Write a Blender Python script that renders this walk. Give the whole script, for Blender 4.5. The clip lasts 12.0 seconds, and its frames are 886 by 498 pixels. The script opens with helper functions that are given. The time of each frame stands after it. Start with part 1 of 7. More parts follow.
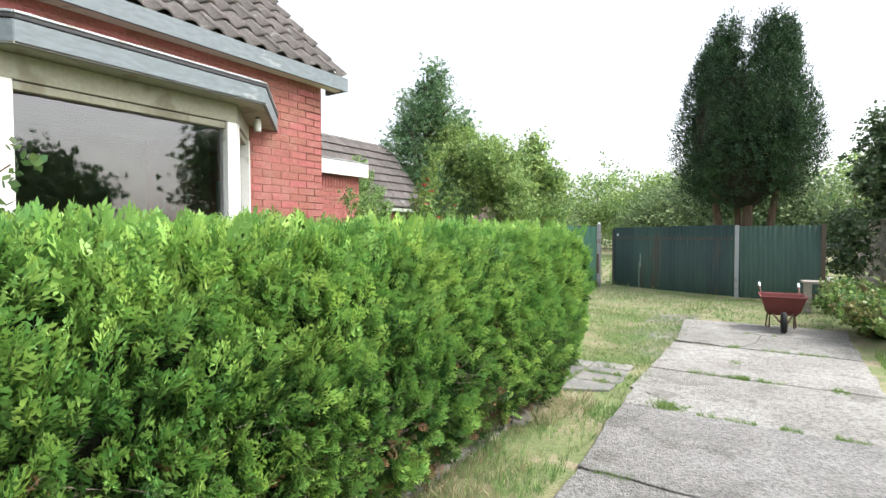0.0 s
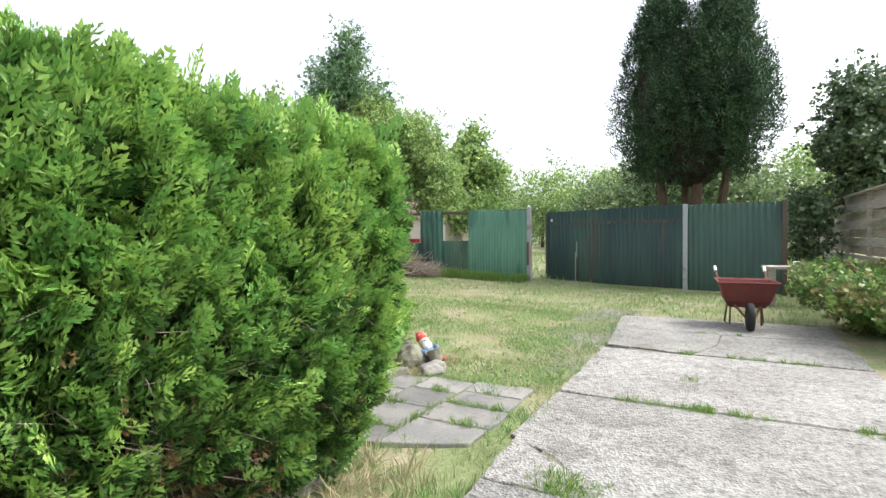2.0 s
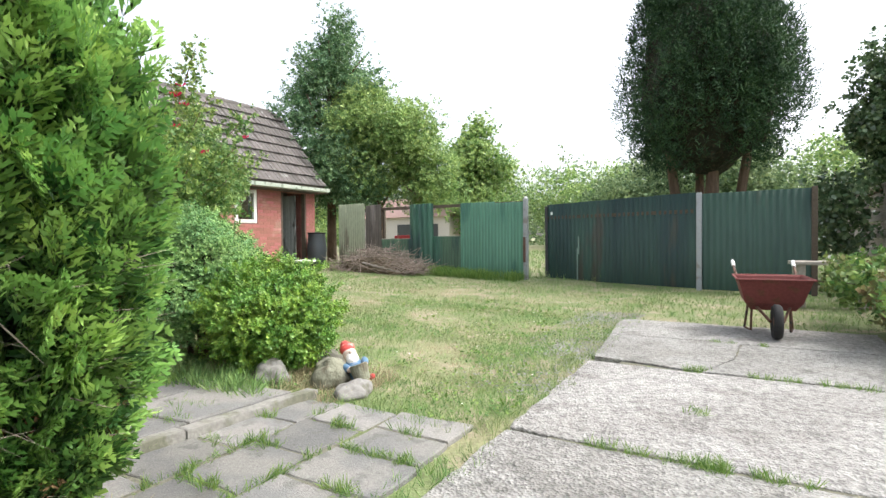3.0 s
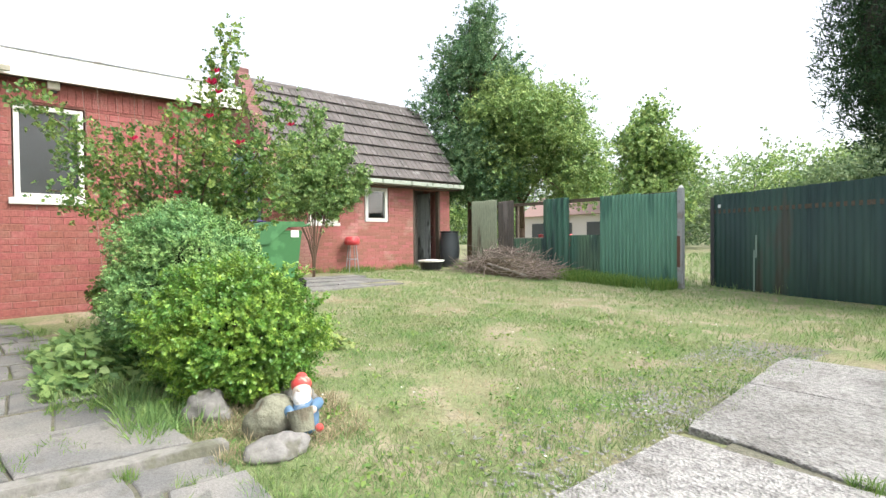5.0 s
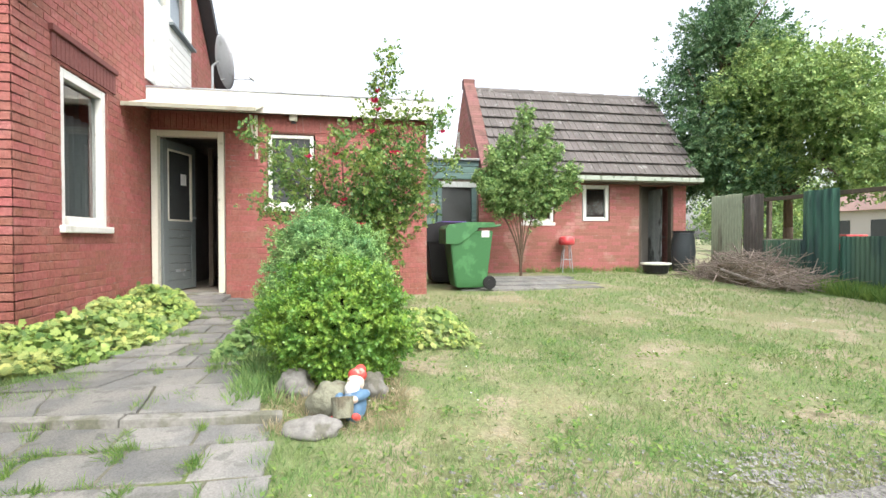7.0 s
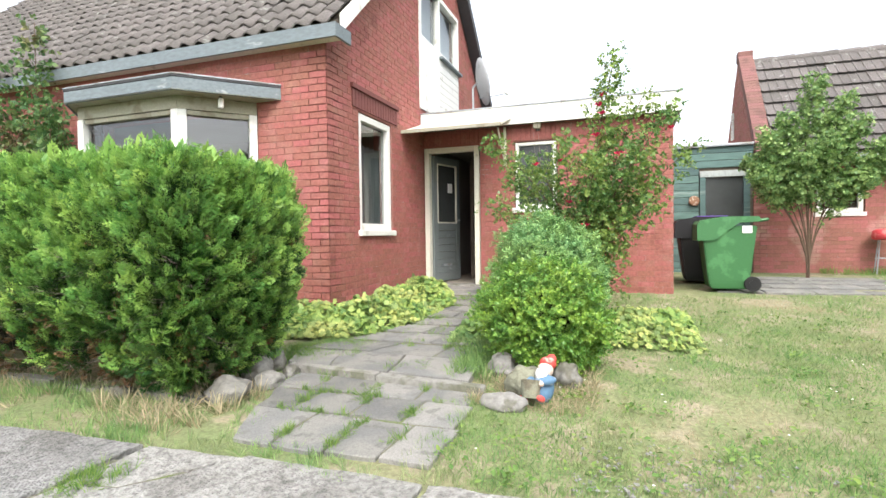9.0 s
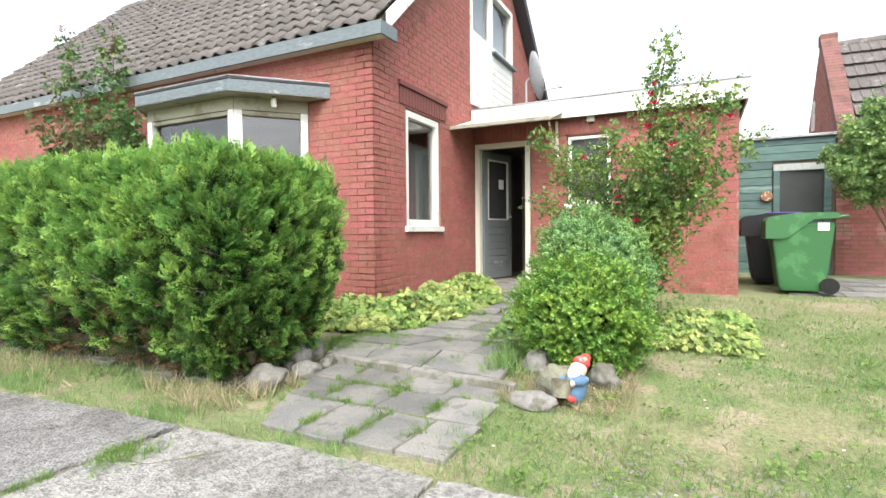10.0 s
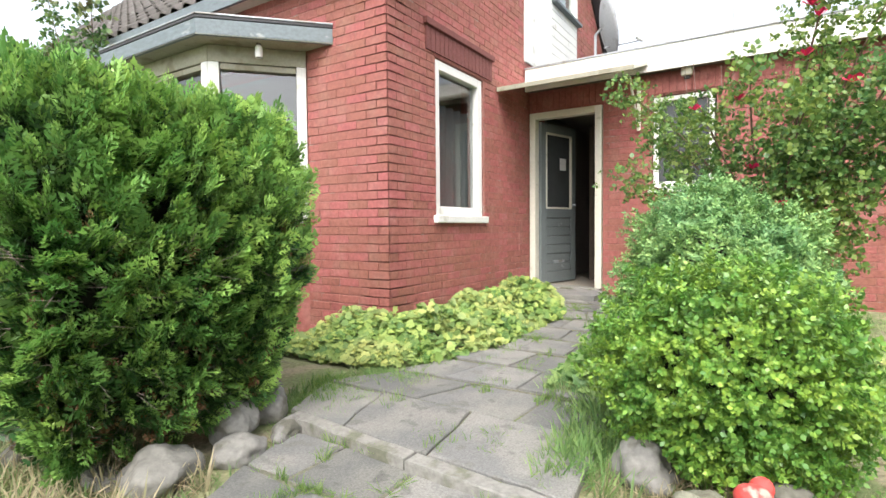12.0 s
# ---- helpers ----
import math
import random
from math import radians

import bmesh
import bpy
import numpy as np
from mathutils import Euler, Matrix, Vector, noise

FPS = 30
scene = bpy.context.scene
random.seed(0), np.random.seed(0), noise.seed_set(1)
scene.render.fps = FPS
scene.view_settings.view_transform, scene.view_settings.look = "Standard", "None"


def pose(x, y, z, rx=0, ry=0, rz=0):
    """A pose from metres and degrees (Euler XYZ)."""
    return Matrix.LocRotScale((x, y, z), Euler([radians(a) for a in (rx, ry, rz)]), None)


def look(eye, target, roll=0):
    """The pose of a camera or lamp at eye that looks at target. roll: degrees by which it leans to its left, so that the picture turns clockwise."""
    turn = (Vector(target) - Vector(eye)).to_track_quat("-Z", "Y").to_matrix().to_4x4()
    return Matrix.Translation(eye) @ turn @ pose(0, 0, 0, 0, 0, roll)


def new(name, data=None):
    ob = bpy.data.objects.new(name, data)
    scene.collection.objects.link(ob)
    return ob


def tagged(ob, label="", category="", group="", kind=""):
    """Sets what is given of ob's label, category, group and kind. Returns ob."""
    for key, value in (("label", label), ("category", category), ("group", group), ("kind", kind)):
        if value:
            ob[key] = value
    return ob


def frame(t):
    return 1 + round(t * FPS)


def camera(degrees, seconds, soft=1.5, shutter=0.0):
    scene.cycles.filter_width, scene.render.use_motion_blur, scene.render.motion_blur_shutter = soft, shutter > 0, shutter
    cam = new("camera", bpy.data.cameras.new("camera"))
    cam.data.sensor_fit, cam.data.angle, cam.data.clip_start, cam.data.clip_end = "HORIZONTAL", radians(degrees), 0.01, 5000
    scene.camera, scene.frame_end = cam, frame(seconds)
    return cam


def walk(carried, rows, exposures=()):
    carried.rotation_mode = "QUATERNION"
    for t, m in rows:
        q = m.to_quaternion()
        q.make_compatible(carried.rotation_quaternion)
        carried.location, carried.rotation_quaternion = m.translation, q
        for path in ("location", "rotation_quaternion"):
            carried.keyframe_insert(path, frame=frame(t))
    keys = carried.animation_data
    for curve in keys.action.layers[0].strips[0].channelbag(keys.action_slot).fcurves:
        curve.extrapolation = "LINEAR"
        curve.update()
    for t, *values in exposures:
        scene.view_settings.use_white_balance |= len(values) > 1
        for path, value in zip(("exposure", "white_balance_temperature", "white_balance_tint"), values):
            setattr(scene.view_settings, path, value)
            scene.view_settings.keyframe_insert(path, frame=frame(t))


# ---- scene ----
cam = camera(81.5, 12.0)
PATH = [
    (0, (0.397, -0.025, 1.590), (-0.705, 1.643, 1.529), -0.2),
    (0.5, (0.299, 0.667, 1.540), (-0.795, 2.341, 1.484), -0.4),
    (1, (0.238, 1.397, 1.420), (-0.814, 3.097, 1.368), -0.4),
    (1.5, (0.190, 2.028, 1.256), (-0.817, 3.755, 1.206), -0.5),
    (2, (0.163, 2.693, 1.123), (-0.795, 4.448, 1.079), -0.5),
    (2.5, (0.157, 3.284, 1.033), (-0.798, 5.041, 0.993), -0.4),
    (2.7, (0.153, 3.555, 1.009), (-0.813, 5.306, 0.968), -0.5),
    (4.3, (0.272, 4.914, 0.936), (-1.049, 6.415, 0.910), -0.5),
    (4.5, (0.276, 5.086, 0.925), (-1.092, 6.544, 0.898), -0.6),
    (5, (0.306, 5.503, 0.972), (-1.227, 6.787, 0.935), -0.5),
    (5.5, (0.353, 5.933, 0.959), (-1.315, 7.037, 0.918), -0.6),
    (6, (0.412, 6.257, 0.965), (-1.365, 7.174, 0.927), -0.4),
    (6.5, (0.564, 6.429, 1.010), (-1.323, 7.091, 0.965), -0.1),
    (7, (0.731, 6.580, 0.998), (-1.233, 6.954, 0.959), 0.0),
    (7.5, (0.835, 6.688, 1.040), (-1.162, 6.787, 0.991), -0.1),
    (7.7, (0.894, 6.730, 1.044), (-1.105, 6.704, 0.993), -0.2),
    (9.3, (1.111, 7.175, 1.064), (-0.744, 6.432, 1.006), -0.7),
    (9.5, (1.095, 7.205, 1.063), (-0.745, 6.424, 1.004), -0.6),
    (10, (0.988, 7.289, 1.030), (-0.803, 6.400, 0.970), -0.5),
    (10.5, (0.757, 7.270, 1.010), (-0.989, 6.297, 0.936), -0.4),
    (11, (0.393, 7.120, 1.011), (-1.325, 6.099, 0.930), -0.6),
    (11.5, (-0.040, 6.933, 1.000), (-1.738, 5.880, 0.921), -0.7),
    (12, (-0.535, 6.677, 1.003), (-2.219, 5.601, 0.923), -0.5),
]
walk(cam, [(t, look(eye, target, roll)) for t, eye, target, roll in PATH])

# ---- world and light: a bright overcast day ----
world = bpy.data.worlds.new("world")
scene.world = world
world.use_nodes = True
wn = world.node_tree
wn.nodes.clear()
sky = wn.nodes.new("ShaderNodeTexSky")
sky.sky_type = "NISHITA"
sky.sun_disc = False
sky.sun_elevation, sky.sun_rotation = radians(52), radians(64)
sky.dust_density, sky.air_density, sky.ozone_density = 4.0, 1.0, 1.0
pale = wn.nodes.new("ShaderNodeHueSaturation")
pale.inputs["Saturation"].default_value = 0.36
back = wn.nodes.new("ShaderNodeBackground")
back.inputs["Strength"].default_value = 0.15
wout = wn.nodes.new("ShaderNodeOutputWorld")
wn.links.new(sky.outputs[0], pale.inputs["Color"])
wn.links.new(pale.outputs[0], back.inputs[0])
wn.links.new(back.outputs[0], wout.inputs[0])
sun = new("sun", bpy.data.lights.new("sun", "SUN"))
sun.data.energy, sun.data.angle, sun.data.color = 0.55, radians(25), (1.0, 0.98, 0.94)
sun.matrix_world = look((6 * math.sin(radians(64)), 6 * math.cos(radians(64)), 8), (0, 0, 0))
scene.view_settings.exposure = 1.68


# ---- materials ----
def rgb(c):
    return (c[0], c[1], c[2], 1.0)


def mat(name, base, rough=0.7, metal=0.0, vary=0.0, by="none", spots=None, spot_scale=6.0, spot_at=0.55, grain=0.15, grain_scale=40.0,
        bump=0.2, bump_scale=60.0, through_light=0.0, spec=0.4, stretch=(1, 1, 1), second=None, second_scale=1.2, second_at=0.5):
    """A procedural surface: base colour with grain, a large-scale second colour, spots, variation piece by piece, and bump."""
    m = bpy.data.materials.new(name)
    m.use_nodes = True
    nt = m.node_tree
    nodes, link = nt.nodes, nt.links.new
    bsdf = nodes["Principled BSDF"]
    bsdf.inputs["Roughness"].default_value = rough
    bsdf.inputs["Metallic"].default_value = metal
    bsdf.inputs["Specular IOR Level"].default_value = spec
    geo = nodes.new("ShaderNodeNewGeometry")
    mapping = nodes.new("ShaderNodeMapping")
    mapping.inputs["Scale"].default_value = stretch
    link(geo.outputs["Position"], mapping.inputs["Vector"])

    def tex(scale, detail=4.0):
        n = nodes.new("ShaderNodeTexNoise")
        n.inputs["Scale"].default_value = scale
        n.inputs["Detail"].default_value = detail
        link(mapping.outputs[0], n.inputs["Vector"])
        return n.outputs["Fac"]

    def ramp(src, lo, hi):
        n = nodes.new("ShaderNodeMapRange")
        n.inputs["From Min"].default_value, n.inputs["From Max"].default_value = lo, hi
        link(src, n.inputs["Value"])
        return n.outputs["Result"]

    def mix(fac, a, b):
        n = nodes.new("ShaderNodeMix")
        n.data_type = "RGBA"
        link(fac, n.inputs[0])
        for v, s in ((a, n.inputs[6]), (b, n.inputs[7])):
            if isinstance(v, tuple):
                s.default_value = rgb(v)
            else:
                link(v, s)
        return n.outputs[2]

    col = nodes.new("ShaderNodeRGB").outputs[0]
    col.default_value = rgb(base)
    if second:
        col = mix(ramp(tex(second_scale, 5.0), second_at - 0.09, second_at + 0.09), col, second)
    if spots:
        col = mix(ramp(tex(spot_scale, 6.0), spot_at, spot_at + 0.07), col, spots)
    hsv = nodes.new("ShaderNodeHueSaturation")
    link(col, hsv.inputs["Color"])
    value = nodes.new("ShaderNodeMath")
    value.operation = "MULTIPLY_ADD"
    link(tex(grain_scale), value.inputs[0])
    value.inputs[1].default_value, value.inputs[2].default_value = 2 * grain * 1.6, 1.0 - grain * 1.6
    last = value.outputs[0]
    if vary:
        if by == "object":
            rnd = nodes.new("ShaderNodeObjectInfo").outputs["Random"]
        else:
            rnd = geo.outputs["Random Per Island"]
        piece = nodes.new("ShaderNodeMath")
        piece.operation = "MULTIPLY_ADD"
        link(rnd, piece.inputs[0])
        piece.inputs[1].default_value, piece.inputs[2].default_value = 2 * vary, 1.0 - vary
        both = nodes.new("ShaderNodeMath")
        both.operation = "MULTIPLY"
        link(last, both.inputs[0])
        link(piece.outputs[0], both.inputs[1])
        last = both.outputs[0]
        hue = nodes.new("ShaderNodeMath")
        hue.operation = "MULTIPLY_ADD"
        link(rnd, hue.inputs[0])
        hue.inputs[1].default_value, hue.inputs[2].default_value = -0.05 * vary / 0.3, 0.5 + 0.025 * vary / 0.3
        link(hue.outputs[0], hsv.inputs["Hue"])
    link(last, hsv.inputs["Value"])
    col = hsv.outputs[0]
    link(col, bsdf.inputs["Base Color"])
    if bump:
        b = nodes.new("ShaderNodeBump")
        b.inputs["Strength"].default_value = bump
        b.inputs["Distance"].default_value = 0.01
        link(tex(bump_scale, 6.0), b.inputs["Height"])
        link(b.outputs[0], bsdf.inputs["Normal"])
    if through_light:
        tr = nodes.new("ShaderNodeBsdfTranslucent")
        link(col, tr.inputs["Color"])
        ms = nodes.new("ShaderNodeMixShader")
        ms.inputs[0].default_value = through_light
        link(bsdf.outputs[0], ms.inputs[1])
        link(tr.outputs[0], ms.inputs[2])
        link(ms.outputs[0], nodes["Material Output"].inputs[0])
    return m


def glass_mat(name, tint=(0.9, 0.95, 0.95)):
    m = bpy.data.materials.new(name)
    m.use_nodes = True
    nt = m.node_tree
    nt.nodes.clear()
    out = nt.nodes.new("ShaderNodeOutputMaterial")
    see = nt.nodes.new("ShaderNodeBsdfTransparent")
    see.inputs["Color"].default_value = rgb(tint)
    gloss = nt.nodes.new("ShaderNodeBsdfGlossy")
    gloss.inputs["Roughness"].default_value = 0.02
    fres = nt.nodes.new("ShaderNodeFresnel")
    fres.inputs["IOR"].default_value = 2.2
    ms = nt.nodes.new("ShaderNodeMixShader")
    nt.links.new(fres.outputs[0], ms.inputs[0])
    nt.links.new(see.outputs[0], ms.inputs[1])
    nt.links.new(gloss.outputs[0], ms.inputs[2])
    nt.links.new(ms.outputs[0], out.inputs[0])
    return m


def concrete_mat(name, base, worn, stain):
    """Old cast concrete: pale cement worn down to its stones, with pits, dull stains and fine dark crazing."""
    m = mat(name, base, 0.95, vary=0.08, by="object", spots=stain, spot_scale=2.3, spot_at=0.56, grain=0.2, grain_scale=9, bump=0, second=worn, second_scale=1.1)
    nodes, link = m.node_tree.nodes, m.node_tree.links.new
    bsdf = nodes["Principled BSDF"]
    geo = nodes.new("ShaderNodeNewGeometry")
    stones = nodes.new("ShaderNodeTexVoronoi")
    stones.inputs["Scale"].default_value = 70.0
    grit = nodes.new("ShaderNodeTexNoise")
    grit.inputs["Scale"].default_value, grit.inputs["Detail"].default_value = 34.0, 8.0
    for n in (stones, grit):
        link(geo.outputs["Position"], n.inputs["Vector"])
    pit = nodes.new("ShaderNodeMapRange")
    pit.inputs["From Min"].default_value, pit.inputs["From Max"].default_value = 0.34, 0.56
    pit.inputs["To Min"].default_value, pit.inputs["To Max"].default_value = 0.62, 1.10
    link(grit.outputs["Fac"], pit.inputs["Value"])
    shade = nodes.new("ShaderNodeMapRange")
    shade.inputs["To Min"].default_value, shade.inputs["To Max"].default_value = 0.9, 1.1
    link(stones.outputs["Color"], shade.inputs["Value"])
    both = nodes.new("ShaderNodeMath")
    both.operation = "MULTIPLY"
    link(pit.outputs[0], both.inputs[0])
    link(shade.outputs[0], both.inputs[1])
    src = bsdf.inputs["Base Color"].links[0].from_socket
    hsv = nodes.new("ShaderNodeHueSaturation")
    link(src, hsv.inputs["Color"])
    link(both.outputs[0], hsv.inputs["Value"])
    link(hsv.outputs[0], bsdf.inputs["Base Color"])
    rough = nodes.new("ShaderNodeMath")
    rough.operation = "ADD"
    link(grit.outputs["Fac"], rough.inputs[0])
    link(stones.outputs["Distance"], rough.inputs[1])
    bump = nodes.new("ShaderNodeBump")
    bump.inputs["Strength"].default_value, bump.inputs["Distance"].default_value = 0.8, 0.014
    link(rough.outputs[0], bump.inputs["Height"])
    link(bump.outputs[0], bsdf.inputs["Normal"])
    return m


BRICK = mat("brick", (0.315, 0.112, 0.092), 0.8, vary=0.13, by="island", spots=(0.255, 0.088, 0.072), spot_scale=2.2, spot_at=0.6, grain=0.28, grain_scale=30, bump=0.8, bump_scale=70, second=(0.335, 0.142, 0.118), second_scale=5, second_at=0.6)
BRICK_OB = mat("brick_single", (0.315, 0.112, 0.092), 0.8, vary=0.13, by="object", spots=(0.255, 0.088, 0.072), spot_scale=2.2, spot_at=0.6, grain=0.28, grain_scale=30, bump=0.8, bump_scale=70, second=(0.335, 0.142, 0.118), second_scale=5, second_at=0.6)
SHED_BRICK = mat("shed_brick", (0.34, 0.14, 0.115), 0.85, vary=0.2, by="island", spots=(0.40, 0.22, 0.18), spot_scale=1.4, spot_at=0.56, grain=0.2, bump=0.5, bump_scale=90)
SHED_BRICK_OB = mat("shed_brick_single", (0.34, 0.14, 0.115), 0.85, vary=0.2, by="object", spots=(0.40, 0.22, 0.18), spot_scale=1.4, spot_at=0.56, grain=0.2, bump=0.5, bump_scale=90)
VERGE_BRICK = mat("weathered_brick", (0.20, 0.10, 0.088), 0.9, vary=0.12, by="object", spots=(0.15, 0.08, 0.07), spot_scale=5, grain=0.25, bump=0.5, bump_scale=90)
SHADOW_BRICK = mat("shadowed_brick", (0.16, 0.06, 0.05), 0.85, vary=0.3, by="island", grain=0.25, bump=0.5, bump_scale=90)
MORTAR = mat("mortar", (0.300, 0.135, 0.112), 0.95, grain=0.3, grain_scale=60, bump=0.6, bump_scale=120, spots=(0.33, 0.24, 0.21), spot_scale=7, spot_at=0.6)
PANTILE = mat("pantile", (0.125, 0.113, 0.106), 0.85, vary=0.16, by="island", spots=(0.22, 0.215, 0.2), spot_scale=7, spot_at=0.62, grain=0.3, bump=0.5)
PANTILE_OB = mat("pantile_single", (0.125, 0.113, 0.106), 0.85, vary=0.16, by="object", spots=(0.22, 0.215, 0.2), spot_scale=7, spot_at=0.62, grain=0.3, bump=0.5)
WHITE = mat("white_paint", (0.78, 0.78, 0.74), 0.5, spots=(0.55, 0.54, 0.48), spot_scale=5, spot_at=0.62, grain=0.06, bump=0.1, second=(0.7, 0.7, 0.66))
CREAM = mat("cream_paint", (0.66, 0.64, 0.54), 0.55, spots=(0.42, 0.4, 0.3), spot_scale=6, spot_at=0.63, grain=0.08, bump=0.1)
# dirty olive cream, made darker still for the shade under the bay canopy
HEADERPAINT = mat("weathered_shaded_cream", (0.34, 0.325, 0.25), 0.65, spots=(0.24, 0.22, 0.16), spot_scale=5, spot_at=0.58, grain=0.15, bump=0.2)
FASCIA = mat("grey_blue_paint", (0.155, 0.185, 0.20), 0.6, spots=(0.36, 0.38, 0.37), spot_scale=7, spot_at=0.62, grain=0.22, bump=0.2, stretch=(1, 0.3, 1))
LEAD = mat("roof_felt", (0.06, 0.06, 0.065), 0.8, grain=0.2)
DOORGREY = mat("door_grey_paint", (0.165, 0.185, 0.185), 0.5, spots=(0.28, 0.30, 0.295), spot_scale=9, spot_at=0.66, grain=0.1, bump=0.1)
GLASS = glass_mat("window_glass", (0.8, 0.85, 0.85))
FROST = mat("frosted_glass", (0.055, 0.06, 0.06), 0.2, grain=0.1, grain_scale=6, bump=0.1)
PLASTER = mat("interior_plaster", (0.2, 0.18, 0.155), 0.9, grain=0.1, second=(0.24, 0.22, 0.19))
REFLECTGREY = mat("reflection_grey", (0.26, 0.29, 0.295), 0.9, grain=0.1, through_light=0.2)
FLOORIN = mat("hall_floor", (0.3, 0.27, 0.22), 0.6, grain=0.15)
CONCRETE = concrete_mat("concrete", (0.305, 0.298, 0.278), (0.255, 0.247, 0.228), (0.215, 0.207, 0.19))
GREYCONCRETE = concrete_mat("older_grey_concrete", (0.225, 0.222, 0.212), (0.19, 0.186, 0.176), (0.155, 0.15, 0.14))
PAVER = mat("paving_slab", (0.168, 0.167, 0.160), 0.95, vary=0.2, by="object", spots=(0.152, 0.149, 0.135), spot_scale=9, spot_at=0.57, grain=0.3, grain_scale=110, bump=0.7, bump_scale=140, second=(0.225, 0.218, 0.198), second_scale=3.2)
JOINTDIRT = mat("joint_dirt", (0.15, 0.145, 0.105), 1.0, spots=(0.13, 0.16, 0.06), spot_scale=3, spot_at=0.55, grain=0.4, grain_scale=60, bump=1.0, bump_scale=80)
KERB = mat("kerb_concrete", (0.24, 0.232, 0.21), 0.95, spots=(0.15, 0.15, 0.11), spot_scale=4, grain=0.25, bump=0.6)
SOIL = mat("lawn_ground", (0.165, 0.200, 0.085), 1.0, spots=(0.285, 0.250, 0.165), spot_scale=2.6, spot_at=0.53, grain=0.42, grain_scale=42, bump=1.0, bump_scale=70, second=(0.235, 0.225, 0.125), second_scale=1.3, second_at=0.5)
GRASS = mat("grass", (0.195, 0.320, 0.108), 0.6, vary=0.28, by="island", through_light=0.32, grain=0.25, grain_scale=7, bump=0, second=(0.270, 0.325, 0.148), second_scale=1.6, second_at=0.55)
DRYGRASS = mat("dry_grass", (0.40, 0.35, 0.215), 0.7, vary=0.3, by="island", through_light=0.3, grain=0.1, bump=0)
WEED = mat("weed_grass", (0.155, 0.265, 0.060), 0.6, vary=0.3, by="island", through_light=0.35, grain=0.1, bump=0)
# old and young growth, with inner shade and outer light added to the colours
THUJA = mat("thuja_old_shaded", (0.042, 0.110, 0.023), 0.5, vary=0.32, by="island", through_light=0.15, grain=0.2, grain_scale=5, bump=0, second=(0.072, 0.160, 0.034), second_scale=3.5)
THUJA_TIP = mat("thuja_young_lit", (0.200, 0.390, 0.090), 0.42, vary=0.3, by="island", through_light=0.3, grain=0.15, grain_scale=5, bump=0, second=(0.29, 0.485, 0.115), second_scale=1.8)
# near-black brown for solid cores: the shade within foliage, put in as colour
SHADE_CORE = mat("shade_core", (0.02, 0.022, 0.011), 0.95, grain=0.4, grain_scale=25, bump=1, bump_scale=40, spots=(0.05, 0.038, 0.022), spot_scale=14, spot_at=0.56)
DEADSPRAY = mat("dead_spray", (0.24, 0.15, 0.07), 0.8, vary=0.3, by="island", through_light=0.2, grain=0.1, bump=0)
BOX = mat("box_leaf", (0.125, 0.272, 0.046), 0.36, vary=0.28, by="island", through_light=0.2, grain=0.2, grain_scale=14, bump=0, spec=0.45, second=(0.215, 0.360, 0.055), second_scale=5)
BLUEBUSH = mat("blue_green_leaf", (0.175, 0.340, 0.125), 0.5, vary=0.3, by="island", through_light=0.25, grain=0.2, grain_scale=10, bump=0, second=(0.24, 0.40, 0.13), second_scale=5)
COVER = mat("ground_cover_leaf", (0.215, 0.335, 0.085), 0.5, vary=0.42, by="island", through_light=0.28, grain=0.25, grain_scale=6, bump=0, second=(0.33, 0.40, 0.13), second_scale=2.5)
ROSE = mat("rose_leaf", (0.125, 0.235, 0.065), 0.4, vary=0.4, by="island", through_light=0.28, grain=0.1, bump=0, second=(0.19, 0.29, 0.07), second_scale=2.5)
PETAL = mat("red_petal", (0.68, 0.025, 0.075), 0.5, vary=0.2, by="island", bump=0, through_light=0.2)
SHRUB = mat("pale_shrub_leaf", (0.22, 0.35, 0.12), 0.5, vary=0.35, by="island", through_light=0.35, grain=0.1, bump=0)
REDLEAF = mat("young_red_leaf", (0.10, 0.19, 0.06), 0.45, vary=0.4, by="island", through_light=0.3, grain=0.1, bump=0, second=(0.20, 0.075, 0.06), second_scale=1.6, second_at=0.6)
BRAMBLE = mat("bramble_leaf", (0.15, 0.27, 0.07), 0.45, vary=0.4, by="island", through_light=0.3, grain=0.1, bump=0, second=(0.20, 0.15, 0.07), second_scale=3, second_at=0.56)
TREEDARK = mat("dark_tree_leaf", (0.090, 0.185, 0.080), 0.5, vary=0.4, by="island", through_light=0.28, grain=0.2, grain_scale=2, bump=0, second=(0.145, 0.25, 0.11), second_scale=0.9)
TREELIGHT = mat("light_tree_leaf", (0.20, 0.32, 0.10), 0.5, vary=0.35, by="island", through_light=0.3, grain=0.2, grain_scale=2, bump=0, second=(0.28, 0.40, 0.13), second_scale=0.9)
CONIFER = mat("dark_conifer", (0.019, 0.054, 0.021), 0.8, vary=0.4, by="island", through_light=0.12, grain=0.2, grain_scale=4, bump=0, second=(0.040, 0.095, 0.035), second_scale=1.8)
GLOSSY = mat("glossy_leaf", (0.095, 0.155, 0.072), 0.25, vary=0.35, by="island", through_light=0.15, grain=0.1, bump=0, spec=0.6)
FARLEAF = mat("far_leaf", (0.145, 0.220, 0.100), 0.6, vary=0.35, by="island", through_light=0.28, grain=0.2, grain_scale=0.6, bump=0, second=(0.20, 0.28, 0.125), second_scale=0.25)
BARK = mat("bark", (0.13, 0.09, 0.06), 0.95, vary=0.0, grain=0.4, grain_scale=20, bump=1, bump_scale=25, stretch=(1, 1, 0.2))
TWIG = mat("twig", (0.24, 0.2, 0.165), 0.9, vary=0.3, by="island", grain=0.3, bump=0.2)
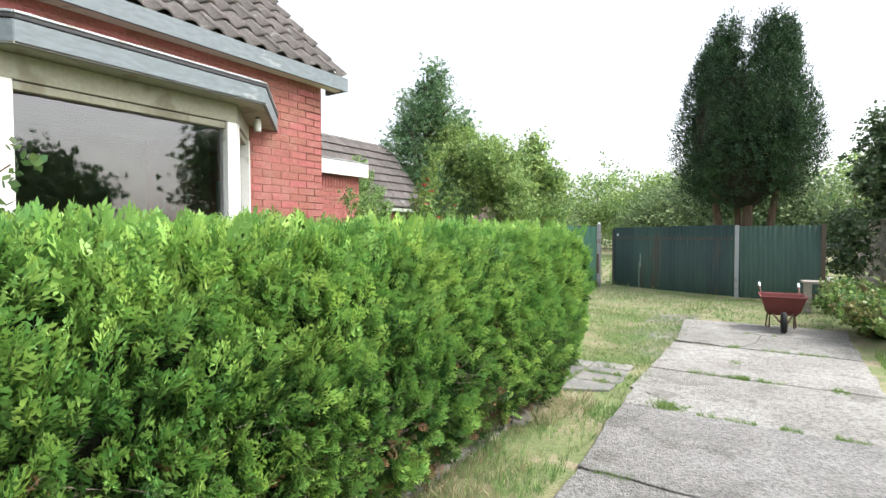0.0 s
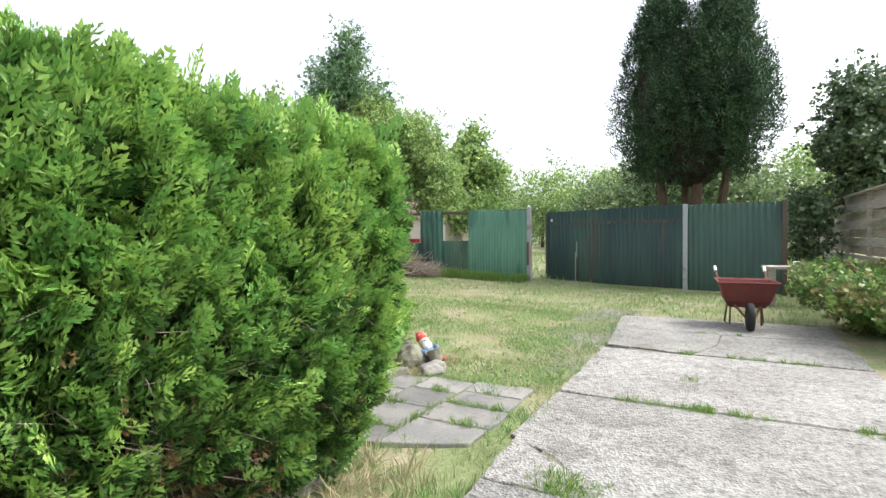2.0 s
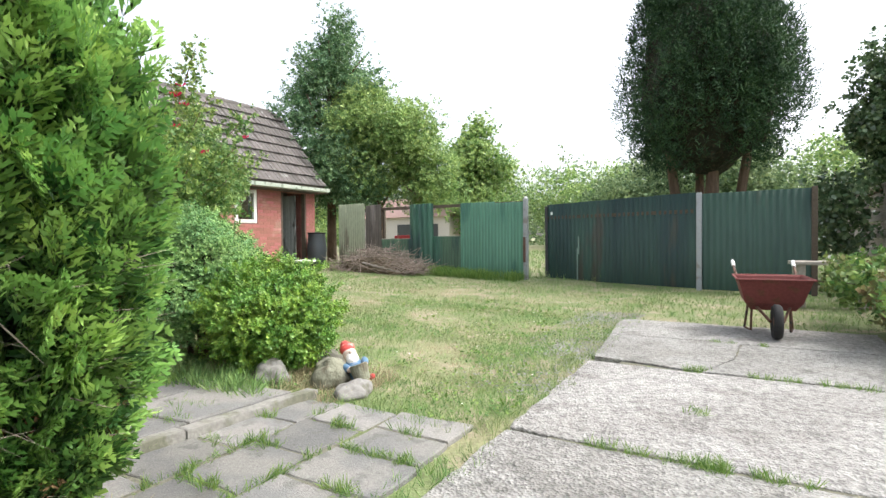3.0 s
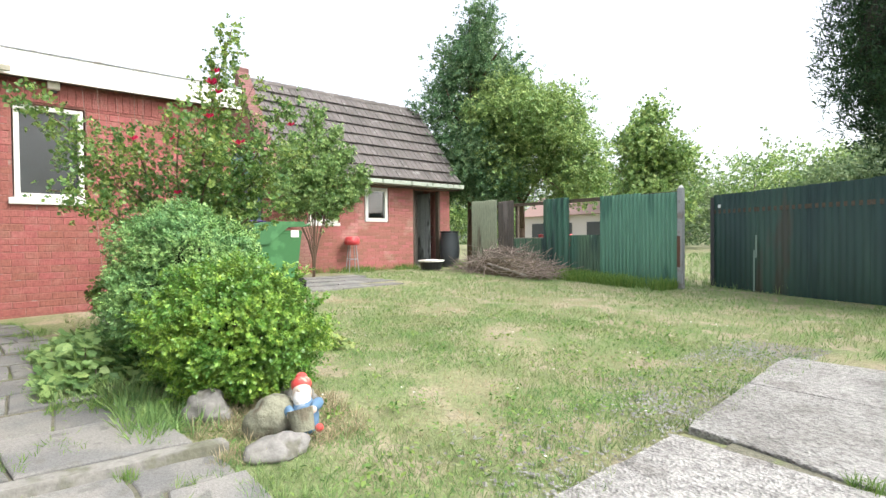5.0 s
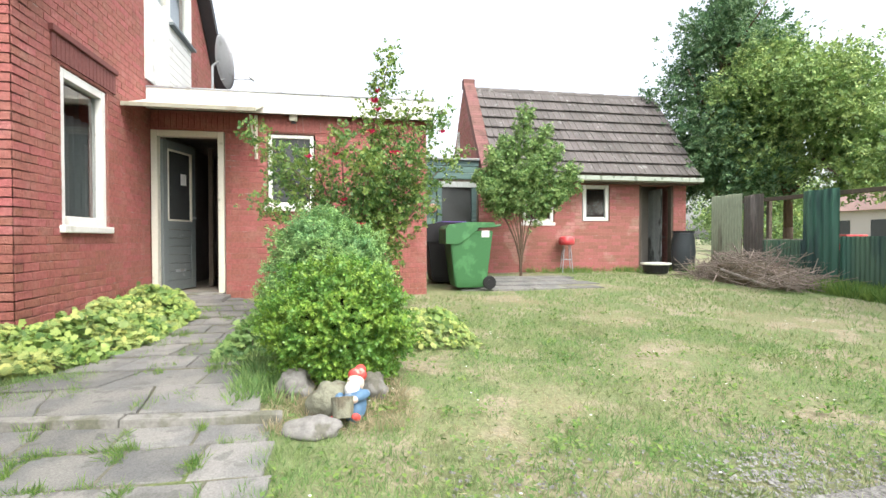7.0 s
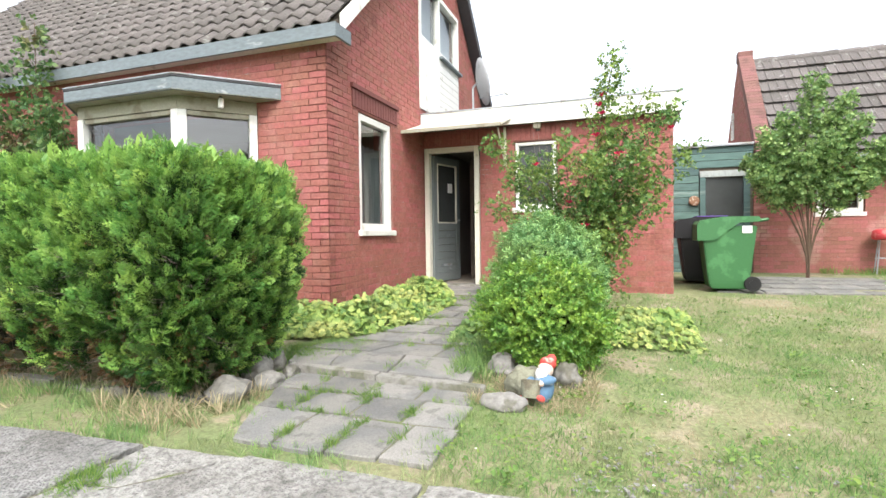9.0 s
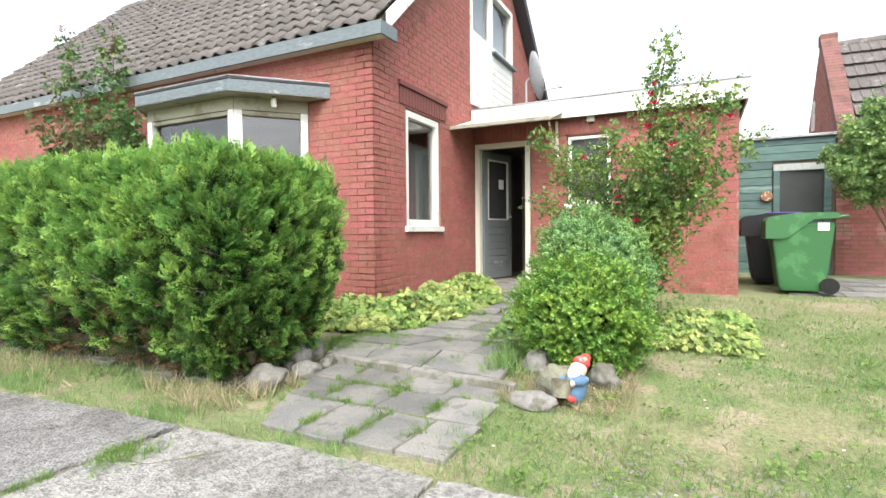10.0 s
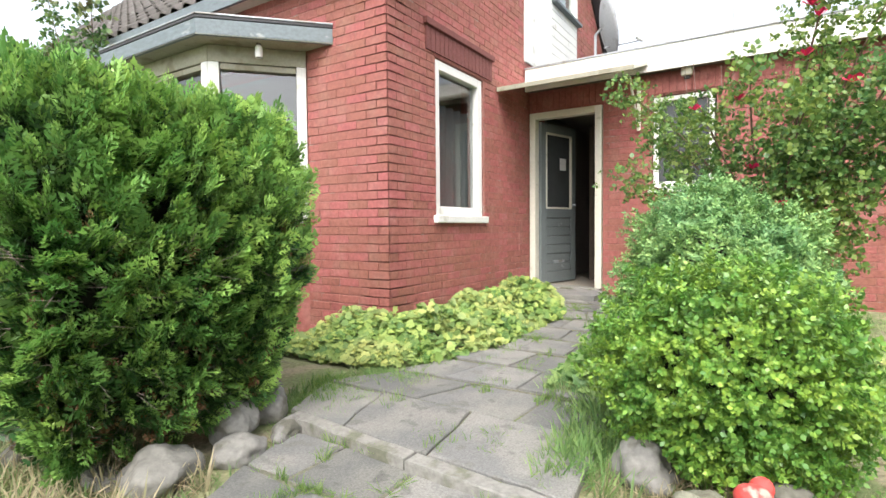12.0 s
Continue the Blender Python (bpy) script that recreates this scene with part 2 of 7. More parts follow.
GREENSHEET = mat("green_sheet", (0.03, 0.095, 0.06), 0.55, spots=(0.015, 0.045, 0.035), spot_scale=3.5, spot_at=0.56, grain=0.25, grain_scale=12, stretch=(1, 1, 0.15), bump=0.1, second=(0.05, 0.10, 0.055), second_scale=1.2)
PALESHEET = mat("pale_green_sheet", (0.08, 0.20, 0.13), 0.55, spots=(0.04, 0.12, 0.08), spot_scale=3, spot_at=0.56, grain=0.2, grain_scale=12, stretch=(1, 1, 0.15), bump=0.1)
OLDSHEET = mat("weathered_sheet", (0.26, 0.29, 0.19), 0.7, spots=(0.13, 0.12, 0.08), spot_scale=3, spot_at=0.56, grain=0.25, stretch=(1, 1, 0.2), bump=0.2)
BROWNSHEET = mat("brown_sheet", (0.085, 0.075, 0.06), 0.8, spots=(0.16, 0.14, 0.12), spot_scale=4, spot_at=0.55, grain=0.3, stretch=(1, 1, 0.15), bump=0.2)
DARKGREEN = mat("dark_green_sheet", (0.016, 0.041, 0.036), 0.55, spots=(0.045, 0.05, 0.035), spot_scale=2.5, spot_at=0.56, grain=0.2, grain_scale=12, stretch=(1, 1, 0.15), bump=0.1, second=(0.03, 0.07, 0.05), second_scale=1.1)
GALV = mat("galvanised", (0.36, 0.38, 0.40), 0.5, metal=0.4, grain=0.15, spots=(0.26, 0.25, 0.23), spot_scale=5)
OLDWOOD = mat("grey_timber", (0.33, 0.305, 0.265), 0.9, vary=0.2, by="island", grain=0.3, grain_scale=25, stretch=(1, 0.15, 1.5), spots=(0.2, 0.2, 0.14), spot_scale=2.5, bump=0.4)
DARKWOOD = mat("dark_timber", (0.10, 0.08, 0.06), 0.9, grain=0.3, grain_scale=25, bump=0.4)
GREENWOOD = mat("green_painted_board", (0.095, 0.165, 0.15), 0.7, vary=0.22, by="object", spots=(0.18, 0.25, 0.23), spot_scale=5, spot_at=0.6, grain=0.25, grain_scale=20, stretch=(1, 0.2, 1.5), bump=0.3)
BINGREEN = mat("green_plastic", (0.05, 0.16, 0.06), 0.45, grain=0.05, bump=0.1, spots=(0.075, 0.22, 0.085), spot_scale=4)
BLACK = mat("black_plastic", (0.012, 0.012, 0.014), 0.45, grain=0.1, bump=0.05)
PURPLE = mat("purple_plastic", (0.12, 0.06, 0.33), 0.5, grain=0.05, bump=0.05)
LABEL = mat("paper_label", (0.8, 0.8, 0.78), 0.7, grain=0.03, bump=0)
RUSTRED = mat("rusty_red_paint", (0.16, 0.042, 0.036), 0.7, spots=(0.13, 0.05, 0.03), spot_scale=7, spot_at=0.56, grain=0.25, bump=0.3)
RUST = mat("rusty_steel", (0.12, 0.065, 0.045), 0.8, grain=0.35, spots=(0.05, 0.04, 0.04), spot_scale=9, bump=0.4)
RUBBER = mat("rubber", (0.02, 0.02, 0.02), 0.85, grain=0.2)
REDSEAT = mat("red_plastic", (0.55, 0.06, 0.07), 0.45, grain=0.08, spots=(0.6, 0.15, 0.14), spot_scale=8)
ROCK = mat("boulder", (0.20, 0.192, 0.172), 0.9, spots=(0.13, 0.125, 0.1), spot_scale=6, spot_at=0.54, grain=0.25, bump=0.8, bump_scale=30, second=(0.22, 0.212, 0.198), second_scale=3)
STONEGREEN = mat("mossy_stone", (0.2, 0.2, 0.145), 0.9, spots=(0.13, 0.115, 0.08), spot_scale=8, grain=0.25, bump=0.7)
SKIN = mat("painted_clay", (0.62, 0.5, 0.42), 0.7, grain=0.15, spots=(0.4, 0.34, 0.28), spot_scale=20)
HATRED = mat("faded_red_clay", (0.55, 0.07, 0.06), 0.65, grain=0.15, spots=(0.6, 0.3, 0.25), spot_scale=18, spot_at=0.6)
COATBLUE = mat("faded_blue_clay", (0.10, 0.19, 0.30), 0.7, grain=0.15, spots=(0.3, 0.33, 0.36), spot_scale=18, spot_at=0.6)
BEARD = mat("white_clay", (0.72, 0.70, 0.66), 0.8, grain=0.12, spots=(0.45, 0.42, 0.38), spot_scale=18, spot_at=0.6, bump=0.6)
FLOWERW = mat("white_flower", (0.8, 0.8, 0.75), 0.7, bump=0)
FARWALL = mat("far_wall", (0.55, 0.5, 0.45), 0.9, grain=0.1)
FARROOF = mat("far_roof", (0.3, 0.2, 0.17), 0.9, grain=0.15)


# ---- building helpers ----
def link_mesh(name, bm, material, smooth=False):
    me = bpy.data.meshes.new(name)
    bm.normal_update()
    bm.to_mesh(me)
    bm.free()
    if material:
        me.materials.append(material)
    if smooth:
        me.polygons.foreach_set("use_smooth", [True] * len(me.polygons))
    return me


def part(name, bm, material, parent=None, label="", smooth=False):
    ob = new(name, link_mesh(name, bm, material, smooth))
    if parent:
        ob.parent = parent
    if label:
        ob["label"] = label
    return ob


def thing(name, x, y, z, label, category, group="", turn=0.0, kind=""):
    ob = new(name)
    ob.matrix_basis = pose(x, y, z, 0, 0, turn)
    return tagged(ob, label, category, group, kind)


def add_box(bm, x0, x1, y0, y1, z0, z1, m=None):
    vs = [bm.verts.new((x, y, z)) for x in (x0, x1) for y in (y0, y1) for z in (z0, z1)]
    for f in ((0, 1, 3, 2), (4, 6, 7, 5), (0, 4, 5, 1), (2, 3, 7, 6), (0, 2, 6, 4), (1, 5, 7, 3)):
        bm.faces.new([vs[i] for i in f])
    if m is not None:
        bmesh.ops.transform(bm, matrix=m, verts=vs)
    return vs


def box(x0, x1, y0, y1, z0, z1, m=None, bevel=0.0):
    bm = bmesh.new()
    add_box(bm, min(x0, x1), max(x0, x1), min(y0, y1), max(y0, y1), min(z0, z1), max(z0, z1), m)
    if bevel:
        bmesh.ops.bevel(bm, geom=bm.edges[:], offset=bevel, segments=2, affect="EDGES", profile=0.5)
    return bm


def add_tube(bm, a, b, r0, r1, sides=8, caps=True):
    a, b = Vector(a), Vector(b)
    q = (b - a).to_track_quat("Z", "Y")
    rings = []
    for p, r in ((a, r0), (b, r1)):
        rings.append([bm.verts.new(p + q @ Vector((r * math.cos(2 * math.pi * i / sides), r * math.sin(2 * math.pi * i / sides), 0))) for i in range(sides)])
    for i in range(sides):
        j = (i + 1) % sides
        bm.faces.new((rings[0][i], rings[0][j], rings[1][j], rings[1][i]))
    if caps:
        bm.faces.new(rings[0][::-1])
        bm.faces.new(rings[1])


def tube(points, r0, r1=None, sides=8):
    """A bent pipe through the points."""
    bm = bmesh.new()
    r1 = r0 if r1 is None else r1
    n = len(points) - 1
    for i in range(n):
        add_tube(bm, points[i], points[i + 1], r0 + (r1 - r0) * i / n, r0 + (r1 - r0) * (i + 1) / n, sides)
    return bm


def lathe(profile, sides=20):
    """A turned shape from (radius, height) pairs, bottom to top."""
    bm = bmesh.new()
    rings = []
    for r, z in profile:
        rings.append([bm.verts.new((r * math.cos(2 * math.pi * i / sides), r * math.sin(2 * math.pi * i / sides), z)) for i in range(sides)])
    for a, b in zip(rings, rings[1:]):
        for i in range(sides):
            j = (i + 1) % sides
            bm.faces.new((a[i], a[j], b[j], b[i]))
    bm.faces.new(rings[0][::-1])
    bm.faces.new(rings[-1])
    return bm


def prism(outline, h0, h1, axis="z"):
    """An outline of (a, b) pairs drawn out along an axis."""
    bm = bmesh.new()
    put = {"z": lambda a, b, h: (a, b, h), "y": lambda a, b, h: (a, h, b), "x": lambda a, b, h: (h, a, b)}[axis]
    lo = [bm.verts.new(put(a, b, h0)) for a, b in outline]
    hi = [bm.verts.new(put(a, b, h1)) for a, b in outline]
    n = len(outline)
    bm.faces.new(lo)
    bm.faces.new(hi)
    for i in range(n):
        bm.faces.new((lo[i], lo[(i + 1) % n], hi[(i + 1) % n], hi[i]))
    bmesh.ops.recalc_face_normals(bm, faces=bm.faces)
    return bm


def scatter(name, base_v, base_f, places, material, parent=None, label=""):
    """One mesh of many copies of a small shape: places is an N x 4 x 4 array."""
    v = np.asarray(base_v, dtype=np.float32)
    n, k = len(places), len(v)
    pts = np.einsum("nij,kj->nki", places[:, :3, :3], v) + places[:, None, :3, 3]
    fv = np.concatenate([np.array(f) for f in base_f])
    sizes = np.array([len(f) for f in base_f])
    loops = (fv[None, :] + (np.arange(n) * k)[:, None]).ravel()
    totals = np.tile(sizes, n)
    starts = np.concatenate(([0], np.cumsum(totals)[:-1]))
    me = bpy.data.meshes.new(name)
    me.vertices.add(n * k)
    me.vertices.foreach_set("co", pts.astype(np.float32).ravel())
    me.loops.add(len(loops))
    me.loops.foreach_set("vertex_index", loops.astype(np.int32))
    me.polygons.add(len(totals))
    me.polygons.foreach_set("loop_start", starts.astype(np.int32))
    me.update(calc_edges=True)
    me.validate()
    me.materials.append(material)
    ob = new(name, me)
    if parent:
        ob.parent = parent
    if label:
        ob["label"] = label
    return ob


RNG = np.random.default_rng(7)


def frames_from(pos, out, size, droop=0.0, spin=1.0, face=None):
    """Poses at pos whose y axis points along out (roughly), with random roll."""
    n = len(pos)
    y = out / np.maximum(np.linalg.norm(out, axis=1, keepdims=True), 1e-6)
    y[:, 2] -= droop
    y /= np.linalg.norm(y, axis=1, keepdims=True)
    r = RNG.normal(size=(n, 3)) * spin + (np.array((0, 0, 1.0)) if face is None else face)
    x = np.cross(y, r)
    x /= np.maximum(np.linalg.norm(x, axis=1, keepdims=True), 1e-6)
    z = np.cross(x, y)
    m = np.zeros((n, 4, 4))
    s = np.broadcast_to(np.asarray(size), (n,))[:, None]
    m[:, :3, 0], m[:, :3, 1], m[:, :3, 2], m[:, :3, 3], m[:, 3, 3] = x * s, y * s, z * s, pos, 1
    return m


def spray_shape(levels=4, reach=0.54, width=0.05, forward=0.86):
    """A flat fan of scale-leaved fingers joined to one stalk, one unit long."""
    v = [(0, 0, 0)]
    f = []
    root = 0
    for k in range(levels):
        y = 0.10 + 0.66 * k / (levels - 1)
        v.append((0.012 * (-1) ** k, y, 0.015 * (k % 2)))
        spine = len(v) - 1
        v.append((-0.016, y * 0.98, 0.0))
        f.append((root, spine, len(v) - 1))
        root = spine
        for s in (-1, 1):
            ln = reach * (1 - 0.62 * (k / (levels - 1)) ** 1.2) * (1.0 if s > 0 else 0.86)
            dx, dy = s * ln * 0.74, ln * forward
            tilt = 0.07 * s * (-1) ** k
            nx, ny = -dy / ln * width, dx / ln * width
            i = len(v)
            v += [(dx * 0.52 + nx, y + dy * 0.52 + ny, tilt), (dx, y + dy, tilt * 0.4), (dx * 0.52 - nx, y + dy * 0.52 - ny, tilt)]
            f.append((spine, i, i + 1, i + 2))
            if k < levels - 2:
                # a side finger on the outer edge, turned to the tip of the fan
                ax, ay = dx * 0.42, y + dy * 0.42
                i = len(v)
                v += [(ax - s * 0.03, ay + 0.16, tilt), (ax + s * 0.05, ay + 0.34 * (0.5 + ln), tilt * 1.4), (ax + s * 0.07, ay + 0.12, tilt)]
                f.append((i - 3, i, i + 1, i + 2))
    i = len(v)
    v += [(-0.045, 0.86, 0.0), (0.01, 1.0, -0.02), (0.045, 0.86, 0.0)]
    f.append((root, i, i + 1, i + 2))
    return v, f


def leaf_shape(width=0.35, fold=0.12):
    v = [(0, 0, 0), (-width, 0.4, fold), (0, 0.45, 0), (width, 0.4, fold), (-width * 0.6, 0.8, fold * 0.6), (0, 1, -0.05), (width * 0.6, 0.8, fold * 0.6)]
    return v, [(0, 2, 1), (0, 3, 2), (1, 2, 5, 4), (2, 3, 6, 5)]


def fan_shape(n=5):
    """A leaf cut into rounded lobes round its stalk, slightly dished."""
    v, f = [(0, 0, 0)], []
    for k in range(n):
        a = math.radians(-105 + 210 * k / (n - 1))
        r = 0.62 - 0.1 * abs(k - (n - 1) / 2) / n
        da = math.radians(24)
        i = len(v)
        v += [(0.75 * r * math.sin(a - da), 0.3 + 0.75 * r * math.cos(a - da), 0.1), (r * math.sin(a), 0.3 + r * math.cos(a), 0.06), (0.75 * r * math.sin(a + da), 0.3 + 0.75 * r * math.cos(a + da), 0.1)]
        f.append((0, i + 2, i + 1, i))
    return v, f


def sprig_shape(n=7, width=0.22, length=0.42):
    """A twig tip with pairs of small leaves."""
    v, f = [], []
    for k in range(n):
        a = k * 2.4
        y = 0.1 + 0.8 * k / n
        i = len(v)
        d = np.array((math.cos(a), 0.75, math.sin(a)))
        d /= np.linalg.norm(d)
        side = np.cross(d, (0, 1, 0))
        side /= np.linalg.norm(side)
        p = np.array((0, y, 0))
        v += [tuple(p), tuple(p + d * length * 0.5 + side * width * 0.5), tuple(p + d * length), tuple(p + d * length * 0.5 - side * width * 0.5)]
        f.append((i, i + 1, i + 2, i + 3))
    return v, f


def blade_shape(n=6, spread=0.5, width=0.045):
    v, f = [], []
    rs = np.random.default_rng(3)
    for k in range(n):
        a = k * 2 * math.pi / n + rs.random()
        lean, h = spread * (0.3 + rs.random()), 0.65 + 0.35 * rs.random()
        c, s = math.cos(a), math.sin(a)
        i = len(v)
        bx, bz = 0.12 * c, 0.12 * s
        v += [(bx - width * s, 0, bz + width * c), (bx + width * s, 0, bz - width * c),
              (bx + lean * 0.35 * c + width * 0.8 * s, h * 0.6, bz + lean * 0.35 * s - width * 0.8 * c),
              (bx + lean * 0.35 * c - width * 0.8 * s, h * 0.6, bz + lean * 0.35 * s + width * 0.8 * c), (bx + lean * c, h, bz + lean * s)]
        f += [(i, i + 1, i + 2, i + 3), (i + 3, i + 2, i + 4)]
    return v, f


SPRAY, LEAF, ROUND = spray_shape(), leaf_shape(0.3), sprig_shape(5, 0.5, 0.6)
FINE = blade_shape(5, 0.55, 0.026)
NEEDLE = sprig_shape(6, 0.12, 0.55)
PLUME = spray_shape(6, 0.34, 0.032, 1.05)
LOBED = fan_shape()
BOXTIP = sprig_shape(9, 0.26, 0.36)
LEAFY = sprig_shape(6, 0.30, 0.52)
TRIO = sprig_shape(3, 0.5, 0.62)
BLADES = blade_shape(3, 0.8, 0.034)


def lumps(p, scale, seed):
    """Smooth noise at each point, about -1 to 1."""
    return np.array([noise.noise(Vector((x * scale + seed, y * scale - seed, z * scale))) for x, y, z in p])


def ground_z(x, y):
    """Height of the ground: level by the drive, a low step, then rising gently towards the house and shed."""
    x = np.asarray(x, float)
    t = np.clip((-1.4 - x) / 8.6, 0, 1)
    u = np.clip((-2.2 - x) / 0.3, 0, 1)
    return 0.24 * t * t * (3 - 2 * t) * 0.9 + 0.02 * t + 0.03 * u * u * (3 - 2 * u)


# ---- ground ----
def make_ground():
    xs = np.concatenate(([-900, -300, -100, -50, -30, -20, -16], np.arange(-13, 4.01, 0.25), [5, 7, 10, 20, 40, 100, 300, 900]))
    ys = np.concatenate(([-900, -300, -100, -40, -20, -10], np.arange(-5, 17.01, 0.25), [20, 25, 30, 40, 60, 100, 300, 900]))
    X, Y = np.meshgrid(xs, ys, indexing="ij")
    Z = ground_z(X, Y) - 0.012
    near = (np.abs(X + 5) < 10) & (np.abs(Y - 6) < 12)
    bumps = lumps(np.stack((X.ravel(), Y.ravel(), 0 * X.ravel()), 1), 0.9, 3.0).reshape(X.shape) * 0.02
    Z = Z + np.where(near & (X < -1.0), bumps, 0)
    ny = len(ys)
    v = np.stack((X.ravel(), Y.ravel(), Z.ravel()), 1).tolist()
    f = [(i * ny + j, (i + 1) * ny + j, (i + 1) * ny + j + 1, i * ny + j + 1) for i in range(len(xs) - 1) for j in range(ny - 1)]
    me = bpy.data.meshes.new("ground")
    me.from_pydata(v, [], f)
    me.materials.append(SOIL)
    me.polygons.foreach_set("use_smooth", [True] * len(f))
    tagged(new("ground", me), "patchy grass and bare dry earth", "ground", kind="structure")


make_ground()


# ---- drive and paths ----
def outline_slab(corners, z0, z1, seed, wobble=0.02, step=0.1):
    """A slab over an outline (counter-clockwise corners), with uneven worn edges, chamfered on top."""
    bm = bmesh.new()
    pts = []
    for (ax, ay), (bx, by) in zip(corners, corners[1:] + corners[:1]):
        n = max(1, int(math.hypot(bx - ax, by - ay) / step))
        pts += [(ax + (bx - ax) * i / n, ay + (by - ay) * i / n) for i in range(n)]
    cx, cy = sum(p[0] for p in pts) / len(pts), sum(p[1] for p in pts) / len(pts)
    rim, low, inner = [], [], []
    for x, y in pts:
        u = Vector((x - cx, y - cy)).normalized()
        ex = noise.noise(Vector((x * 1.9, y * 1.9, 3.0))) * wobble + noise.noise(Vector((x * 8, y * 8, 5.0))) * wobble * 0.35
        ey = noise.noise(Vector((x * 1.9, y * 1.9, 9.0))) * wobble + noise.noise(Vector((x * 8, y * 8, 7.0))) * wobble * 0.35
        nick = max(0.0, noise.noise(Vector((x * 5 + seed, y * 5, seed))) - 0.2) * wobble * 0.9
        x, y = x + ex - u.x * nick, y + ey - u.y * nick
        low.append(bm.verts.new((x, y, z0)))
        rim.append(bm.verts.new((x, y, z1 - 0.005)))
        inner.append(bm.verts.new((x - u.x * 0.007, y - u.y * 0.007, z1)))
    n = len(pts)
    for i in range(n):
        j = (i + 1) % n
        bm.faces.new((low[i], low[j], rim[j], rim[i]))
        bm.faces.new((rim[i], rim[j], inner[j], inner[i]))
    bm.faces.new(inner)
    return bm


def slab_mesh(x0, x1, y0, y1, z0, z1, seed, wobble=0.02, step=0.12):
    return outline_slab([(x0, y0), (x1, y0), (x1, y1), (x0, y1)], z0, z1, seed, wobble, step)


drive = tagged(new("drive"), "cracked pale concrete slab drive with grassy joints", "driveway", kind="structure")
JOINTS = [-4.6, -3.0, -1.4, 0.2, 1.75, 3.3, 4.82, 6.31, 7.97, 9.15, 10.2]


def drive_left(y):
    """The drive's edge beside the grass."""
    return float(np.interp(y, [-4, 3.3, 4.6, 5.3, 6.3, 7.9, 9.2, 10.3], [-0.72, -0.74, -0.78, -0.88, -0.88, -0.90, -0.98, -1.08]))


DRIVE_TOP = 0.020
for k, (a, b) in enumerate(zip(JOINTS, JOINTS[1:])):
    a, b, z = a + 0.012, b - 0.012, DRIVE_TOP + 0.006 * math.sin(k * 1.7)
    la, lb = drive_left(a), drive_left(b)
    if a > 4.8 and b < 6.4:
        # the corner by the path has cracked off
        outlines = [[(la, a), (-0.42, a), (-0.47, 5.09), (-0.66, 5.24), (la - 0.02, 5.37)], [(-0.414, a), (1.25, a), (1.25, b), (lb, b), (-0.885, 5.38), (-0.653, 5.25), (-0.463, 5.1)]]
    elif a > 7.9 and b < 9.2:
        outlines = [[(la + 0.02, a + 0.1), (-0.5, a + 0.04), (-0.1, a), (0.1, a + 0.5), (0.14, b), (lb, b)], [(-0.092, a), (1.25, a), (1.25, b), (0.148, b), (0.108, a + 0.5)]]
    else:
        outlines = [[(la, a), (1.25, a), (1.25, b), (lb, b)]]
    for i, outline in enumerate(outlines):
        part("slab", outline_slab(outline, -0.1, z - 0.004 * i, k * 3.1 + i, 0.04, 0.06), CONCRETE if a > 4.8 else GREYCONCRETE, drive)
part("bedding", box(-0.66, 1.2, -4.55, 10.1, -0.08, 0.008), JOINTDIRT, drive, "gritty dirt in the joints")

path = tagged(new("path"), "worn grey concrete paving slabs with weeds in the joints", "path", kind="structure")
PATHZ = 0.014


def upper_z(x):
    return float(ground_z(min(x, -2.5), 0)) + 0.020


def lower_left(x):
    return float(np.interp(-x, [0.9, 1.27, 1.68, 2.3], [5.24, 5.02, 4.88, 4.68]))


pave_rows = [(-1.50, -1.03, [5.40, 5.72, 6.02, 6.28]), (-1.88, -1.50, [5.18, 5.57, 5.93, 6.24]), (-2.24, -1.88, [5.06, 5.48, 5.84, 6.2])]
for k, (x0, x1, cuts) in enumerate(pave_rows):
    for i, y1 in enumerate(cuts):
        lo0, lo1 = (cuts[i - 1], cuts[i - 1]) if i else (lower_left(x0), lower_left(x1))
        slant = 0.03 * math.sin(k * 2 + i * 1.3)
        corners = [(x0 + 0.008, lo0 + 0.008), (x1 - 0.008, lo1 + 0.008), (x1 - 0.008 + slant * 0.3, y1 - 0.008), (x0 + 0.008 + slant * 0.3, y1 - 0.008)]
        bm = outline_slab(corners, -0.06, PATHZ, 40 + k * 4 + i, 0.03, 0.07)
        tip = pose(0, 0, 0, 0.7 * math.sin(k * 5 + i * 2), 0.7 * math.cos(k * 3 + i), 0)
        c = Vector(((x0 + x1) / 2, y1 - 0.2, PATHZ))
        bmesh.ops.transform(bm, matrix=Matrix.Translation(c) @ tip @ Matrix.Translation(-c), verts=bm.verts)
        part("paving_slab", bm, PAVER, path)
part("bedding", outline_slab([(-2.2, 4.78), (-1.1, 5.2), (-1.1, 6.2), (-2.15, 6.15)], -0.06, 0.008, 5, 0.02), JOINTDIRT, path, "gritty dirt in the joints")
for i in range(2):
    y0, y1 = 4.62 + 0.82 * i, 5.43 + 0.82 * i
    xa, xb = -2.36 + 0.1 * (y0 - 4.6), -2.36 + 0.1 * (y1 - 4.6)
    part("step_edge", outline_slab([(xa, y0), (xa + 0.085, y0), (xb + 0.085, y1), (xb, y1)], -0.05, upper_z(-2.3) + 0.002 - 0.005 * i, 77 + i, 0.03, 0.05), KERB, path, "worn concrete kerb step")


def path_sides(x):
    """The y range of the upper path at x."""
    return np.interp(-x, [2.3, 2.8, 3.2, 4.1, 5.3, 6.2, 6.6], [4.60, 4.36, 4.62, 4.86, 4.93, 4.6, 4.1]), np.interp(-x, [2.3, 3.7, 5.0, 6.2, 6.6], [6.14, 5.95, 5.78, 5.5, 5.2])


